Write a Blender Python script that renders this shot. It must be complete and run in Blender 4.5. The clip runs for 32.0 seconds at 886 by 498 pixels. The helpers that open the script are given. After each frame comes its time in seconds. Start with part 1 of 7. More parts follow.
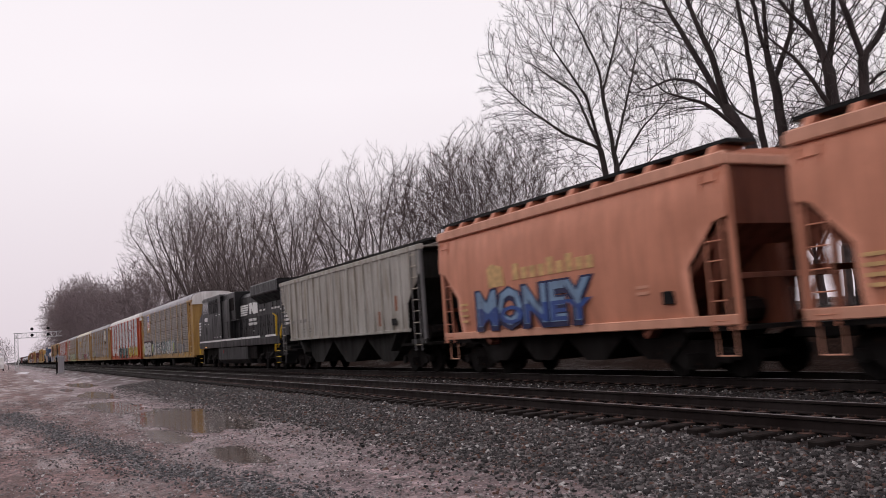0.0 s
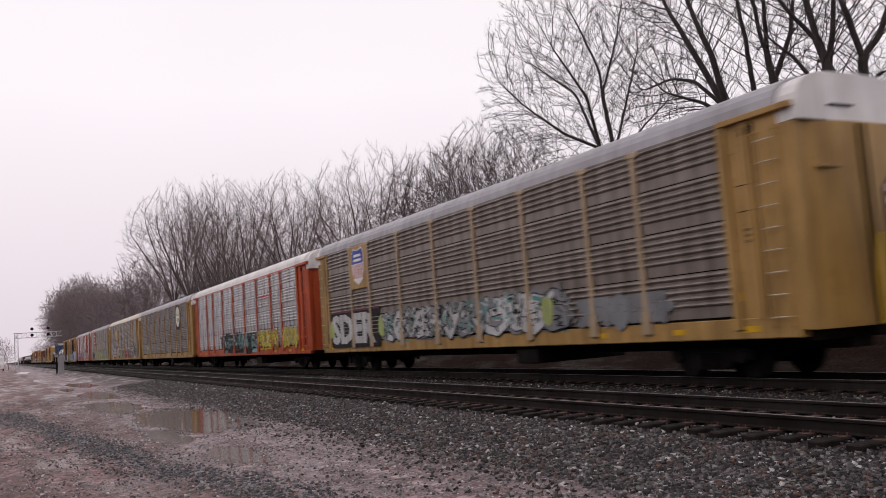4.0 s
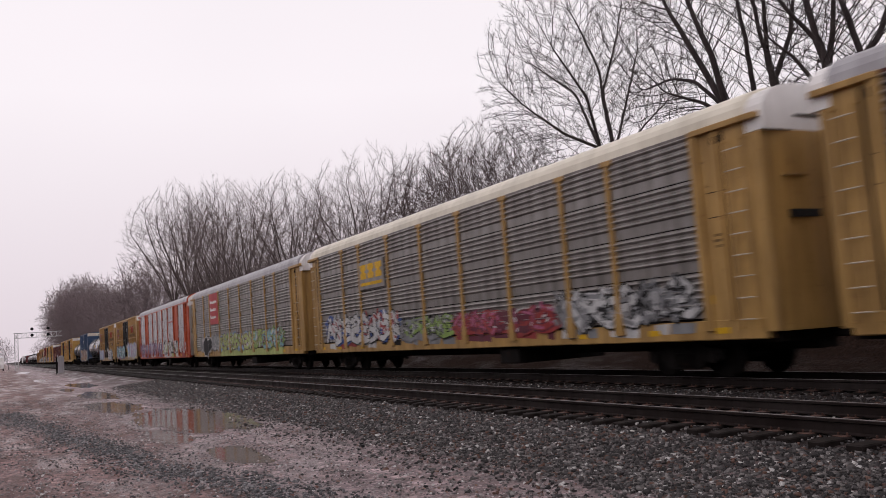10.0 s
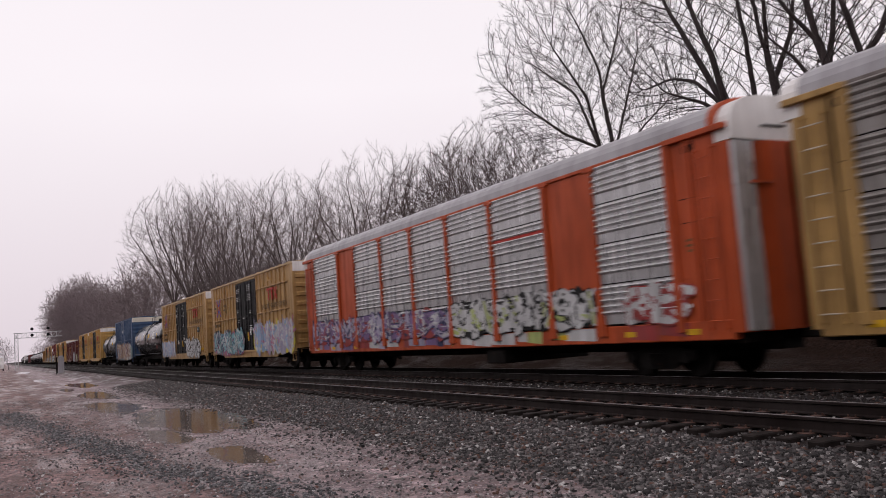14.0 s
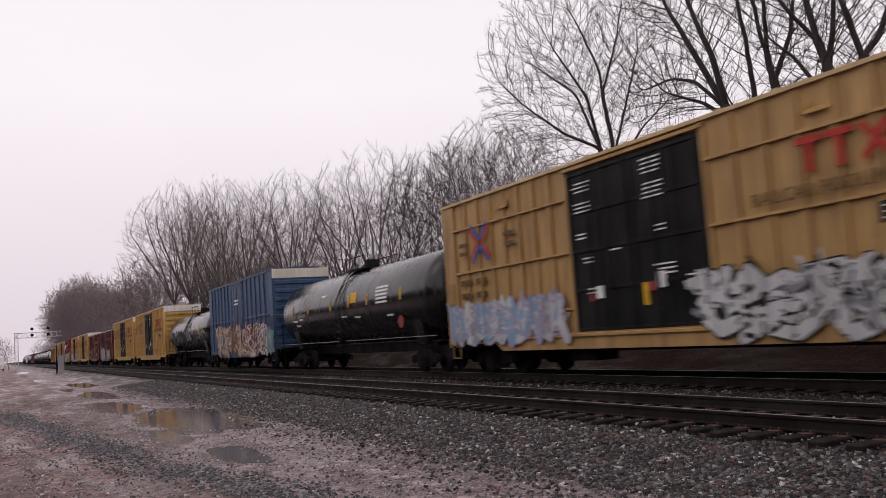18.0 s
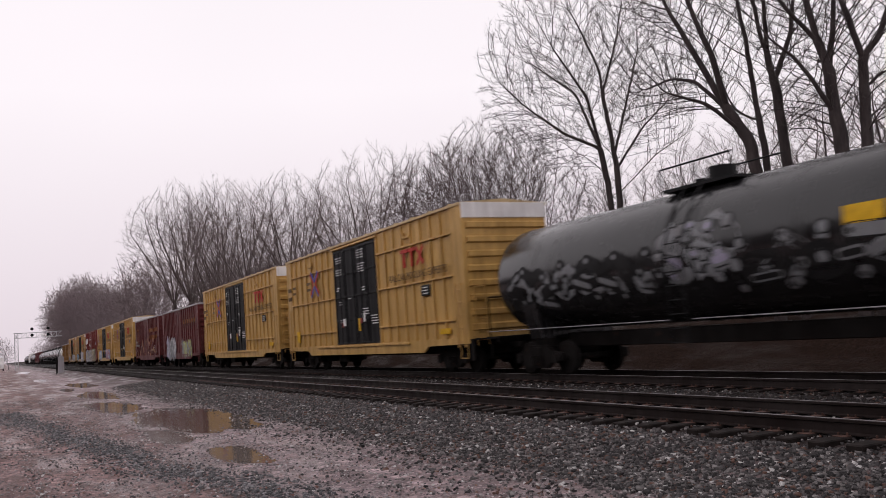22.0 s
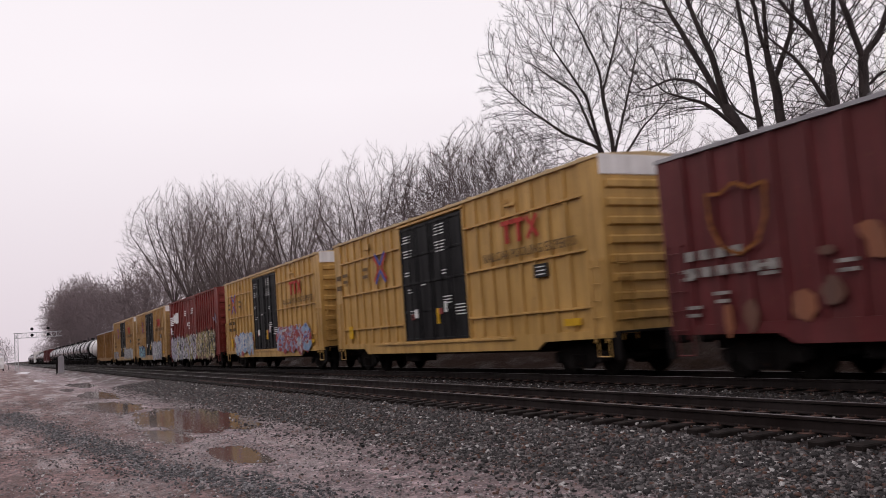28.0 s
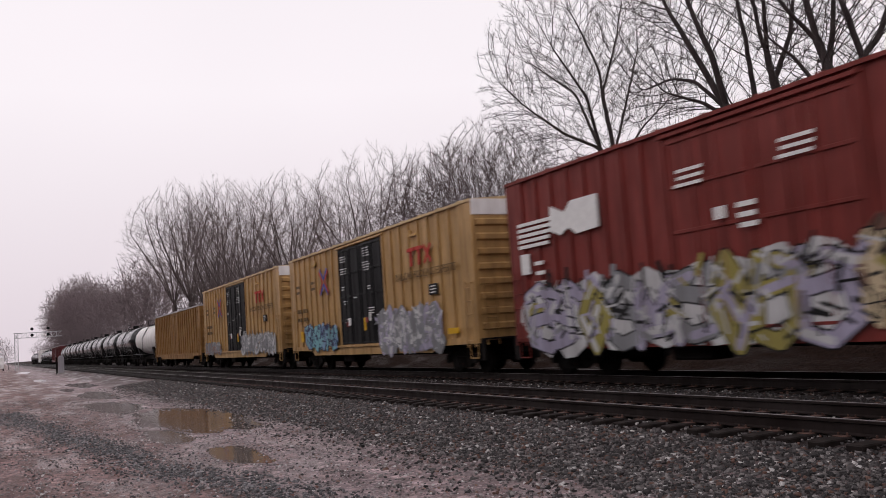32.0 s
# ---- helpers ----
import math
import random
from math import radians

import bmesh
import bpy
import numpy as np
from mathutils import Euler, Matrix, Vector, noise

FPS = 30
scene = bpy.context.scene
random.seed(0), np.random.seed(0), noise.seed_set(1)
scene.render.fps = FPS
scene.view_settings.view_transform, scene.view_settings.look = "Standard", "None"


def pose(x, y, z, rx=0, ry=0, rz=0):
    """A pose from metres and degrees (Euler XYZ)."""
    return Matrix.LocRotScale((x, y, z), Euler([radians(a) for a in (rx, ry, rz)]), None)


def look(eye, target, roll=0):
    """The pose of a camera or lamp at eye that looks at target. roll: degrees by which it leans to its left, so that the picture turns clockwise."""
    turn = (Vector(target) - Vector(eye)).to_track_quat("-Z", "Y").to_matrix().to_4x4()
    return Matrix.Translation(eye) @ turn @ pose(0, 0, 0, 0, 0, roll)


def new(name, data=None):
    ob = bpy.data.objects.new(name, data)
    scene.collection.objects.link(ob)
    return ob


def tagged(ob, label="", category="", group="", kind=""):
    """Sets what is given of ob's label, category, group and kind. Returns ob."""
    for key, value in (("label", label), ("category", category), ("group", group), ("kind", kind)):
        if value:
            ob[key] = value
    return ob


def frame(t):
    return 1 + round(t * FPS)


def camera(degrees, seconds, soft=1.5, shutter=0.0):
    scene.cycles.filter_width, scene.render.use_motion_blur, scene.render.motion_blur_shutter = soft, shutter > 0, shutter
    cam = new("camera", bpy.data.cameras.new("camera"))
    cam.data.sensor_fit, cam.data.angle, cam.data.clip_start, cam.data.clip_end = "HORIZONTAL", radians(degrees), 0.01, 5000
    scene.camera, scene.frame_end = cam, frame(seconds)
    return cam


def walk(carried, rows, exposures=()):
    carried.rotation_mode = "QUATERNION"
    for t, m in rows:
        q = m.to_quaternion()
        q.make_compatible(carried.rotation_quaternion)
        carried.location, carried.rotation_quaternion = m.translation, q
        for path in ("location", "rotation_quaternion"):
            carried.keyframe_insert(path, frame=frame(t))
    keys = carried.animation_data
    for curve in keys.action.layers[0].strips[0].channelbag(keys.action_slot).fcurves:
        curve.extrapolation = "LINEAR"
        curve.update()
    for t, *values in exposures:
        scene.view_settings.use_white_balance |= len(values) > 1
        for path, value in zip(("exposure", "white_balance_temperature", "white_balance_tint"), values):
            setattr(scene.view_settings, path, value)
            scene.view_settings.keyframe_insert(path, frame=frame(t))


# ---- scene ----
cam = camera(54.76, 32.0, soft=0.6, shutter=0.45)
EYE = Vector((0, 0, 1.391))
YAW, PITCH = radians(27.559), radians(5.49)
AIM = EYE + Vector((math.sin(YAW) * math.cos(PITCH), math.cos(YAW) * math.cos(PITCH), math.sin(PITCH)))
walk(cam, [(0, look(EYE, AIM, -4.144)), (32, look(EYE, AIM, -4.144))], exposures=[(0, 0.0, 6500, 14), (1.5, 0.0, 6500, 14), (2.6, 0.05, 6500, 14), (3.6, 0.05, 6500, 14), (5.5, 0.0, 6500, 14), (18.5, 0.0, 6500, 14), (20, 0.05, 6500, 14), (22, 0.05, 6500, 14), (23.5, 0.0, 6500, 14), (32, 0.0, 6500, 14)])

# ---- overcast daylight ----
world = bpy.data.worlds.new("overcast_sky")
scene.world = world
world.use_nodes = True
wn, wl = world.node_tree.nodes, world.node_tree.links
sky = wn.new("ShaderNodeTexSky")
sky.sky_type, sky.sun_disc = "NISHITA", False
sky.sun_elevation, sky.sun_rotation = radians(40), radians(-70)
sky.dust_density, sky.air_density = 6.0, 2.0
grey = wn.new("ShaderNodeHueSaturation")
grey.inputs["Saturation"].default_value = 0.12
grey.inputs["Value"].default_value = 0.10
wl.new(sky.outputs[0], grey.inputs["Color"])
wtc = wn.new("ShaderNodeTexCoord")
sep = wn.new("ShaderNodeSeparateXYZ")
wl.new(wtc.outputs["Generated"], sep.inputs[0])
ramp = wn.new("ShaderNodeValToRGB")     # cloud deck, brighter overhead
ramp.color_ramp.elements[0].position, ramp.color_ramp.elements[0].color = 0.0, (0.77, 0.69, 0.735, 1)
ramp.color_ramp.elements[1].position, ramp.color_ramp.elements[1].color = 1.0, (0.84, 0.80, 0.82, 1)
mid = ramp.color_ramp.elements.new(0.28)
mid.color = (0.985, 0.94, 0.965, 1)
wl.new(sep.outputs["Z"], ramp.inputs[0])
cloud = wn.new("ShaderNodeTexNoise")
cloud.inputs["Scale"].default_value, cloud.inputs["Detail"].default_value = 1.6, 4.0
wl.new(wtc.outputs["Generated"], cloud.inputs["Vector"])
cmap = wn.new("ShaderNodeMapRange")
cmap.inputs["To Min"].default_value, cmap.inputs["To Max"].default_value = 0.93, 1.05
wl.new(cloud.outputs[0], cmap.inputs[0])
cmul = wn.new("ShaderNodeMix")
cmul.data_type, cmul.blend_type = "RGBA", "MULTIPLY"
cmul.inputs["Factor"].default_value = 1.0
wl.new(ramp.outputs[0], cmul.inputs["A"])
wl.new(cmap.outputs[0], cmul.inputs["B"])
wmix = wn.new("ShaderNodeMix")
wmix.data_type = "RGBA"
wmix.inputs["Factor"].default_value = 0.94
wl.new(grey.outputs[0], wmix.inputs["A"])
wl.new(cmul.outputs["Result"], wmix.inputs["B"])
wl.new(wmix.outputs["Result"], wn["Background"].inputs["Color"])
wn["Background"].inputs["Strength"].default_value = 1.0
sun = new("sun", bpy.data.lights.new("sun", "SUN"))
sun.data.energy, sun.data.angle, sun.data.color = 0.2, radians(30), (1.0, 0.95, 0.92)
sun.matrix_world = look((-30, -10, 40), (0, 0, 0))


# ---- materials ----
def mat_base(name):
    m = bpy.data.materials.new(name)
    m.use_nodes = True
    n, l = m.node_tree.nodes, m.node_tree.links
    return m, n, l, n["Principled BSDF"]


def noise_fac(n, l, scale, detail=4, stretch=(1, 1, 1), lo=0.35, hi=0.65, coord="Object", rough=0.55):
    tc = n.new("ShaderNodeTexCoord")
    mp = n.new("ShaderNodeMapping")
    mp.inputs["Scale"].default_value = stretch
    l.new(tc.outputs[coord], mp.inputs[0])
    no = n.new("ShaderNodeTexNoise")
    no.inputs["Scale"].default_value, no.inputs["Detail"].default_value = scale, detail
    no.inputs["Roughness"].default_value = rough
    l.new(mp.outputs[0], no.inputs["Vector"])
    mr = n.new("ShaderNodeMapRange")
    mr.inputs["From Min"].default_value, mr.inputs["From Max"].default_value = lo, hi
    l.new(no.outputs[0], mr.inputs[0])
    return mr.outputs[0]


def mix(n, l, fac, a, b, blend="MIX"):
    m = n.new("ShaderNodeMix")
    m.data_type, m.blend_type = "RGBA", blend
    if isinstance(fac, float):
        m.inputs["Factor"].default_value = fac
    else:
        l.new(fac, m.inputs["Factor"])
    for sock, val in (("A", a), ("B", b)):
        if isinstance(val, tuple):
            m.inputs[sock].default_value = (*val, 1)
        else:
            l.new(val, m.inputs[sock])
    return m.outputs["Result"]


def times(n, l, a, k):
    m = n.new("ShaderNodeMath")
    m.operation = "MULTIPLY"
    l.new(a, m.inputs[0])
    m.inputs[1].default_value = k
    return m.outputs[0]


def bump(n, l, p, height, strength=0.3, dist=0.02):
    b = n.new("ShaderNodeBump")
    b.inputs["Strength"].default_value, b.inputs["Distance"].default_value = strength, dist
    l.new(height, b.inputs["Height"])
    l.new(b.outputs[0], p.inputs["Normal"])


def paint(name, rgb, rough=0.5, grime=(0.10, 0.075, 0.06), dirt=0.45, rust=0.0, metal=0.0, spec=0.18, stretch=(1.2, 1.2, 0.14)):
    """Weathered paint on steel: faded blotches, streaks of grime, specks of rust."""
    m, n, l, p = mat_base(name)
    fade = noise_fac(n, l, 0.7, 5, lo=0.3, hi=0.7)
    light = tuple(min(1, c * 1.12 + 0.015) for c in rgb)
    dark = tuple(c * 0.86 for c in rgb)
    col = mix(n, l, fade, dark, light)
    streak = noise_fac(n, l, 3.2, 6, stretch=stretch, lo=0.42, hi=0.78)
    col = mix(n, l, times(n, l, streak, dirt), col, grime)
    runs = noise_fac(n, l, 9.0, 5, stretch=(1.6, 1.6, 0.06), lo=0.52, hi=0.72)
    col = mix(n, l, times(n, l, runs, dirt * 0.55), col, tuple(c * 0.7 for c in grime))
    if rust > 0:
        spots = noise_fac(n, l, 5.0, 8, lo=0.60, hi=0.68, rough=0.7)
        col = mix(n, l, times(n, l, spots, rust), col, (0.16, 0.06, 0.03))
    fine = noise_fac(n, l, 40, 3, lo=0.3, hi=0.7)
    col = mix(n, l, times(n, l, fine, 0.10), col, grime)
    l.new(col, p.inputs["Base Color"])
    rr = n.new("ShaderNodeMapRange")
    rr.inputs["To Min"].default_value, rr.inputs["To Max"].default_value = rough - 0.1, rough + 0.2
    l.new(streak, rr.inputs[0])
    l.new(rr.outputs[0], p.inputs["Roughness"])
    p.inputs["Metallic"].default_value = metal
    p.inputs["Specular IOR Level"].default_value = spec
    bump(n, l, p, fine, 0.06, 0.01)
    return m


def plain(name, rgb, rough=0.6, metal=0.0, vary=0.2):
    m, n, l, p = mat_base(name)
    f = noise_fac(n, l, 6, 5)
    l.new(mix(n, l, f, tuple(c * (1 - vary) for c in rgb), tuple(min(1, c * (1 + vary)) for c in rgb)), p.inputs["Base Color"])
    p.inputs["Roughness"].default_value, p.inputs["Metallic"].default_value = rough, metal
    p.inputs["Specular IOR Level"].default_value = 0.5 if rough < 0.3 else 0.12
    return m


def glow(name, rgb, power):
    m, n, l, p = mat_base(name)
    p.inputs["Base Color"].default_value = (*rgb, 1)
    p.inputs["Emission Color"].default_value, p.inputs["Emission Strength"].default_value = (*rgb, 1), power
    return m


def bark(name, a, b):
    m, n, l, p = mat_base(name)
    f = noise_fac(n, l, 5, 6, stretch=(1, 1, 0.3))
    col = mix(n, l, f, a, b)
    l.new(col, p.inputs["Base Color"])
    p.inputs["Roughness"].default_value = 0.85
    bump(n, l, p, f, 0.5, 0.03)
    return m


def stone_mat(name, tones, rough=0.4, spec=0.4):
    """Broken stone: every piece takes one tone of the mix."""
    m, n, l, p = mat_base(name)
    geo = n.new("ShaderNodeNewGeometry")
    r = n.new("ShaderNodeValToRGB")
    r.color_ramp.interpolation = "CONSTANT"
    e = r.color_ramp.elements
    e[0].color, e[1].color, e[1].position = (*tones[0][1], 1), (*tones[1][1], 1), tones[1][0]
    for pos, c in tones[2:]:
        e.new(pos).color = (*c, 1)
    l.new(geo.outputs["Random Per Island"], r.inputs[0])
    f = noise_fac(n, l, 45, 4)
    l.new(mix(n, l, times(n, l, f, 0.45), r.outputs[0], (0.04, 0.036, 0.036)), p.inputs["Base Color"])
    p.inputs["Roughness"].default_value = rough
    p.inputs["Specular IOR Level"].default_value = spec
    return m


def pebbles(n, l, scale, tones):
    """Cells of gravel, each in one of several shades, and their domed relief."""
    tc = n.new("ShaderNodeTexCoord")
    v = n.new("ShaderNodeTexVoronoi")
    v.inputs["Scale"].default_value = scale
    l.new(tc.outputs["Object"], v.inputs["Vector"])
    s = n.new("ShaderNodeSeparateColor")
    l.new(v.outputs["Color"], s.inputs[0])
    r = n.new("ShaderNodeValToRGB")
    r.color_ramp.interpolation = "CONSTANT"
    e = r.color_ramp.elements
    e[0].color, e[1].color, e[1].position = (*tones[0][1], 1), (*tones[1][1], 1), tones[1][0]
    for pos, c in tones[2:]:
        e.new(pos).color = (*c, 1)
    l.new(s.outputs[0], r.inputs[0])
    return r.outputs[0], v.outputs["Distance"]


def ground_mat():
    """Wet grey gravel, pinkish grit in the yard, near-black ballast under the rails, leaf litter in the woods."""
    m, n, l, p = mat_base("wet_ground")
    mixed = ((0.0, (0.22, 0.21, 0.22)), (0.22, (0.55, 0.54, 0.55)), (0.5, (0.9, 0.88, 0.88)), (0.74, (1.25, 1.1, 1.05)), (0.9, (1.9, 1.85, 1.85)), (0.965, (3.0, 2.95, 2.95)))
    fine, hf = pebbles(n, l, 30, mixed)
    coarse, hc = pebbles(n, l, 11, mixed)
    patch, hp = pebbles(n, l, 4.2, mixed)
    tone = mix(n, l, 0.30, mix(n, l, 0.42, fine, coarse), patch)
    grit = noise_fac(n, l, 9, 8, lo=0.3, hi=0.7, rough=0.75)
    lump = noise_fac(n, l, 1.1, 6, stretch=(1, 0.45, 1), lo=0.38, hi=0.64, rough=0.65)
    tc = n.new("ShaderNodeTexCoord")
    s = n.new("ShaderNodeSeparateXYZ")
    l.new(tc.outputs["Object"], s.inputs[0])
    wob = noise_fac(n, l, 0.5, 5, stretch=(1, 0.4, 1), lo=0.0, hi=1.0, rough=0.65)
    add = n.new("ShaderNodeMath")
    add.operation = "MULTIPLY_ADD"
    l.new(wob, add.inputs[0])
    add.inputs[1].default_value = 2.4
    l.new(s.outputs["X"], add.inputs[2])

    def step(a, b):
        r = n.new("ShaderNodeMapRange")
        r.inputs["From Min"].default_value, r.inputs["From Max"].default_value = a, b
        l.new(add.outputs[0], r.inputs[0])
        return r.outputs[0]
    pink = mix(n, l, lump, (0.44, 0.320, 0.308), (0.21, 0.142, 0.132))
    brown = mix(n, l, lump, (0.19, 0.128, 0.117), (0.37, 0.295, 0.29))
    pale = mix(n, l, lump, (0.46, 0.41, 0.42), (0.31, 0.26, 0.265))
    grey = mix(n, l, lump, (0.125, 0.107, 0.108), (0.175, 0.152, 0.153))
    away = n.new("ShaderNodeMapRange")
    away.inputs["From Min"].default_value, away.inputs["From Max"].default_value = 18, 34
    l.new(s.outputs["Y"], away.inputs[0])
    pink = mix(n, l, times(n, l, away.outputs[0], 0.75), pink, mix(n, l, lump, (0.28, 0.185, 0.165), (0.14, 0.085, 0.075)))
    col = mix(n, l, step(2.5, 3.3), pink, brown)
    col = mix(n, l, step(3.9, 4.7), col, pale)
    col = mix(n, l, step(6.4, 7.6), col, grey)
    col = mix(n, l, times(n, l, grit, 0.35), col, (0.10, 0.080, 0.078))
    clod = noise_fac(n, l, 2.4, 9, stretch=(1, 0.7, 1), lo=0.42, hi=0.66, rough=0.78)
    col = mix(n, l, times(n, l, clod, 0.6), col, (0.085, 0.060, 0.056))
    col = mix(n, l, 0.8, col, tone, "MULTIPLY")
    col = mix(n, l, 1.0, col, (1.07, 0.97, 0.98), "MULTIPLY")
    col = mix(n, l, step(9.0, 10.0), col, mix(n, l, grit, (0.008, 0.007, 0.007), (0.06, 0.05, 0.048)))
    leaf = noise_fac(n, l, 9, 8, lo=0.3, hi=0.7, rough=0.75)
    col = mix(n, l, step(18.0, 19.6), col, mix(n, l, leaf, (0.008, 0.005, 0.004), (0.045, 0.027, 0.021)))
    l.new(col, p.inputs["Base Color"])
    wet = noise_fac(n, l, 0.9, 5, stretch=(1.3, 0.35, 1), lo=0.45, hi=0.62)
    rr = n.new("ShaderNodeMapRange")
    rr.inputs["To Min"].default_value, rr.inputs["To Max"].default_value = 0.75, 0.30
    l.new(wet, rr.inputs[0])
    l.new(rr.outputs[0], p.inputs["Roughness"])
    sp = n.new("ShaderNodeMapRange")
    sp.inputs["From Min"].default_value, sp.inputs["From Max"].default_value = 8.0, 9.5
    sp.inputs["To Min"].default_value, sp.inputs["To Max"].default_value = 0.32, 0.02
    l.new(add.outputs[0], sp.inputs[0])
    l.new(sp.outputs[0], p.inputs["Specular IOR Level"])
    h = n.new("ShaderNodeMath")
    h.operation = "MULTIPLY_ADD"
    l.new(hc, h.inputs[0])
    h.inputs[1].default_value = -0.8
    l.new(grit, h.inputs[2])
    bump(n, l, p, h.outputs[0], 0.75, 0.035)
    return m


def water_mat():
    m, n, l, p = mat_base("puddle_water")
    f = noise_fac(n, l, 1.5, 4)
    l.new(mix(n, l, f, (0.10, 0.073, 0.06), (0.15, 0.115, 0.098)), p.inputs["Base Color"])
    p.inputs["Roughness"].default_value, p.inputs["IOR"].default_value = 0.09, 1.33
    p.inputs["Specular IOR Level"].default_value = 0.5
    rip = noise_fac(n, l, 7, 3)
    bump(n, l, p, rip, 0.02, 0.01)
    return m


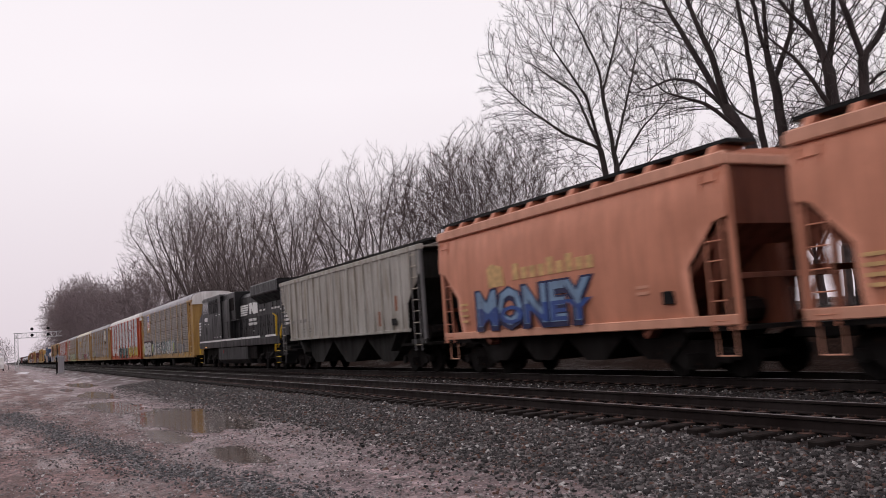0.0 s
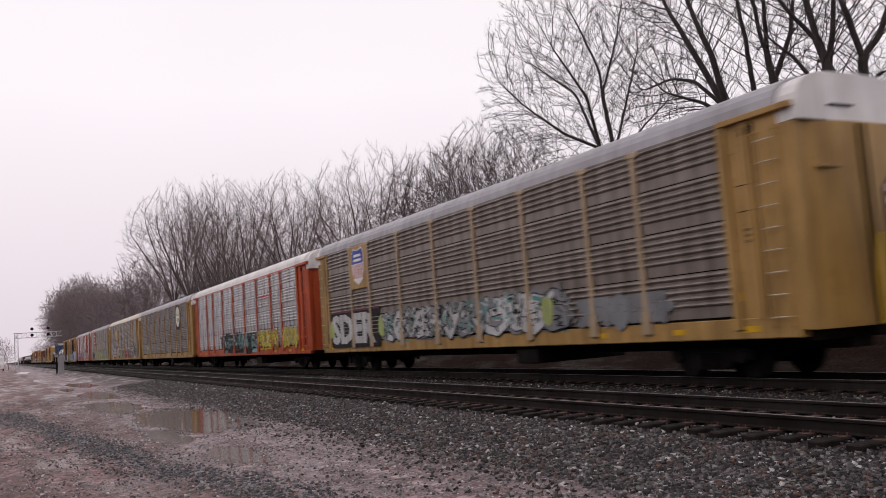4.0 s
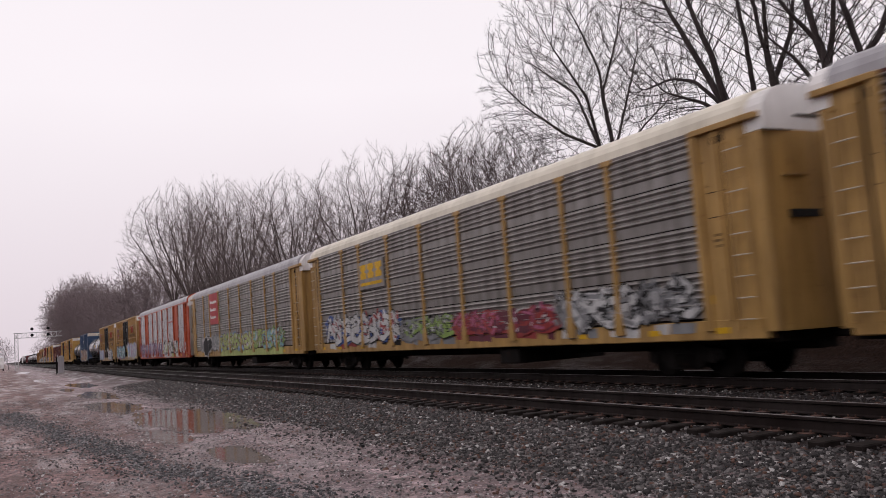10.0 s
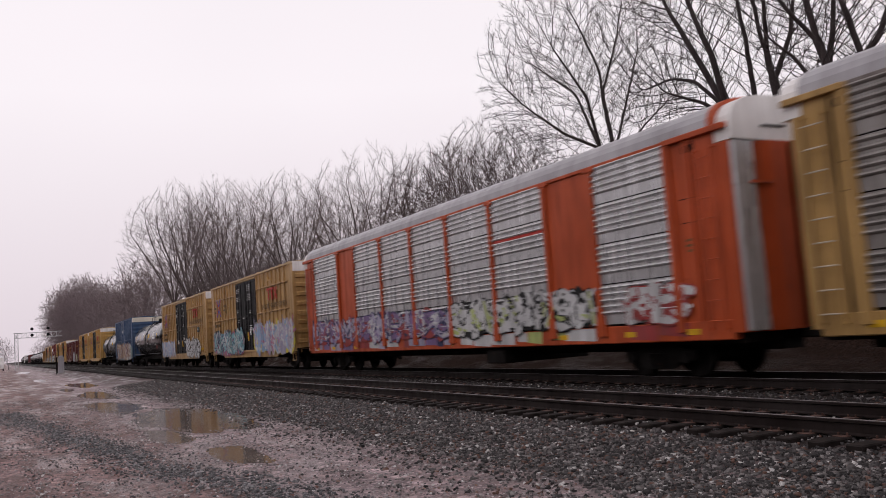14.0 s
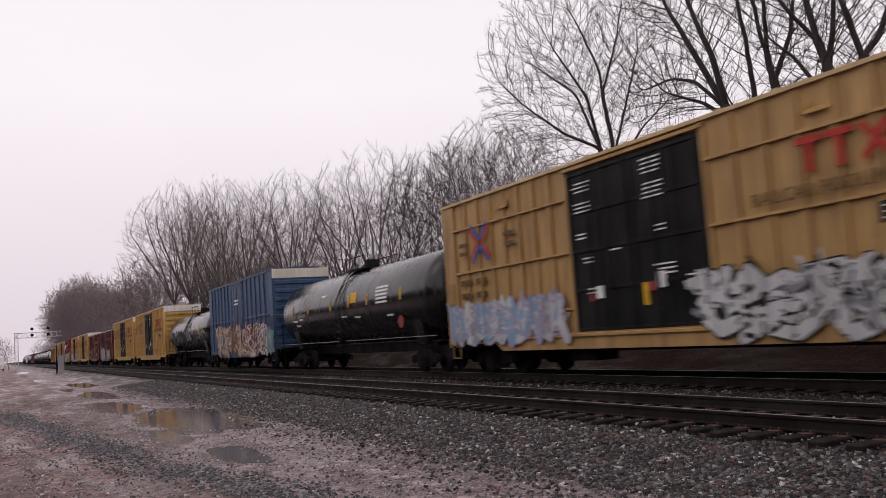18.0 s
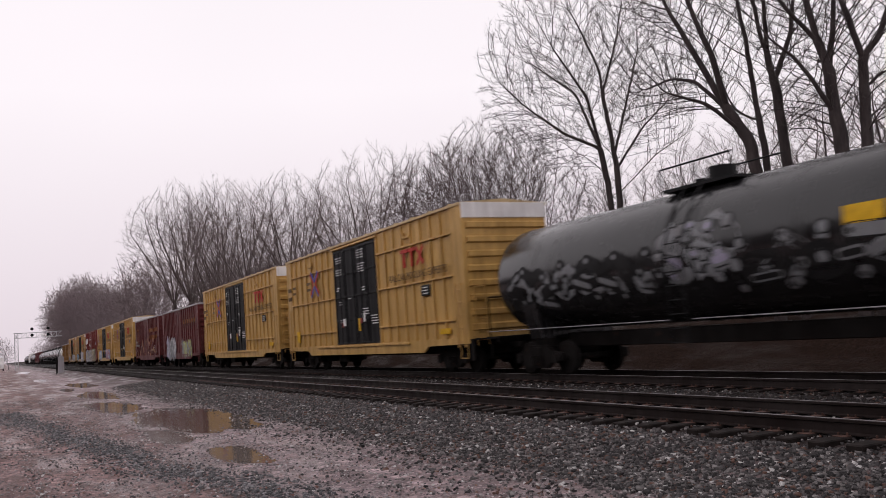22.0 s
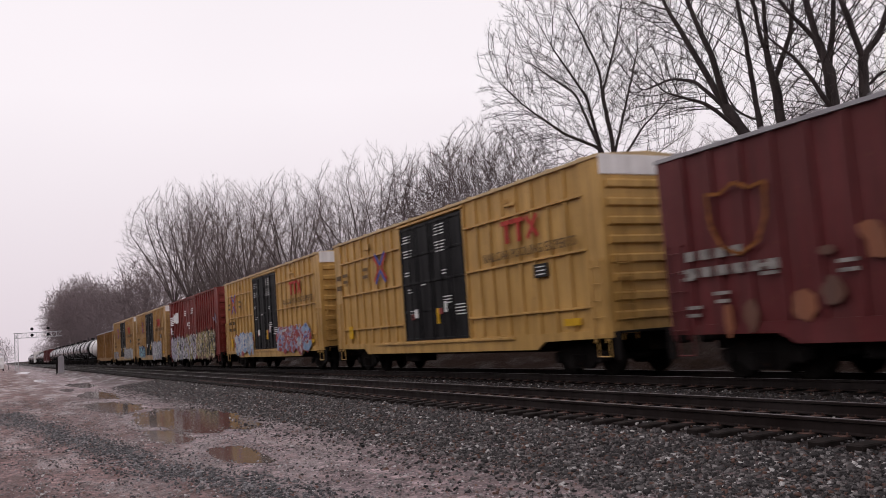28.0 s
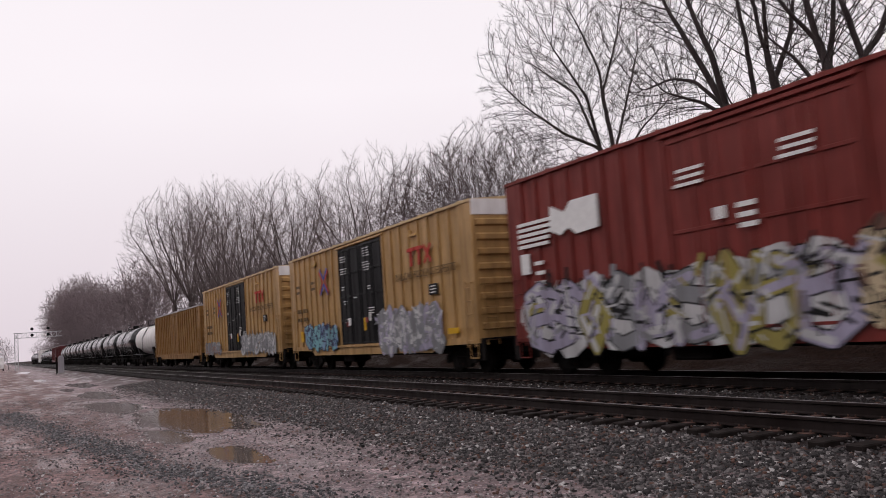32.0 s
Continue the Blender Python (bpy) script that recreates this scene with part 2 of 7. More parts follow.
M = {
    "ground": ground_mat(), "water": water_mat(),
    "stone": stone_mat("ballast_stone", ((0.0, (0.016, 0.0145, 0.015)), (0.22, (0.036, 0.032, 0.033)), (0.46, (0.080, 0.072, 0.072)), (0.68, (0.15, 0.136, 0.134)), (0.79, (0.13, 0.066, 0.048)), (0.86, (0.25, 0.23, 0.225)), (0.97, (0.58, 0.56, 0.55))), 0.55, 0.22),
    "darkstone": stone_mat("dark_gravel", ((0.0, (0.03, 0.03, 0.034)), (0.4, (0.08, 0.078, 0.085)), (0.7, (0.15, 0.145, 0.155)), (0.9, (0.32, 0.30, 0.31)), (0.96, (0.22, 0.10, 0.08)))),
    "gravel": stone_mat("fine_gravel", ((0.0, (0.07, 0.06, 0.062)), (0.25, (0.17, 0.145, 0.145)), (0.5, (0.32, 0.27, 0.27)), (0.75, (0.44, 0.39, 0.39)), (0.85, (0.26, 0.15, 0.12)), (0.93, (0.68, 0.65, 0.65)))),
    "plate": plain("rusty_tie_plate", (0.10, 0.058, 0.048), 0.4, 0.2, 0.4),
    "tie": plain("weathered_tie_wood", (0.016, 0.012, 0.011), 0.7, 0, 0.4),
    "rail": paint("rusty_rail", (0.016, 0.010, 0.009), 0.6, (0.008, 0.006, 0.006), 0.4, 0, 0, 0.08),
    "railhead": plain("worn_rail_head", (0.30, 0.28, 0.285), 0.42, 0.5, 0.1),
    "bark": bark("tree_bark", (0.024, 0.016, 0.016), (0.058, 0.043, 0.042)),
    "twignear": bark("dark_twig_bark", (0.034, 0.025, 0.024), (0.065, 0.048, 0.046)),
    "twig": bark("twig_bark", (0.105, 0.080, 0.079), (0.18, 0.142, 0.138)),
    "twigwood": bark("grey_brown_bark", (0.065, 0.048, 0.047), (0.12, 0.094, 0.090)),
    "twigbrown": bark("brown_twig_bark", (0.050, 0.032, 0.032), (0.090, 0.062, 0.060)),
    # haze of distance painted into the paler bark of far woods and horizon trees
    "twigfar": bark("haze_grey_twigs", (0.150, 0.116, 0.120), (0.215, 0.170, 0.176)),
    "twighaze": bark("haze_pale_twigs", (0.22, 0.18, 0.19), (0.30, 0.25, 0.26)),
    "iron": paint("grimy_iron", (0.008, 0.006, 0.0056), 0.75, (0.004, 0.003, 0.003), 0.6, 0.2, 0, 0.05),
    "black": paint("black_paint", (0.0035, 0.0035, 0.0045), 0.55, (0.012, 0.010, 0.010), 0.25, 0.0, 0, 0.12),
    "locoblack": paint("locomotive_black_paint", (0.004, 0.004, 0.005), 0.42, (0.018, 0.016, 0.018), 0.4, 0.0, 0, 0.2),
    "tankgrey": paint("dull_grey_black_paint", (0.020, 0.019, 0.021), 0.55, (0.04, 0.036, 0.036), 0.5, 0.0, 0, 0.18),
    # outlets, end sheets and sill ends darker than the grey sides
    "outlet": paint("dark_hopper_outlet", (0.026, 0.025, 0.024), 0.65, (0.010, 0.009, 0.008), 0.6, 0.2, 0, 0.05),
    "greymark": plain("faded_grey_lettering", (0.26, 0.245, 0.23), 0.6, 0, 0.3),
    "unseenback": bark("unseen_backdrop", (0.030, 0.024, 0.022), (0.075, 0.060, 0.055)),
    "tankblack": paint("tank_black_paint", (0.005, 0.0045, 0.0055), 0.22, (0.011, 0.010, 0.0105), 0.25, 0, 0, 0.5),
    "yellow": paint("boxcar_yellow_paint", (0.53, 0.315, 0.090), 0.5, (0.14, 0.075, 0.026), 0.5, 0.3, 0, 0.28),
    "yellowold": paint("faded_yellow_paint", (0.455, 0.272, 0.100), 0.5, (0.11, 0.062, 0.034), 0.6, 0.35, 0, 0.28),
    "rackyellow": paint("rack_yellow_paint", (0.43, 0.255, 0.078), 0.5, (0.09, 0.048, 0.022), 0.6, 0.5, 0, 0.28),
    "orange": paint("rack_orange_paint", (0.46, 0.070, 0.014), 0.5, (0.12, 0.026, 0.013), 0.6, 0.4, 0, 0.2),
    "salmon": paint("salmon_hopper_paint", (0.66, 0.275, 0.175), 0.5, (0.30, 0.13, 0.085), 0.4, 0.15),
    # salmon darkened for the shade inside the end cages
    "endsalmon": paint("shaded_salmon_paint", (0.20, 0.062, 0.036), 0.6, (0.03, 0.016, 0.012), 0.7, 0.3, 0, 0.1),
    "salmontrim": paint("salmon_trim_paint", (0.72, 0.36, 0.25), 0.5, (0.24, 0.12, 0.08), 0.3),
    "greycar": paint("grey_hopper_paint", (0.45, 0.435, 0.405), 0.55, (0.17, 0.125, 0.075), 0.75, 0.45, 0, 0.1),
    "blue": paint("boxcar_blue_paint", (0.021, 0.062, 0.150), 0.45, (0.12, 0.15, 0.19), 0.6, 0.12, 0, 0.25),
    "maroon": paint("maroon_boxcar_paint", (0.125, 0.019, 0.021), 0.5, (0.05, 0.022, 0.02), 0.6, 0.55, 0, 0.22),
    "redbrown": paint("red_brown_boxcar_paint", (0.205, 0.028, 0.022), 0.55, (0.055, 0.018, 0.015), 0.6, 0.3, 0, 0.2),
    "rustyellow": paint("rusty_yellow_paint", (0.30, 0.155, 0.045), 0.6, (0.07, 0.03, 0.015), 0.8, 0.6, 0, 0.15),
    "roofyellow": paint("pale_yellow_roof_paint", (0.56, 0.40, 0.20), 0.5, (0.20, 0.13, 0.07), 0.5, 0.2, 0, 0.3),
    "greytrim": paint("grey_trim_and_sheen", (0.16, 0.155, 0.16), 0.4, (0.05, 0.045, 0.045), 0.4, 0, 0, 0.4),
    "white": paint("white_paint", (0.78, 0.76, 0.75), 0.5, (0.35, 0.30, 0.27), 0.35, 0.05),
    "cream": paint("cream_roof_paint", (0.74, 0.69, 0.58), 0.5, (0.38, 0.32, 0.25), 0.35),
    "galv": paint("galvanized_roof", (0.36, 0.35, 0.37), 0.45, (0.19, 0.17, 0.175), 0.4, 0.05, 0.25),
    "galvdark": paint("weathered_galvanized_panel", (0.30, 0.278, 0.265), 0.40, (0.065, 0.054, 0.048), 0.7, 0.08, 0.45, 0.4),
    "galvtan": paint("tan_weathered_panel", (0.27, 0.228, 0.20), 0.42, (0.07, 0.05, 0.04), 0.8, 0.1, 0.3, 0.4),
    "posttan": paint("tan_post_paint", (0.43, 0.32, 0.20), 0.5, (0.12, 0.075, 0.05), 0.6, 0.35, 0, 0.4),
    "galvlight": paint("galvanized_panel", (0.60, 0.595, 0.605), 0.34, (0.20, 0.185, 0.18), 0.55, 0.05, 0.6, 0.4),
    "rung": plain("pale_ladder_rung", (0.50, 0.44, 0.36), 0.5, 0, 0.2),
    "eavered": paint("red_brown_eave_paint", (0.085, 0.022, 0.020), 0.55, (0.03, 0.014, 0.012), 0.5),
    "darkpanel": paint("dark_rack_panel", (0.185, 0.158, 0.148), 0.42, (0.045, 0.034, 0.030), 0.6, 0.15, 0.25, 0.4),
    "stripe": plain("white_lettering", (0.75, 0.75, 0.74), 0.5, 0, 0.06),
    "hiyellow": plain("yellow_marking", (0.62, 0.36, 0.02), 0.5, 0, 0.15),
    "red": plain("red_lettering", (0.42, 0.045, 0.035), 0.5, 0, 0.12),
    "darkletter": plain("dark_lettering", (0.13, 0.08, 0.035), 0.5, 0, 0.2),
    "paleyellow": plain("pale_yellow_lettering", (0.62, 0.40, 0.19), 0.5, 0, 0.2),
    "oldyellow": plain("worn_yellow_lettering", (0.22, 0.085, 0.025), 0.6, 0, 0.4),
    "bluemark": plain("blue_marking", (0.07, 0.09, 0.35), 0.5, 0, 0.12),
    "signred": paint("sign_red_paint", (0.42, 0.035, 0.045), 0.5, (0.2, 0.04, 0.04), 0.3),
    "handyellow": plain("handrail_yellow", (0.66, 0.42, 0.03), 0.45, 0, 0.08),
    "silver": paint("silver_cabinet_paint", (0.55, 0.56, 0.57), 0.45, (0.3, 0.28, 0.27), 0.3, 0, 0.4),
    "concrete": plain("concrete_base", (0.32, 0.30, 0.29), 0.8, 0, 0.15),
    "glass": plain("dark_window_glass", (0.02, 0.022, 0.025), 0.08, 0, 0.1),
    "headlamp": glow("lit_headlamp", (1.0, 0.80, 0.45), 12.0),
    "redlamp": glow("lit_marker_light", (1.0, 0.30, 0.10), 3.0),
}
SPRAY = {k: paint("spray_" + k, tuple(q * 0.76 for q in c), 0.55, (0.10, 0.08, 0.075), 0.55, 0.0, 0, 0.15) for k, c in {
    "black": (0.02, 0.02, 0.022), "white": (0.74, 0.74, 0.75), "yellow": (0.80, 0.66, 0.05), "teal": (0.14, 0.36, 0.34), "purple": (0.26, 0.16, 0.36),
    "pink": (0.58, 0.16, 0.30), "red": (0.42, 0.05, 0.05), "green": (0.33, 0.50, 0.13), "lime": (0.55, 0.64, 0.22), "sky": (0.30, 0.48, 0.72), "blue": (0.05, 0.12, 0.42),
    "peach": (0.66, 0.44, 0.28), "olive": (0.42, 0.36, 0.09), "grey": (0.30, 0.31, 0.33), "lav": (0.50, 0.46, 0.62), "cyan": (0.25, 0.55, 0.62), "navy": (0.02, 0.03, 0.12), "rust": (0.38, 0.14, 0.07), "maroon": (0.16, 0.025, 0.05), "brown": (0.20, 0.09, 0.06), "cream": (0.70, 0.56, 0.36)}.items()}

SPRAY["black"] = paint("spray_black", (0.008, 0.008, 0.009), 0.55, (0.03, 0.026, 0.025), 0.4, 0.0, 0, 0.1)


# ---- mesh kit ----
class Geo:
    """Plain vertex and face lists."""
    def __init__(self):
        self.v, self.f = [], []

    def add(self, vs, fs):
        o = len(self.v)
        self.v += vs
        self.f += [tuple(o + i for i in f) for f in fs]

    def box(self, x0, x1, y0, y1, z0, z1, c=0.0):
        """A box with its edges cut back by c."""
        if c <= 0:
            self.add([(x, y, z) for x in (x0, x1) for y in (y0, y1) for z in (z0, z1)],
                     [(0, 1, 3, 2), (4, 6, 7, 5), (0, 4, 5, 1), (2, 3, 7, 6), (0, 2, 6, 4), (1, 5, 7, 3)])
            return self
        c = min(c, (x1 - x0) * 0.4, (y1 - y0) * 0.4, (z1 - z0) * 0.4)
        X, Y, Z = (x0, x1), (y0, y1), (z0, z1)
        vs, idx = [], {}
        for i in (0, 1):
            for j in (0, 1):
                for k in (0, 1):
                    s = (1 - 2 * i, 1 - 2 * j, 1 - 2 * k)
                    for ax in range(3):
                        pt = [X[i] + s[0] * c, Y[j] + s[1] * c, Z[k] + s[2] * c]
                        pt[ax] = (X[i], Y[j], Z[k])[ax]
                        idx[i, j, k, ax] = len(vs)
                        vs.append(tuple(pt))
        fs = []
        for ax in range(3):
            for e in (0, 1):
                ring = []
                for a, b in ((0, 0), (1, 0), (1, 1), (0, 1)):
                    key = [a, b]
                    key.insert(ax, e)
                    ring.append(idx[(*key, ax)])
                fs.append(tuple(ring if (e == 1) != (ax == 1) else ring[::-1]))
        for ax in range(3):
            o1, o2 = [q for q in range(3) if q != ax]
            for a in (0, 1):
                for b in (0, 1):
                    k0, k1 = [a, b], [a, b]
                    k0.insert(ax, 0)
                    k1.insert(ax, 1)
                    fs.append((idx[(*k0, o1)], idx[(*k1, o1)], idx[(*k1, o2)], idx[(*k0, o2)]))
        for i in (0, 1):
            for j in (0, 1):
                for k in (0, 1):
                    fs.append((idx[i, j, k, 0], idx[i, j, k, 1], idx[i, j, k, 2]))
        self.add(vs, fs)
        return self

    def prism_y(self, prof, y0, y1):
        """A closed outline in x, z drawn out along y."""
        n = len(prof)
        self.add([(x, y0, z) for x, z in prof] + [(x, y1, z) for x, z in prof],
                 [(i, (i + 1) % n, n + (i + 1) % n, n + i) for i in range(n)] + [tuple(range(n - 1, -1, -1)), tuple(range(n, 2 * n))])
        return self

    def prism_x(self, prof, x0, x1):
        """A closed outline in y, z drawn out along x."""
        n = len(prof)
        self.add([(x0, y, z) for y, z in prof] + [(x1, y, z) for y, z in prof],
                 [(i, (i + 1) % n, n + (i + 1) % n, n + i) for i in range(n)] + [tuple(range(n - 1, -1, -1)), tuple(range(n, 2 * n))])
        return self

    def tube(self, a, b, r0, r1=None, seg=8, caps=True):
        r1 = r0 if r1 is None else r1
        a, b = Vector(a), Vector(b)
        d = (b - a).normalized()
        u = d.orthogonal().normalized()
        w = d.cross(u)
        vs = []
        for c, r in ((a, r0), (b, r1)):
            for i in range(seg):
                t = 2 * math.pi * i / seg
                vs.append(tuple(c + (u * math.cos(t) + w * math.sin(t)) * r))
        fs = [(i, (i + 1) % seg, seg + (i + 1) % seg, seg + i) for i in range(seg)]
        if caps:
            fs += [tuple(range(seg - 1, -1, -1)), tuple(range(seg, 2 * seg))]
        self.add(vs, fs)
        return self

    def lathe_y(self, prof, seg=24, cx=0.0, cz=0.0):
        """Radius and y pairs turned round an axis along y."""
        vs, fs, n = [], [], len(prof)
        for r, y in prof:
            for i in range(seg):
                t = 2 * math.pi * i / seg
                vs.append((cx + r * math.cos(t), y, cz + r * math.sin(t)))
        for k in range(n - 1):
            for i in range(seg):
                j = (i + 1) % seg
                fs.append((k * seg + i, k * seg + j, (k + 1) * seg + j, (k + 1) * seg + i))
        fs += [tuple(range(seg)), tuple(range(n * seg - 1, (n - 1) * seg - 1, -1))]
        self.add(vs, fs)
        return self

    def poly_x(self, pts, x, t=0.006):
        """A thin plate: an outline in y, z at x, t thick towards -x."""
        return self.prism_x(pts, x - t, x)

    def mesh(self, name, mat, smooth=False):
        me = bpy.data.meshes.new(name)
        me.from_pydata(self.v, [], self.f)
        me.materials.append(mat)
        if smooth:
            me.shade_smooth()
        bm = bmesh.new()
        bm.from_mesh(me)
        bmesh.ops.recalc_face_normals(bm, faces=bm.faces)
        bm.to_mesh(me)
        bm.free()
        return me


def part(name, geo, mat, parent, label="", smooth=False, at=None):
    """One mesh object under a thing or part. geo: a Geo, or a mesh to share."""
    ob = new(name, geo.mesh(name, mat, smooth) if isinstance(geo, Geo) else geo)
    ob.parent = parent
    if at:
        ob.location = at
    return tagged(ob, label)


def thing(name, label, category, group="", kind="", at=(0, 0, 0)):
    ob = new(name)
    ob.location = at
    return tagged(ob, label, category, group, kind)


def lettering(text, height, mat, parent, x, y, z, label, squeeze=1.0, bold=0.0, name="lettering"):
    """Words on a car's side, read from -x: y runs to the reader's left."""
    cu = bpy.data.curves.new("letters", "FONT")
    cu.body, cu.size, cu.extrude, cu.offset = text, height * 1.38, 0.002, bold
    cu.resolution_u = 2
    tmp = new("letters", cu)
    dg = bpy.context.evaluated_depsgraph_get()
    me = bpy.data.meshes.new_from_object(tmp.evaluated_get(dg))
    bpy.data.objects.remove(tmp)
    me.materials.clear()
    me.materials.append(mat)
    me.transform(Matrix(((0, 0, -1, x), (-squeeze, 0, 0, y), (0, 1, 0, z), (0, 0, 0, 1))))
    ob = new(name, me)
    ob.parent = parent
    return tagged(ob, label)


# ---- ground ----
TRACK_N, TRACK_T = 9.73, 14.27
PUDDLES = [  # x, y, half width, half length, seed
    (4.65, 25.2, 1.05, 4.4, 1), (3.62, 15.4, 0.38, 1.3, 2), (3.22, 20.4, 0.36, 1.7, 4), (3.70, 34.8, 0.80, 4.6, 5), (4.15, 46.5, 0.75, 5.5, 6),
    (4.85, 65.0, 0.9, 6.5, 3), (3.5, 57.5, 0.45, 4.0, 8), (3.2, 92.0, 0.7, 8.0, 9), (3.3, 168.0, 1.5, 24.0, 7), (5.6, 21.2, 0.25, 1.1, 10)]


def lerp(x, pts):
    for (a, za), (b, zb) in zip(pts, pts[1:]):
        if x <= b:
            t = max(0.0, (x - a) / (b - a))
            t = t * t * (3 - 2 * t)
            return za + (zb - za) * t
    return pts[-1][1]


PROFILE = [(-40, -0.30), (-4, -0.42), (1.2, -0.46), (5.4, -0.52), (7.7, -0.33), (8.25, -0.30), (8.45, -0.27), (8.75, -0.232), (10.9, -0.228), (12.0, -0.33), (13.0, -0.225), (15.6, -0.225), (17.6, -0.75), (19.0, -0.5), (22.5, 1.2), (40, 1.6), (300, 3)]


def puddle_edge(pd, ang):
    x, y, hw, hl, s = pd
    return 1 + 0.28 * noise.noise((math.cos(ang) * 1.3 + s * 7.1, math.sin(ang) * 1.3, s * 3.3)) + 0.16 * noise.noise((math.cos(ang) * 4 + s, math.sin(ang) * 4, s * 9.3))


def ground_z(x, y):
    z = lerp(x, PROFILE)
    if x < 7.6:
        k = min(1.0, (7.6 - x) / 1.5)
        z += k * (0.055 * noise.noise((x * 0.9, y * 0.16, 3)) + 0.03 * noise.noise((x * 2.2, y * 0.9, 7)) + 0.012 * noise.noise((x * 6, y * 5, 1)))
        if x < 2.4 and y < 60:
            z += 0.06 * min(1.0, (2.4 - x) / 2) * abs(noise.noise((x * 1.6, y * 0.5, 11)))
    elif x > 17:
        z += 0.25 * noise.noise((x * 0.4, y * 0.3, 5)) + 0.06 * noise.noise((x * 2, y * 2, 6))
    for pd in PUDDLES:
        dx, dy = (x - pd[0]) / pd[2], (y - pd[1]) / pd[3]
        r = math.hypot(dx, dy)
        if r < 2.6:
            e = puddle_edge(pd, math.atan2(dy, dx))
            w = max(0.0, min(1.0, (2.1 * e - r) / (1.1 * e)))
            rough = 0.010 * noise.noise((x * 7, y * 3, 2))
            z = z * (1 - w) + w * (PUDDLE_Z - 0.018 + 0.045 * (r / e - 1) + rough)
    return z


PUDDLE_Z = -0.50
xs = [-3000, -600, -150, -50, -20, -8] + [-6 + 0.35 * i for i in range(0, 42)] + [8.9, 10.5, 11.3, 11.7, 12.0, 12.4, 12.8, 14.3, 15.8, 16.4, 17, 17.6, 18.2, 19, 19.8, 20.6, 21.5, 22.5, 24, 27, 32, 40, 60, 120, 400, 3000]
ys = [-400, -80, -20, -6] + [-4 + 0.4 * i for i in range(0, 120)] + [44 + 1.2 * i for i in range(0, 60)] + [118 + 6 * i for i in range(0, 40)] + [370, 420, 500, 650, 900, 1400, 2200, 4000]
g = Geo()
g.v = [(x, y, ground_z(x, y) if abs(x) < 500 else ground_z(math.copysign(300, x), 0)) for y in ys for x in xs]
g.f = [(j * len(xs) + i, j * len(xs) + i + 1, (j + 1) * len(xs) + i + 1, (j + 1) * len(xs) + i) for j in range(len(ys) - 1) for i in range(len(xs) - 1)]
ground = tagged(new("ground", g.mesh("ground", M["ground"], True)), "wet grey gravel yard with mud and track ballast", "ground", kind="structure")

for k, pd in enumerate(PUDDLES):
    g = Geo()
    ring = []
    level = PUDDLE_Z - 0.004 * k
    for i in range(72):
        a = 2 * math.pi * i / 72
        e = puddle_edge(pd, a) * 1.25
        ring.append((pd[0] + math.cos(a) * pd[2] * e, pd[1] + math.sin(a) * pd[3] * e, level))
    g.add([(pd[0], pd[1], level)] + ring, [(0, 1 + i, 1 + (i + 1) % 72) for i in range(72)])
    tagged(new("puddle", g.mesh("puddle", M["water"])), "still muddy puddle on wet gravel", "puddle", "puddles", "structure")

# ---- tracks ----
RAIL = [(-0.07, -0.185), (0.07, -0.185), (0.07, -0.172), (0.015, -0.155), (0.010, -0.05), (0.036, -0.038), (0.036, -0.008), (0.025, -0.002), (-0.025, -0.002), (-0.036, -0.008), (-0.036, -0.038), (-0.010, -0.05), (-0.015, -0.155), (-0.07, -0.172)]


def track(xc, name, label):
    tr = thing(name, label, "railway track", kind="structure")
    for s in (-0.75, 0.75):
        r = part("rail", Geo().prism_y([(xc + s + a, b) for a, b in RAIL], -60, 1500), M["rail"], tr, "dark rusty steel rail")
        part("rail_head", Geo().box(xc + s - 0.026, xc + s + 0.026, -60, 1500, -0.0015, 0.001), M["railhead"], r, "polished running surface")
    tie_me = Geo().box(-1.32, 1.32, -0.115, 0.115, -0.36, -0.187, 0.015).mesh("tie", M["tie"])
    plate = Geo()
    for s in (-0.75, 0.75):
        plate.box(s - 0.18, s + 0.18, -0.09, 0.09, -0.189, -0.176, 0.004)
        for dx in (-0.10, 0.10):
            for dy in (-0.06, 0.06):
                plate.box(s + dx - 0.012, s + dx + 0.012, dy - 0.012, dy + 0.012, -0.18, -0.142, 0.004)
    plate_me = plate.mesh("tie_plate", M["plate"])
    rng = random.Random(5)
    rest = Geo()
    n = 0
    for i in range(2600):
        y = -60 + 0.52 * i
        if 2 < y < (80 if xc < 12 else 50):
            t = part("tie", tie_me, None, tr)
            t.location = (xc + rng.uniform(-0.05, 0.05), y + rng.uniform(-0.02, 0.02), rng.uniform(-0.012, 0))
            t.rotation_euler = (0, 0, rng.uniform(-0.015, 0.015))
            part("tie_plate", plate_me, None, t, at=(xc - t.location.x, 0, 0)) if y < 45 else None
        elif y < 260:
            rest.box(xc - 1.3, xc + 1.3, y - 0.115, y + 0.115, -0.36, -0.187)
    tagged(part("tie_row", rest, M["tie"], tr, "distant row of wooden ties"), kind="stuff")
    return tr


track(TRACK_N, "track_near", "empty main track of rusty rails on wooden ties")
track(TRACK_T, "track_far", "main track under the freight train")

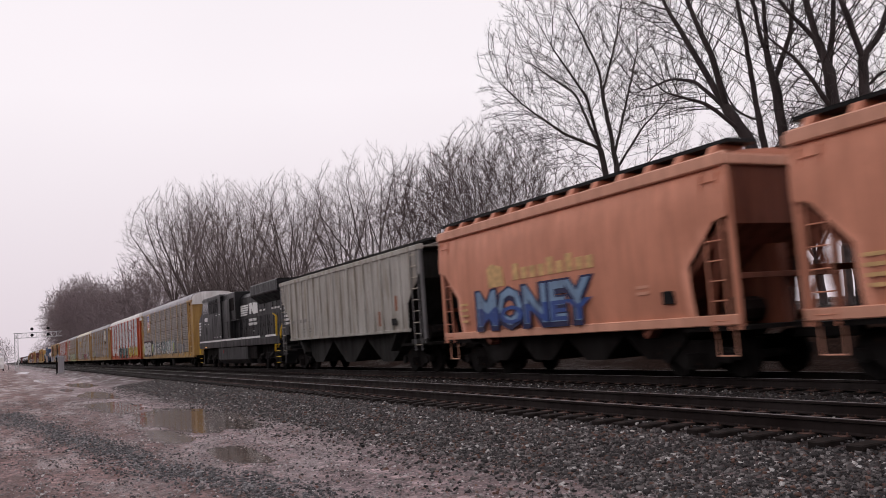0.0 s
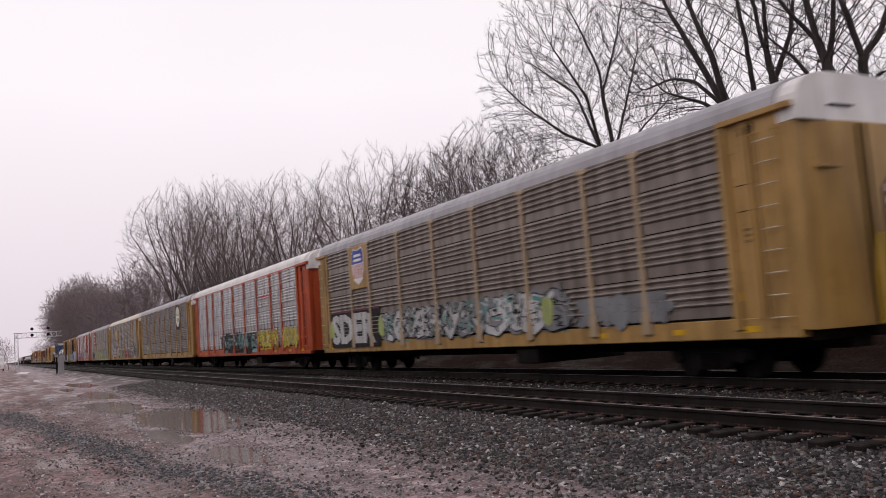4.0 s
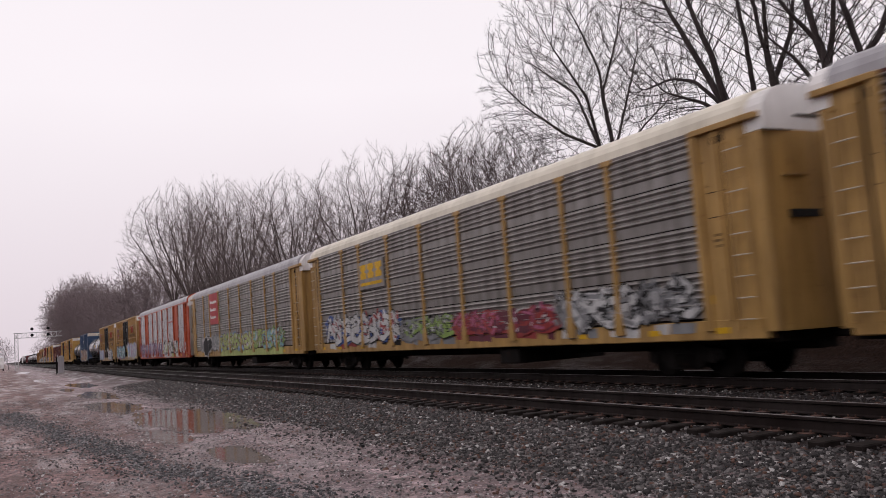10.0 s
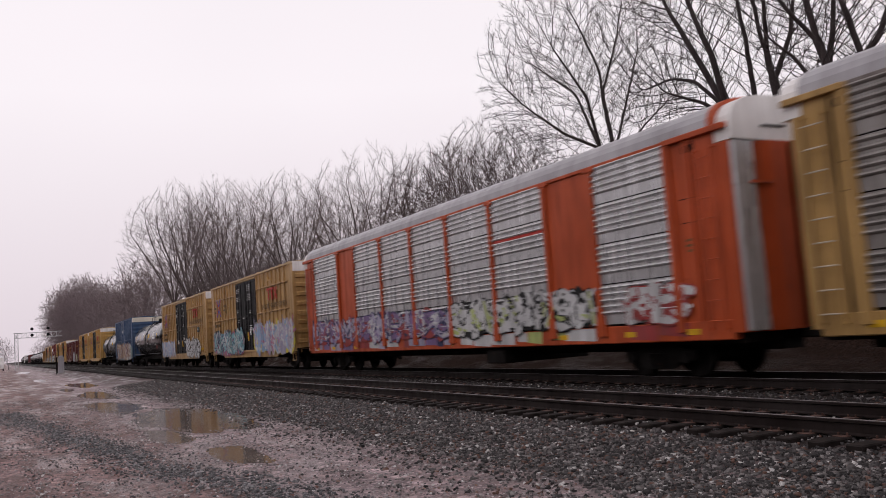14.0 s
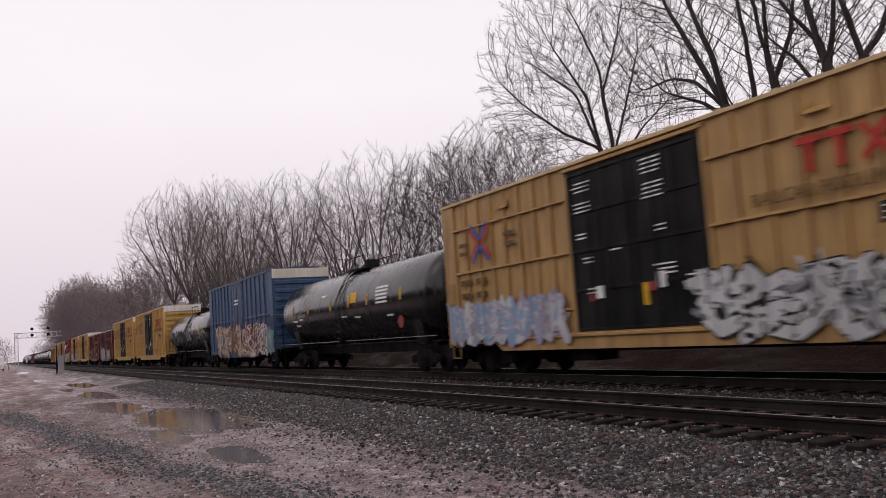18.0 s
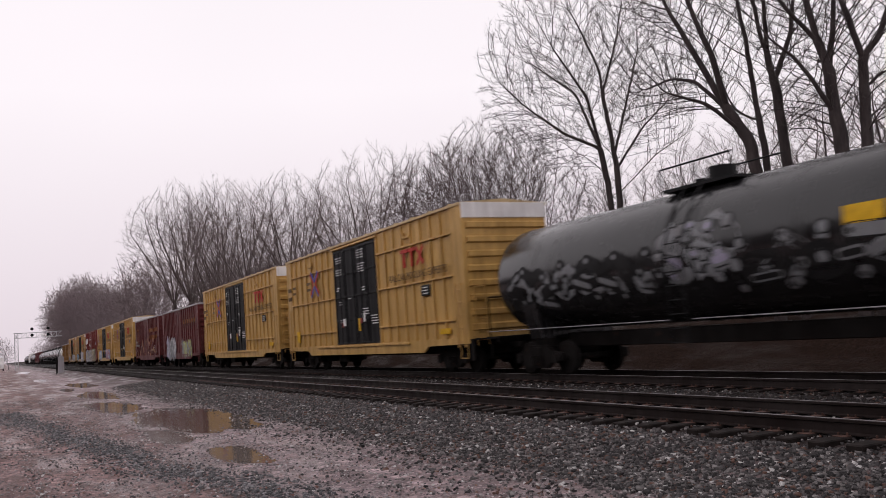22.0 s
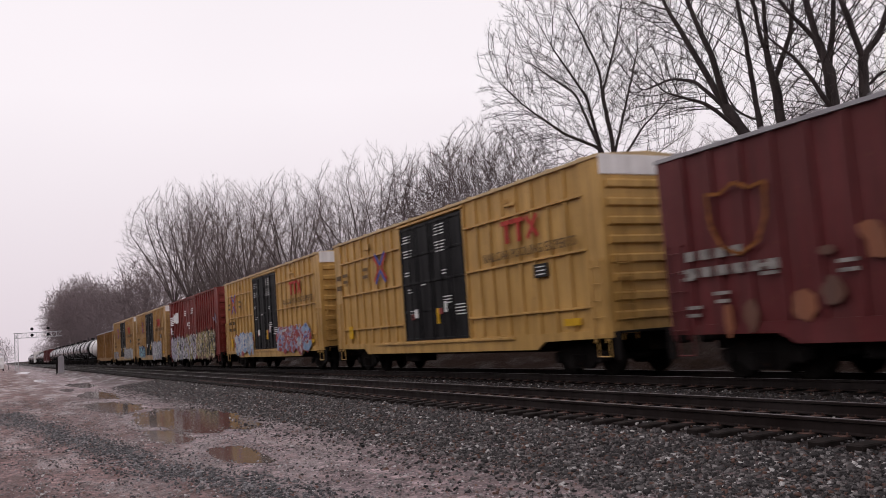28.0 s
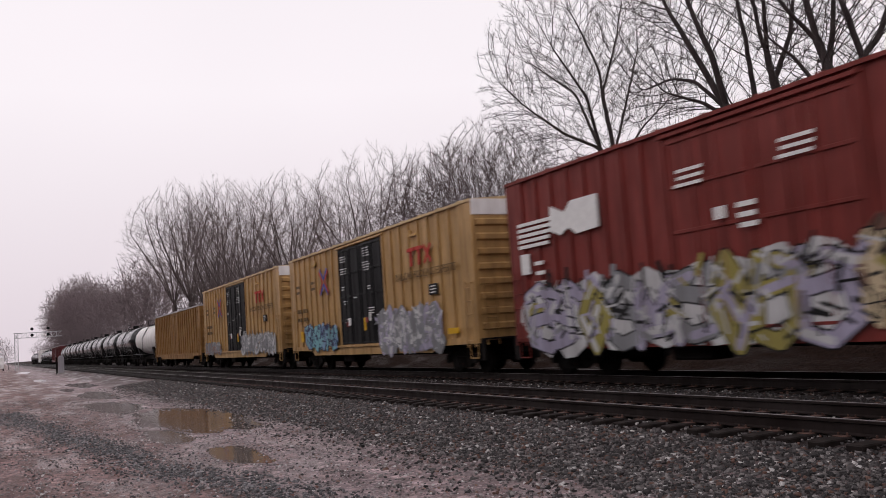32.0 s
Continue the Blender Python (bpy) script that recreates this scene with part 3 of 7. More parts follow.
# ---- stones ----
def stone_meshes(count, region, size, mat, seed, name, label, sink=0.3, fine=False):
    """Broken stones lying on the ground: region(rng) gives x, y."""
    rng = np.random.default_rng(seed)
    t = (1 + 5 ** 0.5) / 2
    base = np.array([(-1, t, 0), (1, t, 0), (-1, -t, 0), (1, -t, 0), (0, -1, t), (0, 1, t), (0, -1, -t), (0, 1, -t), (t, 0, -1), (t, 0, 1), (-t, 0, -1), (-t, 0, 1)]) / 1.9
    faces = np.array([(0, 11, 5), (0, 5, 1), (0, 1, 7), (0, 7, 10), (0, 10, 11), (1, 5, 9), (5, 11, 4), (11, 10, 2), (10, 7, 6), (7, 1, 8), (3, 9, 4), (3, 4, 2), (3, 2, 6), (3, 6, 8), (3, 8, 9), (4, 9, 5), (2, 4, 11), (6, 2, 10), (8, 6, 7), (9, 8, 1)])
    if fine:
        base = np.array([(x, y, z) for x in (-0.72, 0.72) for y in (-0.72, 0.72) for z in (-0.72, 0.72)])
        faces = np.array([(0, 1, 3), (0, 3, 2), (4, 6, 7), (4, 7, 5), (0, 4, 5), (0, 5, 1), (2, 3, 7), (2, 7, 6), (1, 5, 7), (1, 7, 3)])
    nv = len(base)
    pts = [region(rng) for _ in range(count)]
    pos = np.array([(x, y, ground_z(x, y)) for x, y in pts])
    s = rng.uniform(size[0], size[1], (count, 1)) * rng.uniform(0.5, 1.3, (count, 3)) * np.array([1.0, 1.0, 0.7])
    verts = base[None] * rng.uniform(0.5, 1.25, (count, nv, 1)) * s[:, None, :]
    a = rng.uniform(0, 2 * np.pi, count)
    b = rng.uniform(-0.7, 0.7, count)
    ca, sa, cb, sb = np.cos(a), np.sin(a), np.cos(b), np.sin(b)
    x, y, z = verts[..., 0], verts[..., 1], verts[..., 2]
    y, z = y * cb[:, None] - z * sb[:, None], y * sb[:, None] + z * cb[:, None]
    x, y = x * ca[:, None] - y * sa[:, None], x * sa[:, None] + y * ca[:, None]
    v = np.stack([x, y, z], -1) + pos[:, None, :]
    v[..., 2] += (s[:, 2] * sink)[:, None]
    f = (faces[None] + nv * np.arange(count)[:, None, None]).reshape(-1, 3)
    me = bpy.data.meshes.new(name)
    me.vertices.add(count * nv)
    me.vertices.foreach_set("co", v.reshape(-1))
    me.loops.add(len(f) * 3)
    me.loops.foreach_set("vertex_index", f.reshape(-1).astype(np.int32))
    me.polygons.add(len(f))
    me.polygons.foreach_set("loop_start", np.arange(0, len(f) * 3, 3, dtype=np.int32))
    me.update(calc_edges=True)
    me.materials.append(mat)
    return tagged(new(name, me), label, "ballast", kind="stuff")


RIDGE = [(5, 4.2), (10.5, 3.1), (15.6, 2.05), (24.5, 1.2), (31, 0.3), (60, -3)]


def shoulder(rng):
    y = 2.5 + 52 * rng.random() ** 1.9
    return (rng.uniform(6.0, 8.48) if rng.random() < 0.85 else 6.6 - abs(rng.normal(0, 0.8))), y


def between(rng):
    return rng.uniform(8.6, 13.3), 4 + 34 * rng.random() ** 1.5


def yard(rng):
    return rng.uniform(-0.2, 6.8), 6 + 40 * rng.random() ** 2.0


def ridge(rng):
    y = 6 + 30 * rng.random() ** 1.6
    return lerp(y, RIDGE) + rng.normal(0, 0.32), y


stone_meshes(52000, shoulder, (0.017, 0.043), M["stone"], 1, "ballast_stones", "wet dark grey crushed-stone ballast", 0.3, True)
stone_meshes(22000, between, (0.016, 0.034), M["stone"], 2, "ballast_stones", "wet dark ballast between the tracks", 0.3, True)
stone_meshes(11000, ridge, (0.012, 0.034), M["darkstone"], 4, "gravel_stones", "ridge of coarse dark gravel across the yard", 0.3, True)
stone_meshes(33000, yard, (0.007, 0.026), M["gravel"], 3, "gravel_stones", "loose grey gravel on the wet yard", 0.3, True)

# ---- rolling stock: running gear ----
SPEED = 13.673
WHEEL_R = 0.457
wheel_geo = Geo()
for s in (-1, 1):
    prof = [(0.10, 0.68), (0.43, 0.68), (0.457, 0.70), (0.457, 0.79), (0.485, 0.80), (0.485, 0.825), (0.40, 0.825), (0.33, 0.78), (0.16, 0.77), (0.14, 0.84), (0.09, 0.86)]
    k = Geo().lathe_y(prof, 12)
    wheel_geo.add([(s * (1.5 - y), x, z) for x, y, z in k.v], k.f)
wheel_geo.tube((-1.0, 0, 0), (1.0, 0, 0), 0.085, seg=10)
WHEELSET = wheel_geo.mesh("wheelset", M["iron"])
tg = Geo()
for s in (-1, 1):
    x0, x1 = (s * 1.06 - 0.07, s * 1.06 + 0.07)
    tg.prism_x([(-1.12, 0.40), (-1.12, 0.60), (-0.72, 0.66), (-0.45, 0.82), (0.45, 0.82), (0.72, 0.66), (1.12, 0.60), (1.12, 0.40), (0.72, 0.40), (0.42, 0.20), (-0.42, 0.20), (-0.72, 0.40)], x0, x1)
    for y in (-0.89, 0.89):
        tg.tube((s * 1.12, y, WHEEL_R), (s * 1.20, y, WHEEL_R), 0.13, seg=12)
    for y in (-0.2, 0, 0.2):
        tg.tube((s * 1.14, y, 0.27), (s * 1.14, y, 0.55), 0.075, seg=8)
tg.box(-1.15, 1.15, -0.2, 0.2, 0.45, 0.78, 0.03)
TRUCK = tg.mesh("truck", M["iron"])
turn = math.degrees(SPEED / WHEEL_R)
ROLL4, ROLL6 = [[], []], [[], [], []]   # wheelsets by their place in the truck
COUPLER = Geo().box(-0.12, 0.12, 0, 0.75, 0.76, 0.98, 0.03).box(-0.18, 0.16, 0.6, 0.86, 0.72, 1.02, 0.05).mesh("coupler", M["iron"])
CARS = []


def running_gear(car, half, inset, axles=2):
    """Two trucks with turning wheelsets, and a coupler at each end."""
    for e in (-1, 1):
        t = part("truck", TRUCK if axles == 2 else TRUCK6, None, car, at=(0, e * (half - inset), 0))
        for dy, kin in zip((-0.89, 0.89) if axles == 2 else (-1.75, 0.0, 1.75), ROLL4 if axles == 2 else ROLL6):
            kin.append(part("wheelset", WHEELSET, None, t, at=(0, dy, WHEEL_R)))
        q = part("coupler", COUPLER, None, car)
        if e < 0:
            q.rotation_euler = (0, 0, math.pi)
        q.location = (0, e * (half - 0.12), 0)


def car_thing(name, label, category, y0, y1):
    """y0, y1: where its front and rear ends stand at the start."""
    c = thing(name, label, category, "freight train", at=(TRACK_T, (y0 + y1) / 2, 0))
    CARS.append((c, (y0 + y1) / 2))
    return c, (y1 - y0) / 2


def ladder(parent, x, y0, y1, z0, z1, mat, n=6, xo=0.06, rung=None):
    """Side ladder or grab irons standing off a wall that faces -x."""
    g = Geo()
    for y in (y0, y1):
        g.box(x - xo - 0.012, x - xo + 0.012, y - 0.018, y + 0.018, z0, z1)
        for z in (z0 + 0.05, z1 - 0.05):
            g.box(x - xo, x, y - 0.015, y + 0.015, z - 0.015, z + 0.015)
    lad = part("ladder", g, mat, parent)
    for i in range(n):
        z = z0 + (z1 - z0) * (i + 0.5) / n
        part("rung", Geo().tube((x - xo, y0, z), (x - xo, y1, z), 0.014, seg=6), rung or mat, lad)
    return lad


def stroke(g, x, p, q, w, t=0.004):
    (ya, za), (yb, zb) = p, q
    L = math.hypot(yb - ya, zb - za) or 1
    ny, nz = -(zb - za) / L * w / 2, (yb - ya) / L * w / 2
    g.prism_x([(ya + ny, za + nz), (yb + ny, zb + nz), (yb - ny, zb - nz), (ya - ny, za - nz)], x - t, x)


FORMS = [  # flowing strokes of wild lettering that spells nothing
    [[(0.05, 0.0), (0.15, 0.95), (0.5, 0.35), (0.85, 1.0), (0.95, 0.05)], [(0.3, 0.2), (0.7, 0.25)]],
    [[(0.95, 0.85), (0.5, 1.0), (0.1, 0.75), (0.3, 0.5), (0.85, 0.45), (0.9, 0.12), (0.3, 0.0), (-0.1, 0.2)]],
    [[(0.1, 1.0), (0.05, 0.1), (0.5, 0.0), (0.95, 0.25), (0.8, 0.7), (0.2, 0.6)], [(0.5, 0.95), (1.1, 0.8)]],
    [[(0.0, 0.8), (0.4, 1.0), (0.45, 0.1), (0.9, 0.0)], [(0.6, 0.9), (1.0, 0.55), (0.55, 0.4)]],
    [[(0.5, 1.05), (0.1, 0.5), (0.5, -0.05), (0.95, 0.5), (0.5, 1.05)], [(0.4, 0.3), (0.65, 0.65)]],
    [[(0.0, 0.1), (0.35, 1.0), (0.45, 0.45), (0.9, 0.95), (0.75, 0.4), (1.05, -0.05)]],
    [[(0.1, 0.05), (0.1, 0.95), (0.9, 0.9), (0.35, 0.5), (0.95, 0.1)], [(-0.1, 0.5), (0.2, 0.55)]]]


def fat_line(g, x, pts, w, t):
    """A thick painted line with round joints."""
    for p, q in zip(pts, pts[1:]):
        stroke(g, x, p, q, w, t)
    for y, z in pts:
        g.prism_x([(y + w / 2 * math.cos(a), z + w / 2 * math.sin(a)) for a in [math.pi / 4 * k + 0.3 for k in range(8)]], x - t * 0.9, x)


def blob(g, x, y, z, ry, rz, rng, t):
    """A cloud of sprayed paint with an uneven rim."""
    n = 14
    g.prism_x([(y + ry * rng.uniform(0.72, 1.1) * math.cos(2 * math.pi * k / n), z + rz * rng.uniform(0.72, 1.1) * math.sin(2 * math.pi * k / n)) for k in range(n)], x - t, x)


def graffiti(car, x, y0, y1, z0, z1, letters, fill, shade, edge, seed, label, back=None, wild=0.25, marks=True):
    """A sprayed piece, form by form: a cloud of paint, an outline, its fill in two tones, thin cuts, and loose marks."""
    rng = random.Random(seed)
    n = max(2, int(letters * 1.6))
    step = (y1 - y0) / n
    hh = z1 - z0
    zm = (z0 + z1) / 2
    for i in range(n):
        form = rng.choice(FORMS)
        flip = rng.random() < 0.5
        w = step * rng.uniform(0.95, 1.25)
        yc = y0 + step * (i + 0.5)
        h = hh * rng.uniform(0.80, 1.0)
        zb = z0 + (hh - h) * rng.random()
        lean = rng.uniform(-0.25, 0.25) * wild * 2

        def at(u, v):
            u = 1 - u if flip else u
            return (yc + (u - 0.5) * w + (v - 0.5) * lean * h, zb + v * h)
        lines = [[at(*p) for p in ln] for ln in form]
        fw = min(0.34, 0.23 * hh) * rng.uniform(0.8, 1.15)
        g = Geo()
        for ln in lines:
            fat_line(g, x, ln, fw + 0.075, 0.008)
        top = part("graffiti", g, SPRAY[edge], car, label)
        g = Geo()
        blob(g, x, yc, zm + rng.uniform(-0.1, 0.1), step * (0.95 if back else 0.5), hh * (0.60 if back else 0.40), rng, 0.003 + 0.0004 * (i % 4))
        part("back_colour", g, SPRAY[back or rng.choice(shade + [edge])], top)
        g = Geo()
        blob(g, x, yc + rng.uniform(-0.3, 0.3) * step, zm + rng.uniform(-0.3, 0.3) * hh, step * 0.38, hh * 0.26, rng, 0.0055 + 0.0003 * (i % 3))
        part("back_colour", g, SPRAY[rng.choice(fill + shade)], top)
        g = Geo()
        for ln in lines:
            fat_line(g, x, ln, fw, 0.012)
        part("letter_fill", g, SPRAY[rng.choice(fill)], top)
        tone = SPRAY[rng.choice(shade)]
        for ln in lines:
            k = rng.randrange(len(ln) - 1)
            g = Geo()
            fat_line(g, x, ln[k:k + 2], fw * 0.55, 0.015)
            part("letter_shade", g, tone, top)
        for lift, (mt, cnt, wide) in enumerate(((rng.choice(fill), 5, 0.13), (rng.choice([edge] + shade), 7, 0.09), (edge, 6, 0.055), (rng.choice(["white", "white", edge]), 5, 0.045))[:4 if marks else 0]):
            g = Geo()
            for _ in range(cnt):
                p = at(rng.uniform(-0.1, 1.1), rng.uniform(0, 1))
                a = rng.choice((1.57, 0.6, 2.4, 0.1)) + rng.gauss(0, 0.3)
                ln = rng.uniform(0.08, 0.34) * hh
                stroke(g, x, p, (p[0] + math.cos(a) * ln, p[1] + math.sin(a) * ln), wide * rng.uniform(0.5, 1.4), 0.0165 + 0.0008 * lift)
            tagged(part("paint_detail", g, SPRAY[mt], top), kind="stuff")


def rack_graffiti(car, x, y0, y1, z0, z1, letters, fill, shade, edge, seed, label, back=None, wild=0.25):
    """A sprayed piece on ribbed panels, run on over the sill."""
    graffiti(car, x, y0, y1, max(z0, 1.24), z1, letters, fill, shade, edge, seed, label, back, wild)
    if z0 < 1.12:
        rng = random.Random(seed + 500)
        y = y0
        while y < y1:
            w = rng.uniform(0.3, 1.3)
            b = min(y + w, y1)
            lo = max(z0, 0.84) + rng.uniform(0, 0.12)
            part("sill_paint", Geo().prism_x([(y + rng.uniform(-0.05, 0.1), lo), (b, lo + rng.uniform(0, 0.06)), (b + rng.uniform(-0.1, 0.1), 1.2), (y, 1.2)], -HW - 0.024 - 0.001 * rng.random(), -HW - 0.018), SPRAY[rng.choice(fill + fill + shade + [edge])], car)
            y = b + rng.choice((0.0, 0.0, 0.15, 0.5))


def bars(parent, x, y0, y1, z, rows, mat, h=0.09, gap=0.16, seed=1, name="lettering", label=""):
    """Lines of unreadable lettering as plain bars."""
    rng = random.Random(seed)
    g = Geo()
    for r in range(rows):
        a = y0 + (y1 - y0) * rng.uniform(0, 0.15)
        b = y1 - (y1 - y0) * rng.uniform(0, 0.2)
        g.box(x - 0.006, x, a, b, z - r * gap - h / 2, z - r * gap + h / 2)
    return part(name, g, mat, parent, label)
# ---- rolling stock: car kinds (local y runs to the rear, the near side is at -x) ----
HW = 1.60


def roof_arch(hw, z0, rise, n=10, flat=0.55):
    """Outline of a rounded roof, from one eave over the top to the other."""
    pts = []
    for i in range(n + 1):
        a = math.pi * i / n
        pts.append((-hw * math.copysign(abs(math.cos(a)) ** flat, math.cos(a)), z0 + rise * math.sin(a) ** 0.8))
    return pts


def corrugation(x, z0, z1, n, depth=0.055, t=0.03):
    """Outline in x, z of a panel: a flat band, then n ribs lying along the car."""
    flat = (z1 - z0) * 0.22
    out, p = [(x, z0), (x, z0 + flat)], (z1 - z0 - flat) / n
    for i in range(n):
        a = z0 + flat + i * p
        out += [(x, a + p * 0.18), (x - depth * 0.75, a + p * 0.34), (x - depth, a + p * 0.50), (x - depth * 0.75, a + p * 0.66), (x, a + p * 0.84)]
    return out + [(x, z1), (x + t, z1), (x + t, z0)]


def autorack(name, label, y0, y1, frame_mat, panel, roof, posts, cap="white", rows=4, ribs=5, post_mat=None, solid=(), door_mat=None, slot=False, eave="darkpanel"):
    car, h = car_thing(name, label, "autorack car", y0, y1)
    pm = M[post_mat or frame_mat]
    fm = M[frame_mat]
    sill = part("side_sill", Geo().box(-HW - 0.02, -HW + 0.2, -h + 0.3, h - 0.3, 0.82, 1.22, 0.02).box(HW - 0.2, HW + 0.02, -h + 0.3, h - 0.3, 0.82, 1.22, 0.02), fm, car)
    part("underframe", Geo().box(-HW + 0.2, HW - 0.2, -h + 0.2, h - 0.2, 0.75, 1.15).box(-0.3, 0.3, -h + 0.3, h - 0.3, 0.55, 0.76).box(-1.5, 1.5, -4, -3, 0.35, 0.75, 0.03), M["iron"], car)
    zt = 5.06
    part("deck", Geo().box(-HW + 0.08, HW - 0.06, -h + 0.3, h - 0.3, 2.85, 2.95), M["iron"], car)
    part("far_side_wall", Geo().box(HW - 0.06, HW, -h + 0.3, h - 0.3, 1.2, zt), M[panel], car)
    front, rear = 1.72, 1.25
    edges = [-h + front] + list(posts) + [h - rear]
    prof = []
    step = (zt - 1.25) / rows
    meshes = {}
    for a, b in zip(edges, edges[1:]):
        key = round(b - a, 2)
        mat = M[frame_mat] if any(abs((a + b) / 2 - s) < 0.6 for s in solid) else M[panel]
        if mat is M[panel]:
            for r in range(rows):
                z = 1.25 + r * step
                k = (key, r)
                if k not in meshes:
                    meshes[k] = Geo().prism_y(corrugation(-HW - 0.012, z + 0.022, z + step - 0.004, ribs), 0, b - a).mesh("side_panel", mat)
                part("side_panel", meshes[k], None, car, at=(0, a, 0))
        else:
            part("solid_panel", Geo().box(-HW + 0.0, -HW + 0.05, a, b, 1.25, zt, 0.01), fm, car, "flat painted panel")
    part("liner", Geo().box(-HW + 0.03, -HW + 0.045, -h + 0.4, h - 0.4, 1.2, zt), M["iron"], car)
    post_me = Geo().box(-HW - 0.078, -HW + 0.04, -0.08, 0.08, 1.2, zt, 0.012).box(-HW - 0.085, -HW + 0.04, -0.20, 0.20, zt - 0.13, zt, 0.012).prism_x([(-0.17, 1.0), (0.17, 1.0), (0.12, 1.5), (-0.12, 1.5)], -HW - 0.085, -HW + 0.02).mesh("post", pm)
    for q in posts:
        part("post", post_me, None, car, at=(0, q, 0))
    for e in (-1, 1):
        end = front if e < 0 else rear
        a, b = sorted((e * (h - end), e * (h - 0.35)))
        part("end_panel", Geo().box(-HW + 0.0, -HW + 0.06, a, b, 1.2, zt, 0.01), fm, car)
        part("end_post", Geo().box(-HW - 0.075, -HW + 0.03, e * (h - end) - 0.10, e * (h - end) + 0.10, 1.0, zt, 0.012), fm, car)
        part("end_header", Geo().box(-HW - 0.10, -HW + 0.03, a - (0.35 if e < 0 else 0.05), b + (0.05 if e < 0 else 0.35), zt - 0.10, zt + 0.02, 0.012), fm, car)
        if e < 0:
            part("end_post", Geo().box(-HW - 0.06, -HW + 0.03, e * (h - 1.12) - 0.05, e * (h - 1.12) + 0.05, 1.2, zt - 0.1, 0.012), fm, car)
            for z in (2.1, 3.0, 3.9, 4.4):
                part("panel_seam", Geo().box(-HW - 0.012, -HW + 0.01, e * (h - 1.75) - 0.3, e * (h - 1.75) + 0.3, z, z + 0.03), fm, car)
            part("placard", Geo().box(-HW - 0.008, -HW + 0.01, e * (h - 1.8) - 0.22, e * (h - 1.8) + 0.18, 1.55, 1.72), M["hiyellow"], car, "small yellow placard")
        ladder(car, -HW, e * (h - 0.62) - 0.22, e * (h - 0.62) + 0.22, 1.0, 4.7, fm, 9, 0.10, M["rung"] if frame_mat != "orange" else fm)
        part("corner_gap", Geo().box(-HW - 0.012, -HW + 0.02, e * (h - 0.95) - 0.03, e * (h - 0.95) + 0.03, 1.2, zt - 0.15), M["iron"], car, "dark gap beside the ladder")
        part("latch", Geo().box(-HW - 0.03, -HW + 0.02, e * (h - 1.15) - 0.14, e * (h - 1.15) + 0.10, zt - 0.36, zt - 0.20, 0.02), M["iron"], car)
        for zz in (3.25, 3.75):
            part("panel_seam", Geo().box(-HW - 0.006, -HW + 0.02, e * (h - 1.25) - 0.22, e * (h - 1.25) + 0.22, zz, zz + 0.018), M["iron"], car)
        bars(car, -HW - 0.004, e * (h - 1.25) - 0.15, e * (h - 1.25) + 0.15, 2.9, 3, M["darkletter"], 0.05, 0.11, int(y0) + e)
        for yy in (1.4, 3.4, 6.0):
            part("reflector", Geo().box(-HW - 0.026, -HW - 0.01, e * (h - yy) - 0.18, e * (h - yy) + 0.18, 0.95, 1.07), M["hiyellow"], car, "small yellow reflector strip")
        ya, yb = sorted((e * (h - 0.35), e * (h - 0.02)))
        # end doors bow outwards and meet in the middle
        for s in (-1, 1):
            leaf = [(s * (HW - 0.02), e * (h - 0.35)), (s * (HW - 0.02), e * (h - 0.10)), (s * 1.15, e * (h + 0.05)), (s * 0.6, e * (h + 0.13)), (s * 0.02, e * (h + 0.15)), (s * 0.02, e * (h - 0.35))]
            if door_mat:      # the unpainted strip along the hinge side
                leaf[1:3] = [(s * (HW - 0.02), e * (h - 0.06)), (s * 1.15, e * (h - 0.02))]
                part("hinge_strip", Geo().box(min(s * 1.02, s * (HW - 0.03)), max(s * 1.02, s * (HW - 0.03)), min(e * (h - 0.2), e * (h + 0.10)), max(e * (h - 0.2), e * (h + 0.10)), 0.97, 4.71, 0.02), M[door_mat], car, "bare grey strip beside the door hinge")
            n = len(leaf)
            d = Geo()
            d.add([(x, y, 0.95) for x, y in leaf] + [(x, y, 4.72) for x, y in leaf], [(i, (i + 1) % n, n + (i + 1) % n, n + i) for i in range(n)] + [tuple(range(n)), tuple(range(2 * n - 1, n - 1, -1))])
            door = part("end_door", d, fm, car)
            part("door_seam", Geo().box(min(s * 0.5, s * 1.2), max(s * 0.5, s * 1.2), min(e * (h + 0.06), e * (h + 0.135)), max(e * (h + 0.06), e * (h + 0.135)), 3.85, 3.90), fm, door)
            part("door_slot", Geo().box(min(s * 0.35, s * 1.1), max(s * 0.35, s * 1.1), min(e * (h + 0.04), e * (h + 0.145)), max(e * (h + 0.04), e * (h + 0.145)), 3.05, 3.20), M["black"], door, "dark hand-hole across the door") if slot and e < 0 else None
            part("lock_rod", Geo().tube((s * 0.1, e * (h + 0.17), 1.0), (s * 0.1, e * (h + 0.17), 4.68), 0.022, seg=6), M["iron"], door)
            part("corner_post", Geo().box(min(s * (HW - 0.16), s * (HW + 0.01)), max(s * (HW - 0.16), s * (HW + 0.01)), ya - 0.02, yb - 0.12 * (e > 0) + 0.0, 0.95, 4.72, 0.015), fm, car)
        part("end_cap", Geo().prism_y([(-HW + 0.01, 4.73)] + roof_arch(HW - 0.01, 4.98, 0.68, 12) + [(HW - 0.01, 4.73)], min(ya, e * (h + 0.1)), max(yb, e * (h + 0.1))), M[cap], car, "pale curved end cap above the doors")
        part("cap_handle", Geo().box(-0.75, -0.1, min(e * (h + 0.1), e * (h + 0.13)), max(e * (h + 0.1), e * (h + 0.13)), 5.0, 5.04), M["iron"], car)
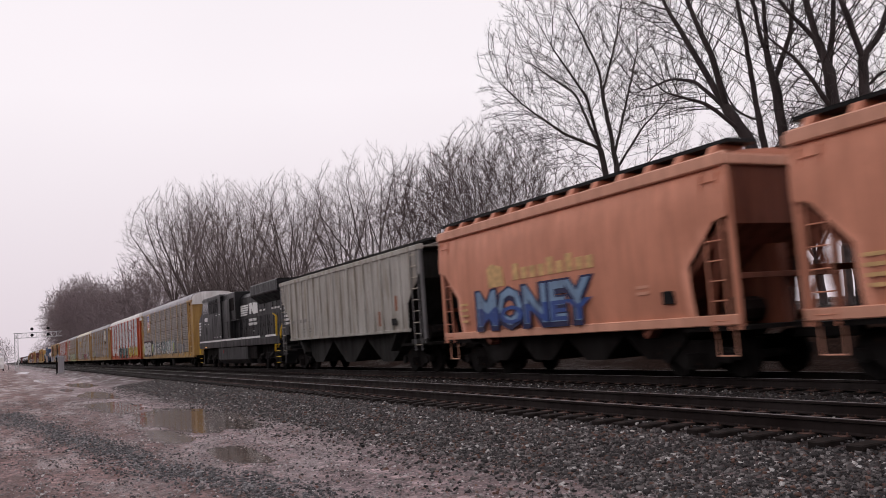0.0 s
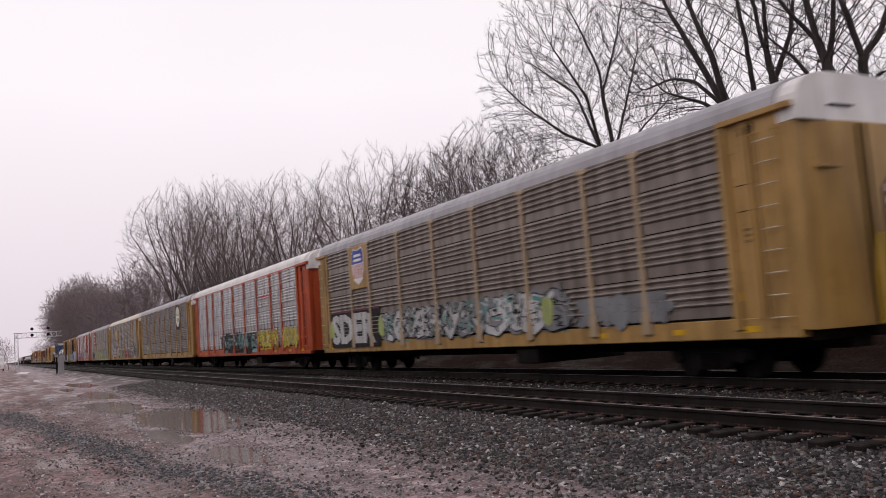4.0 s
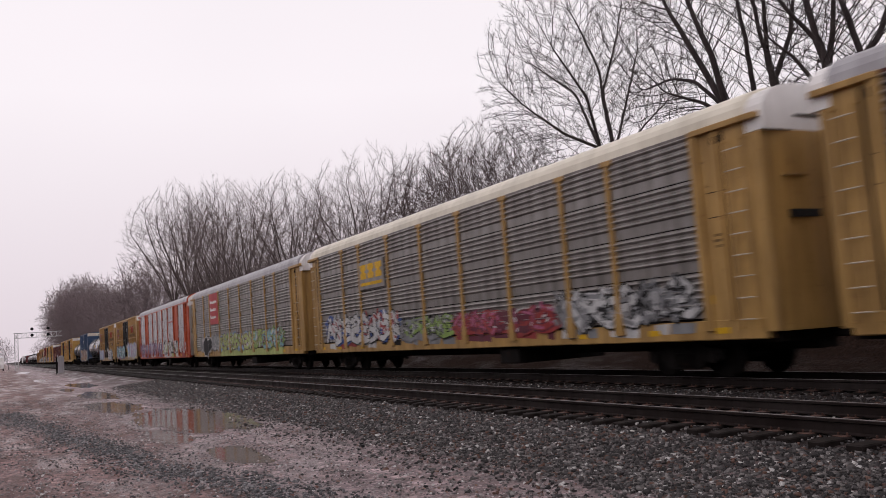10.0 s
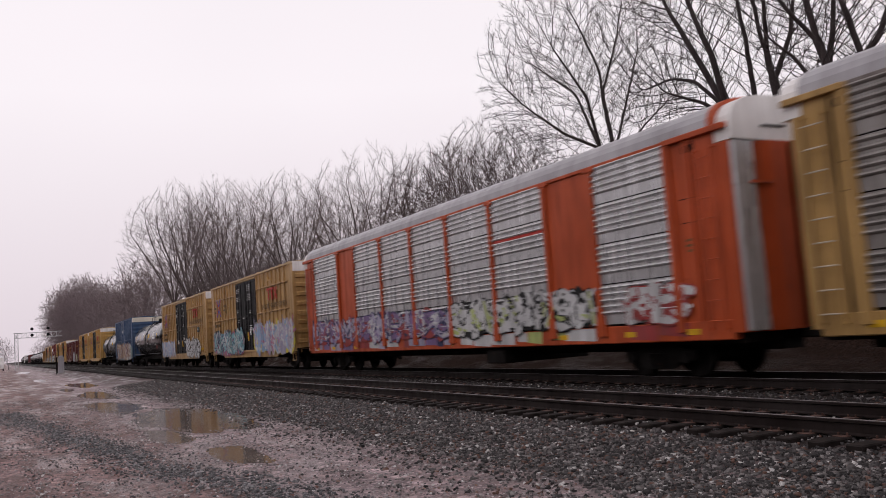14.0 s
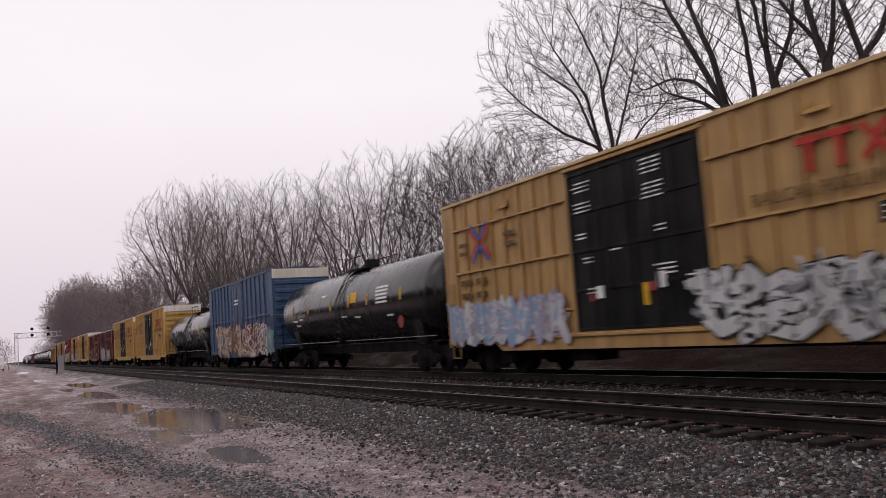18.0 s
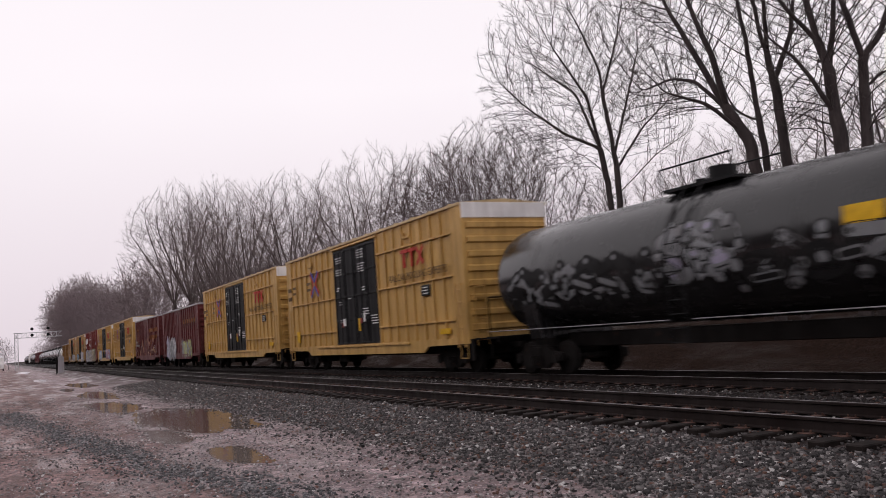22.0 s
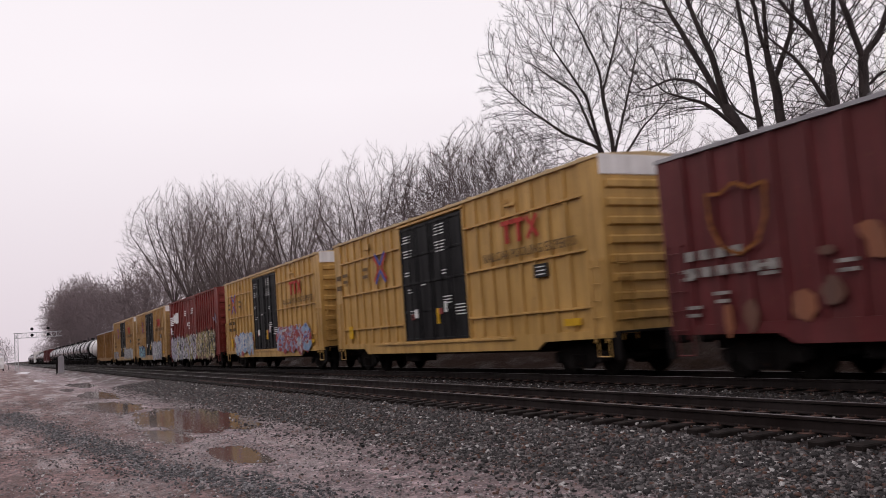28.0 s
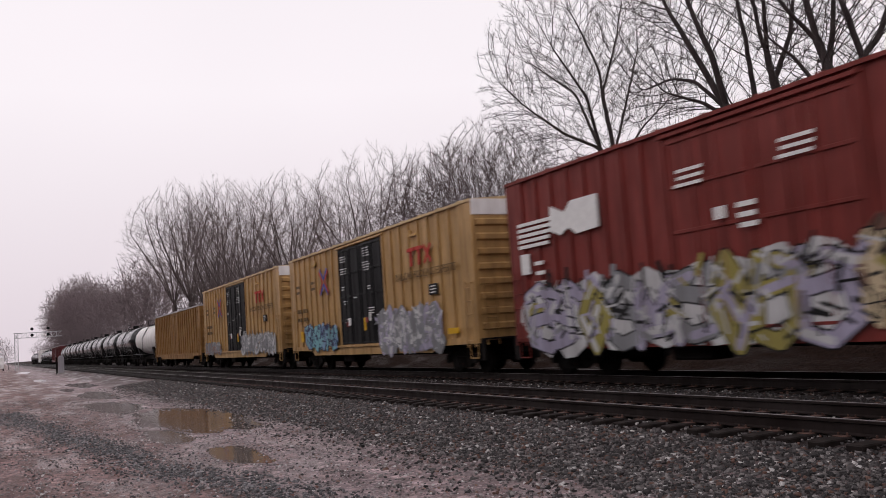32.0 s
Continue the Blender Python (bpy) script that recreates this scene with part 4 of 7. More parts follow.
    part("roof", Geo().prism_y([(-HW - 0.03, zt - 0.02)] + roof_arch(HW + 0.03, zt, 0.64, 14) + [(HW + 0.03, zt - 0.02)], -h + 0.34, h - 0.34), M[roof], car, smooth=False)
    seam = Geo().prism_y(roof_arch(HW + 0.034, zt + 0.008, 0.637, 14) + [(0, zt + 0.2)], -0.02, 0.02).mesh("roof_seam", M[roof])
    for i in range(1, 14):
        part("roof_seam", seam, None, car, at=(0, -h + 0.34 + (2 * h - 0.68) * i / 14, 0))
    part("eave_rail", Geo().box(-HW - 0.05, -HW + 0.02, -h + 0.4, h - 0.4, zt - 0.07, zt + 0.015, 0.01), M[eave] if frame_mat != "orange" else fm, car)
    if solid:
        part("roof_rim", Geo().prism_y([(-HW - 0.05, zt - 0.02)] + roof_arch(HW + 0.05, zt, 0.66, 14) + [(HW + 0.05, zt - 0.02)], -h + 0.28, -h + 0.46), fm, car, "orange rim at the roof end")
    running_gear(car, h, 3.1)
    return car, h


def boxcar(name, label, y0, y1, body, ztop, door, door_y, nposts, belts=(), roof="white", end_top=None, door_mat=None, sill_drop=(3.2, 0.72), rib_ends=8):
    """An outside-braced boxcar: posts and belts on the sides, plug doors, ribbed ends."""
    car, h = car_thing(name, label, "boxcar", y0, y1)
    bm_ = M[body]
    zb = 1.08
    b = Geo().box(-HW + 0.06, HW - 0.06, -h, h, zb, ztop - 0.06)
    part("body", b, bm_, car)
    deep = Geo()
    deep.prism_x([(-h, zb + 0.06), (-h, zb - 0.12), (-h + sill_drop[0] - 0.35, zb - 0.16), (-h + sill_drop[0], zb - 0.36), (h - sill_drop[0], zb - 0.36), (h - sill_drop[0] + 0.35, zb - 0.16), (h, zb - 0.12), (h, zb + 0.06)], -HW + 0.0, -HW + 0.06)
    part("side_sill", deep, bm_, car)
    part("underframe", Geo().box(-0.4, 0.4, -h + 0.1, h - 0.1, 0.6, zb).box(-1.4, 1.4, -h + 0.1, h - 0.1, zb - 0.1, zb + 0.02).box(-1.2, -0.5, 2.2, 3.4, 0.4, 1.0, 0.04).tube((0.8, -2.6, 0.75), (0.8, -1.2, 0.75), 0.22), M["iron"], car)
    post_me = Geo().prism_x([(-0.055, zb), (0.055, zb), (0.055, ztop - 0.16), (-0.055, ztop - 0.16)], -HW - 0.005, -HW + 0.075).mesh("side_post", bm_)
    d0, d1 = door_y - door / 2, door_y + door / 2
    spans = [(-h + 0.72, d0 - 0.06), (d1 + 0.06, h - 0.72)]
    for (a, c), n in zip(spans, nposts):
        for i in range(n + 1):
            part("side_post", post_me, None, car, at=(0, a + (c - a) * i / n, 0))
        for z in belts:
            part("belt_rail", Geo().box(-HW - 0.03, -HW + 0.07, a, c, z - 0.035, z + 0.025, 0.008), bm_, car)
    for e in (-1, 1):
        corner = Geo().box(-HW + 0.005, -HW + 0.08, min(e * h, e * (h - 0.72)), max(e * h, e * (h - 0.72)), zb - 0.1, ztop - 0.05, 0.01)
        part("corner_panel", corner, bm_, car)
        ladder(car, -HW, e * (h - 0.36) - 0.22, e * (h - 0.36) + 0.22, 0.85, 2.85, bm_, 5)
        end = Geo()
        zr0, zr1 = zb + 0.15, ztop - (0.55 if end_top else 0.25)
        for i in range(rib_ends):
            z = zr0 + (zr1 - zr0) * (i + 0.5) / rib_ends
            p = (zr1 - zr0) / rib_ends
            end.prism_x([(e * (h - 0.01), z - p * 0.28), (e * (h + 0.075), z - p * 0.16), (e * (h + 0.075), z + p * 0.16), (e * (h - 0.01), z + p * 0.28)], -HW + 0.16, HW - 0.16)
        part("end_ribs", end, bm_, car)
        if end_top:
            part("end_placard", Geo().box(-HW + 0.03, HW - 0.03, min(e * (h - 0.02), e * (h + 0.03)), max(e * (h - 0.02), e * (h + 0.03)), ztop - 0.55, ztop - 0.06, 0.01), M[end_top], car, "white band across the end")
        g = Geo()
        for x in (-HW + 0.25, -HW + 0.65):
            g.box(x - 0.02, x + 0.02, min(e * (h + 0.12), e * (h + 0.09)), max(e * (h + 0.12), e * (h + 0.09)), 0.9, 2.9)
        for i in range(6):
            z = 1.05 + 0.33 * i
            g.tube((-HW + 0.25, e * (h + 0.11), z), (-HW + 0.65, e * (h + 0.11), z), 0.014, seg=6)
        part("end_ladder", g, bm_, car)
        part("brake_wheel", Geo().lathe_y([(0.28, e * (h + 0.16)), (0.30, e * (h + 0.18)), (0.28, e * (h + 0.20)), (0.05, e * (h + 0.19))], 14, 0.55, 2.6), M["iron"], car) if e < 0 else None
        part("end_platform", Geo().box(-HW + 0.2, HW - 0.2, min(e * h, e * (h + 0.35)), max(e * h, e * (h + 0.35)), 1.06, 1.11).box(-HW + 0.05, -HW + 0.1, min(e * h, e * (h + 0.2)), max(e * h, e * (h + 0.2)), 0.45, 1.1), M["iron"], car)
        part("step", Geo().tube((-HW + 0.03, e * (h - 0.6), 0.52), (-HW + 0.03, e * (h - 0.15), 0.52), 0.018).tube((-HW + 0.03, e * (h - 0.6), 0.52), (-HW + 0.03, e * (h - 0.6), 0.95), 0.016).tube((-HW + 0.03, e * (h - 0.15), 0.52), (-HW + 0.03, e * (h - 0.15), 0.95), 0.016), bm_, car)
    # doors
    dm = M[door_mat or body]
    # backing added so no body colour shows between the leaves
    part("door_seal", Geo().box(-HW + 0.03, -HW + 0.09, d0, d1, zb + 0.02, ztop - 0.30), dm, car, "dark backing behind the door leaves" if door_mat else "")
    n_leaf = 2 if door > 3.2 else 1
    for i in range(n_leaf):
        a, c = d0 + door * i / n_leaf, d0 + door * (i + 1) / n_leaf
        leaf = part("door", Geo().box(-HW + 0.015, -HW + 0.10, a + 0.02, c - 0.02, zb + 0.02, ztop - 0.30, 0.02), dm, car, "black plug door leaf" if door_mat else "")
        fr = Geo()
        for z in [zb + 0.1 + (ztop - 0.5 - zb) * k / 4 for k in range(5)]:
            fr.box(-HW - 0.02, -HW + 0.03, a + 0.06, c - 0.06, z - 0.04, z + 0.04, 0.01)
        for y in (a + 0.12, (a + c) / 2, c - 0.12):
            fr.box(-HW - 0.015, -HW + 0.03, y - 0.04, y + 0.04, zb + 0.05, ztop - 0.35, 0.01)
        part("door_frame", fr, dm, leaf)
        for y in ((a + c) / 2 - 0.35, (a + c) / 2 + 0.35):
            part("lock_rod", Geo().tube((-HW - 0.05, y, zb + 0.1), (-HW - 0.05, y, ztop - 0.4), 0.022, seg=6), dm, leaf)
    part("door_track", Geo().box(-HW - 0.06, -HW + 0.03, d0 - door * 0.55 if n_leaf == 2 else d0 - door, d1 + (door * 0.55 if n_leaf == 2 else 0.2), zb - 0.06, zb + 0.02, 0.01).box(-HW - 0.05, -HW + 0.03, d0 - 0.1, d1 + 0.1, ztop - 0.28, ztop - 0.2, 0.01), bm_, car)
    part("roof", Geo().prism_y([(-HW - 0.03, ztop - 0.14), (-HW - 0.03, ztop - 0.06), (0, ztop + 0.06), (HW + 0.03, ztop - 0.06), (HW + 0.03, ztop - 0.14)], -h - 0.02, h + 0.02), M[roof], car, "pale weathered roof")
    rs = Geo()
    for i in range(13):
        y = -h + 2 * h * (i + 0.5) / 13
        rs.prism_y([(-HW - 0.02, ztop - 0.06), (-HW - 0.02, ztop - 0.02), (0, ztop + 0.10), (HW + 0.02, ztop - 0.02), (HW + 0.02, ztop - 0.06), (0, ztop + 0.05)], y - 0.05, y + 0.05)
    part("roof_ribs", rs, M[roof], car)
    running_gear(car, h, 2.0)
    return car, h


def tank_car(name, label, y0, y1, mat="tankblack", r=1.5, zc=2.72, far=False, straps=True):
    car, h = car_thing(name, label, "tank car", y0, y1)
    L = h - 0.25
    prof = [(0.02, -L)] + [(r * math.sin(a), -L + 0.75 * (1 - math.cos(a))) for a in [math.pi / 2 * k / 7 for k in range(1, 8)]]
    prof = prof + [(r, y * (L - 0.8)) for y in (-0.6, -0.2, 0.2, 0.6)] + [(q, -y) for q, y in reversed(prof)]
    part("tank", Geo().lathe_y(prof, 40, 0, zc), M[mat], car, smooth=True)
    part("centre_sill", Geo().box(-0.35, 0.35, -h + 0.1, h - 0.1, 0.72, 1.1, 0.02).box(-1.45, 1.45, -h + 0.5, -h + 0.62, 0.95, 1.08).box(-1.45, 1.45, h - 0.62, h - 0.5, 0.95, 1.08), M["iron"], car)
    for e in (-1, 1):
        part("saddle", Geo().prism_y([(-1.15, 1.0), (-1.35, 1.95), (1.35, 1.95), (1.15, 1.0)], e * (h - 2.2) - 0.35, e * (h - 2.2) + 0.35), M[mat if mat == "tankblack" else "black"], car)
        part("end_platform", Geo().box(-1.5, 1.5, min(e * h, e * (h - 0.7)), max(e * h, e * (h - 0.7)), 1.08, 1.13), M["iron"], car)
        part("end_railing", Geo().tube((-1.4, e * (h - 0.1), 1.1), (-1.4, e * (h - 0.1), 2.3), 0.02).tube((1.4, e * (h - 0.1), 1.1), (1.4, e * (h - 0.1), 2.3), 0.02).tube((-1.4, e * (h - 0.1), 2.3), (1.4, e * (h - 0.1), 2.3), 0.02).tube((-1.4, e * (h - 0.1), 1.1), (-1.4, e * (h - 0.1), 0.5), 0.02), M["iron"], car)
        part("handrail", Geo().tube((-1.56, 0.4 * e, 1.28), (-1.56, e * (h - 0.3), 1.28), 0.012, seg=6), M["galv"], car, "long pale handrail low on the tank")
    g = Geo().box(-0.75, 0.75, -1.1, 1.1, zc + r - 0.05, zc + r + 0.02)
    for s in (-1, 1):
        for y in (-1.1, 0, 1.1):
            g.tube((s * 0.75, y, zc + r), (s * 0.75, y, zc + r + 0.5), 0.022, seg=6)
        g.tube((s * 0.75, -1.1, zc + r + 0.5), (s * 0.75, 1.1, zc + r + 0.5), 0.022, seg=6)
    part("top_platform", g, M["black"], car)
    part("dome", Geo().tube((0, -0.1, zc + r - 0.1), (0, -0.1, zc + r + 0.38), 0.34, seg=16).tube((0.0, 0.6, zc + r - 0.1), (0, 0.6, zc + r + 0.22), 0.16, seg=10), M["black"], car)
    if straps:
        for y in (-0.42, 0.42):
            part("jacket_band", Geo().lathe_y([(r - 0.01, y - 0.05), (r + 0.018, y - 0.045), (r + 0.018, y + 0.045), (r - 0.01, y + 0.05)], 40, 0, zc), M[mat], car)
    lad = Geo()
    for y in (-0.25, 0.25):
        lad.tube((-r - 0.12, y, 0.7), (-r - 0.12, y, zc + 0.2), 0.02, seg=6)
        lad.tube((-r - 0.12, y, zc + 0.2), (-r * 0.72, y, zc + r * 0.78), 0.02, seg=6)
        lad.tube((-r * 0.72, y, zc + r * 0.78), (-0.72, y, zc + r + 0.05), 0.02, seg=6)
    for k in range(8):
        z = 0.8 + k * 0.3
        lad.tube((-r - 0.12, -0.25, z), (-r - 0.12, 0.25, z), 0.014, seg=5)
    part("side_ladder", lad, M["black"], car)
    running_gear(car, h, 2.1)
    return car, h


def hopper_curved(name, label, y0, y1, mat, trim):
    """Covered hopper with smooth curved sides, sloped end sheets and open end cages."""
    car, h = car_thing(name, label, "covered hopper", y0, y1)
    bulge = [(-1.50, 1.30), (-1.58, 1.9), (-1.592, 2.38), (-1.60, 2.8), (-1.594, 3.2), (-1.592, 3.26), (-1.58, 3.7), (-1.50, 4.2), (-1.42, 4.32)]
    full = bulge + [(-x, z) for x, z in reversed(bulge)]
    # side sheets: vertical sheet with its lower corners cut along the end slope
    side = Geo()
    n = 24
    ys = [-h + 2 * h * i / n for i in range(n + 1)]
    rows = []
    for x, z in bulge:
        lim = h - 0.1 if z > 3.22 else h - min(1.27, 0.47 + (3.2 - z) * 0.98)
        rows.append([(x, max(-lim, min(lim, y)), z) for y in ys])
    for s in (1, -1):
        o = len(side.v)
        side.v += [(s * a, b, c) for r in rows for a, b, c in r]
        side.f += [(o + k * (n + 1) + i, o + k * (n + 1) + i + 1, o + (k + 1) * (n + 1) + i + 1, o + (k + 1) * (n + 1) + i) for k in range(len(rows) - 1) for i in range(n)]
    part("side_sheet", side, M[mat], car, smooth=True)
    for e in (-1, 1):
        # end sheet, plate and braces take the cage's shade in their colour
        part("end_sheet", Geo().prism_x([(e * (h - 0.12), 4.3), (e * (h - 0.12), 3.1), (e * (h - 2.9), 0.9), (e * (h - 3.0), 1.0), (e * (h - 0.2), 3.25), (e * (h - 0.2), 4.3)], -1.5, 1.5), M["endsalmon"], car, "dark sloped end sheet")
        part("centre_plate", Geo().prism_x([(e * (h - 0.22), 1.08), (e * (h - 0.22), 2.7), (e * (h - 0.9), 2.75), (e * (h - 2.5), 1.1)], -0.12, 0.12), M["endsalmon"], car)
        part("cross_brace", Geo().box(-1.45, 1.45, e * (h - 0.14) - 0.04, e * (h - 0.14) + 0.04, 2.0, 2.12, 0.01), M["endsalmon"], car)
        for x in (-1.52, 1.46):
            part("corner_post", Geo().box(x, x + 0.08, min(e * (h - 0.2), e * (h - 0.06)), max(e * (h - 0.2), e * (h - 0.06)), 1.0, 4.3, 0.01), M[mat], car)
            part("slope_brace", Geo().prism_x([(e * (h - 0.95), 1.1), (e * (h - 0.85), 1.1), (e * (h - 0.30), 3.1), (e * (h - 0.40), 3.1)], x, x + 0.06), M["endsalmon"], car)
        ladder(car, -1.50, e * (h - 0.55) - 0.22, e * (h - 0.55) + 0.22, 1.0, 4.2, M[mat], 8)
        part("end_platform", Geo().box(-1.5, 1.5, min(e * (h - 1.7), e * (h + 0.1)), max(e * (h - 1.7), e * (h + 0.1)), 1.0, 1.08), M["iron"], car)
        part("air_reservoir", Geo().tube((-0.9, e * (h - 0.9), 1.4), (-0.1, e * (h - 0.9), 1.4), 0.26), M["rail"], car)
        part("brake_valve", Geo().box(0.1, 0.7, min(e * (h - 0.6), e * (h - 1.1)), max(e * (h - 0.6), e * (h - 1.1)), 1.1, 1.8, 0.04), M["rail"], car)
        part("brake_wheel", Geo().tube((0.5, e * (h - 0.2), 2.2), (0.5, e * (h - 0.14), 2.2), 0.28, seg=12), M["rail"], car)
        part("step", Geo().tube((-1.45, e * (h - 0.8), 0.5), (-1.45, e * (h - 0.3), 0.5), 0.018).tube((-1.45, e * (h - 0.8), 0.5), (-1.45, e * (h - 0.8), 1.0), 0.016).tube((-1.45, e * (h - 0.3), 0.5), (-1.45, e * (h - 0.3), 1.0), 0.016), M["salmontrim"], car)
    part("side_sill", Geo().box(-1.56, -1.42, -h + 0.1, h - 0.1, 1.10, 1.32, 0.02).box(1.42, 1.56, -h + 0.1, h - 0.1, 1.10, 1.32, 0.02), M[trim], car)
    part("top_chord", Geo().box(-1.56, -1.38, -h + 0.08, h - 0.08, 4.28, 4.56, 0.03).box(1.38, 1.56, -h + 0.08, h - 0.08, 4.28, 4.56, 0.03).box(-1.56, 1.56, -h + 0.02, -h + 0.14, 4.28, 4.50, 0.02).box(-1.56, 1.56, h - 0.14, h - 0.02, 4.28, 4.50, 0.02), M[trim], car)
    part("roof", Geo().prism_y([(-1.40, 4.48)] + [(-1.0, 4.60), (0, 4.68), (1.0, 4.60), (1.40, 4.48)], -h + 0.14, h - 0.14), M[mat], car)
    rb = Geo().prism_y([(-1.52, 4.50), (-1.36, 4.74), (-0.6, 4.74), (-0.6, 4.6)], -0.10, 0.10).mesh("walk_bracket", M[mat])
    for i in range(13):
        part("walk_bracket", rb, None, car, at=(0, -h + 0.5 + (2 * h - 1.0) * i / 12, 0))
    part("running_board", Geo().box(-1.35, -0.55, -h + 0.05, h - 0.05, 4.74, 4.82).box(0.55, 1.35, -h + 0.05, h - 0.05, 4.74, 4.82), M["black"], car, "dark grating along the roof edge")
    for i in range(4):
        y = -h + 2.9 + (2 * h - 5.8) * i / 3
        part("outlet_hopper", Geo().prism_x([(y - 1.45, 1.25), (y + 1.45, 1.25), (y + 0.4, 0.42), (y - 0.4, 0.42)], -1.2, 1.2), M["iron"], car)
    running_gear(car, h, 1.75)
    return car, h


def hopper_ribbed(name, label, y0, y1, mat):
    car, h = car_thing(name, label, "covered hopper", y0, y1)
    zt = 4.28
    wall = [(-h + 1.50, 1.55), (h - 1.50, 1.55), (h - 1.45, 2.45), (h - 0.28, 3.50), (h - 0.20, zt), (-h + 0.20, zt), (-h + 0.28, 3.50), (-h + 1.45, 2.45)]
    for s in (-1, 1):
        part("side_sheet", Geo().prism_x(wall, s * 1.55 - 0.02, s * 1.55 + 0.02), M[mat], car)
    part("side_sill", Geo().box(-1.6, -1.48, -h + 1.45, h - 1.45, 1.46, 1.58, 0.02).box(1.48, 1.6, -h + 1.45, h - 1.45, 1.46, 1.58, 0.02), M[mat], car)
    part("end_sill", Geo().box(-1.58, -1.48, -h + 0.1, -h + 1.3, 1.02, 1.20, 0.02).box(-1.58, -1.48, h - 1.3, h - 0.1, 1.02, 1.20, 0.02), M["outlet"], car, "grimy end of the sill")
    part("top_chord", Geo().box(-1.62, -1.45, -h + 0.1, h - 0.1, zt - 0.05, zt + 0.14, 0.02).box(1.45, 1.62, -h + 0.1, h - 0.1, zt - 0.05, zt + 0.14, 0.02), M[mat], car)
    n = 17
    for i in range(n + 1):
        y = -h + 1.0 + (2 * h - 2.0) * i / n
        z0 = 1.56 if abs(y) < h - 1.45 else 2.50 + (abs(y) - h + 1.45) * 0.9
        part("side_post", Geo().box(-1.64, -1.55, y - 0.055, y + 0.055, z0, zt - 0.03, 0.012), M[mat], car)
    for e in (-1, 1):
        part("end_sheet", Geo().prism_x([(e * (h - 0.95), zt), (e * (h - 0.95), 3.3), (e * (h - 3.3), 0.8), (e * (h - 3.4), 0.9), (e * (h - 1.02), 3.4), (e * (h - 1.02), zt)], -1.5, 1.5), M["outlet"], car, "dark sloped end sheet")
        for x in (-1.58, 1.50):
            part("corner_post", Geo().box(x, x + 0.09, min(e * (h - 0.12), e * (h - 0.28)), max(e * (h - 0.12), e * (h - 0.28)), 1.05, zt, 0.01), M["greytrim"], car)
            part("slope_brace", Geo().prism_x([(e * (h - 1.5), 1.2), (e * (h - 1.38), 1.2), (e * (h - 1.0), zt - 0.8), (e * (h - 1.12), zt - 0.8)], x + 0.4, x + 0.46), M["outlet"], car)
        ladder(car, -1.56, e * (h - 0.62) - 0.25, e * (h - 0.62) + 0.25, 0.8, zt, M["greytrim"], 9, 0.06, M["rung"])
        part("end_platform", Geo().box(-1.5, 1.5, min(e * (h - 2.2), e * (h + 0.05)), max(e * (h - 2.2), e * (h + 0.05)), 0.98, 1.06), M["iron"], car)
        part("air_reservoir", Geo().tube((-0.9, e * (h - 1.2), 1.4), (-0.1, e * (h - 1.2), 1.4), 0.26), M["iron"], car)
        part("brake_valve", Geo().box(0.1, 0.7, min(e * (h - 0.8), e * (h - 1.3)), max(e * (h - 0.8), e * (h - 1.3)), 1.1, 1.8, 0.04), M["iron"], car)
    part("roof", Geo().prism_y([(-1.5, zt + 0.08), (-0.8, zt + 0.2), (0, zt + 0.24), (0.8, zt + 0.2), (1.5, zt + 0.08)], -h + 0.5, h - 0.5), M[mat], car)
    part("running_board", Geo().box(-1.1, -0.4, -h + 0.2, h - 0.2, zt + 0.3, zt + 0.36), M["outlet"], car)
    for i in range(3):
        y = -h + 4.4 + (2 * h - 8.8) * i / 2
        part("outlet_hopper", Geo().prism_x([(y - 2.3, 1.52), (y + 2.3, 1.52), (y + 0.5, 0.4), (y - 0.5, 0.4)], -1.15, 1.15), M["outlet"], car, "dark grey outlet hopper")
    running_gear(car, h, 1.9)
    return car, h
# ---- locomotive ----
tg = Geo()
for s in (-1, 1):
    tg.prism_x([(-2.45, 0.42), (-2.45, 0.72), (-1.3, 0.92), (1.3, 0.92), (2.45, 0.72), (2.45, 0.42), (1.95, 0.36), (1.3, 0.62), (0.5, 0.62), (0.2, 0.36), (-0.2, 0.36), (-0.5, 0.62), (-1.3, 0.62), (-1.95, 0.36)], s * 1.12 - 0.08, s * 1.12 + 0.08)
    for y in (-1.75, 0, 1.75):
        tg.box(s * 1.12 - 0.14, s * 1.12 + 0.14, y - 0.2, y + 0.2, 0.32, 0.68, 0.04)
    for y in (-0.9, 0.9):
        tg.tube((s * 1.2, y - 0.3, 0.85), (s * 1.2, y + 0.3, 0.75), 0.11, seg=10)
TRUCK6 = tg.mesh("truck", M["iron"])


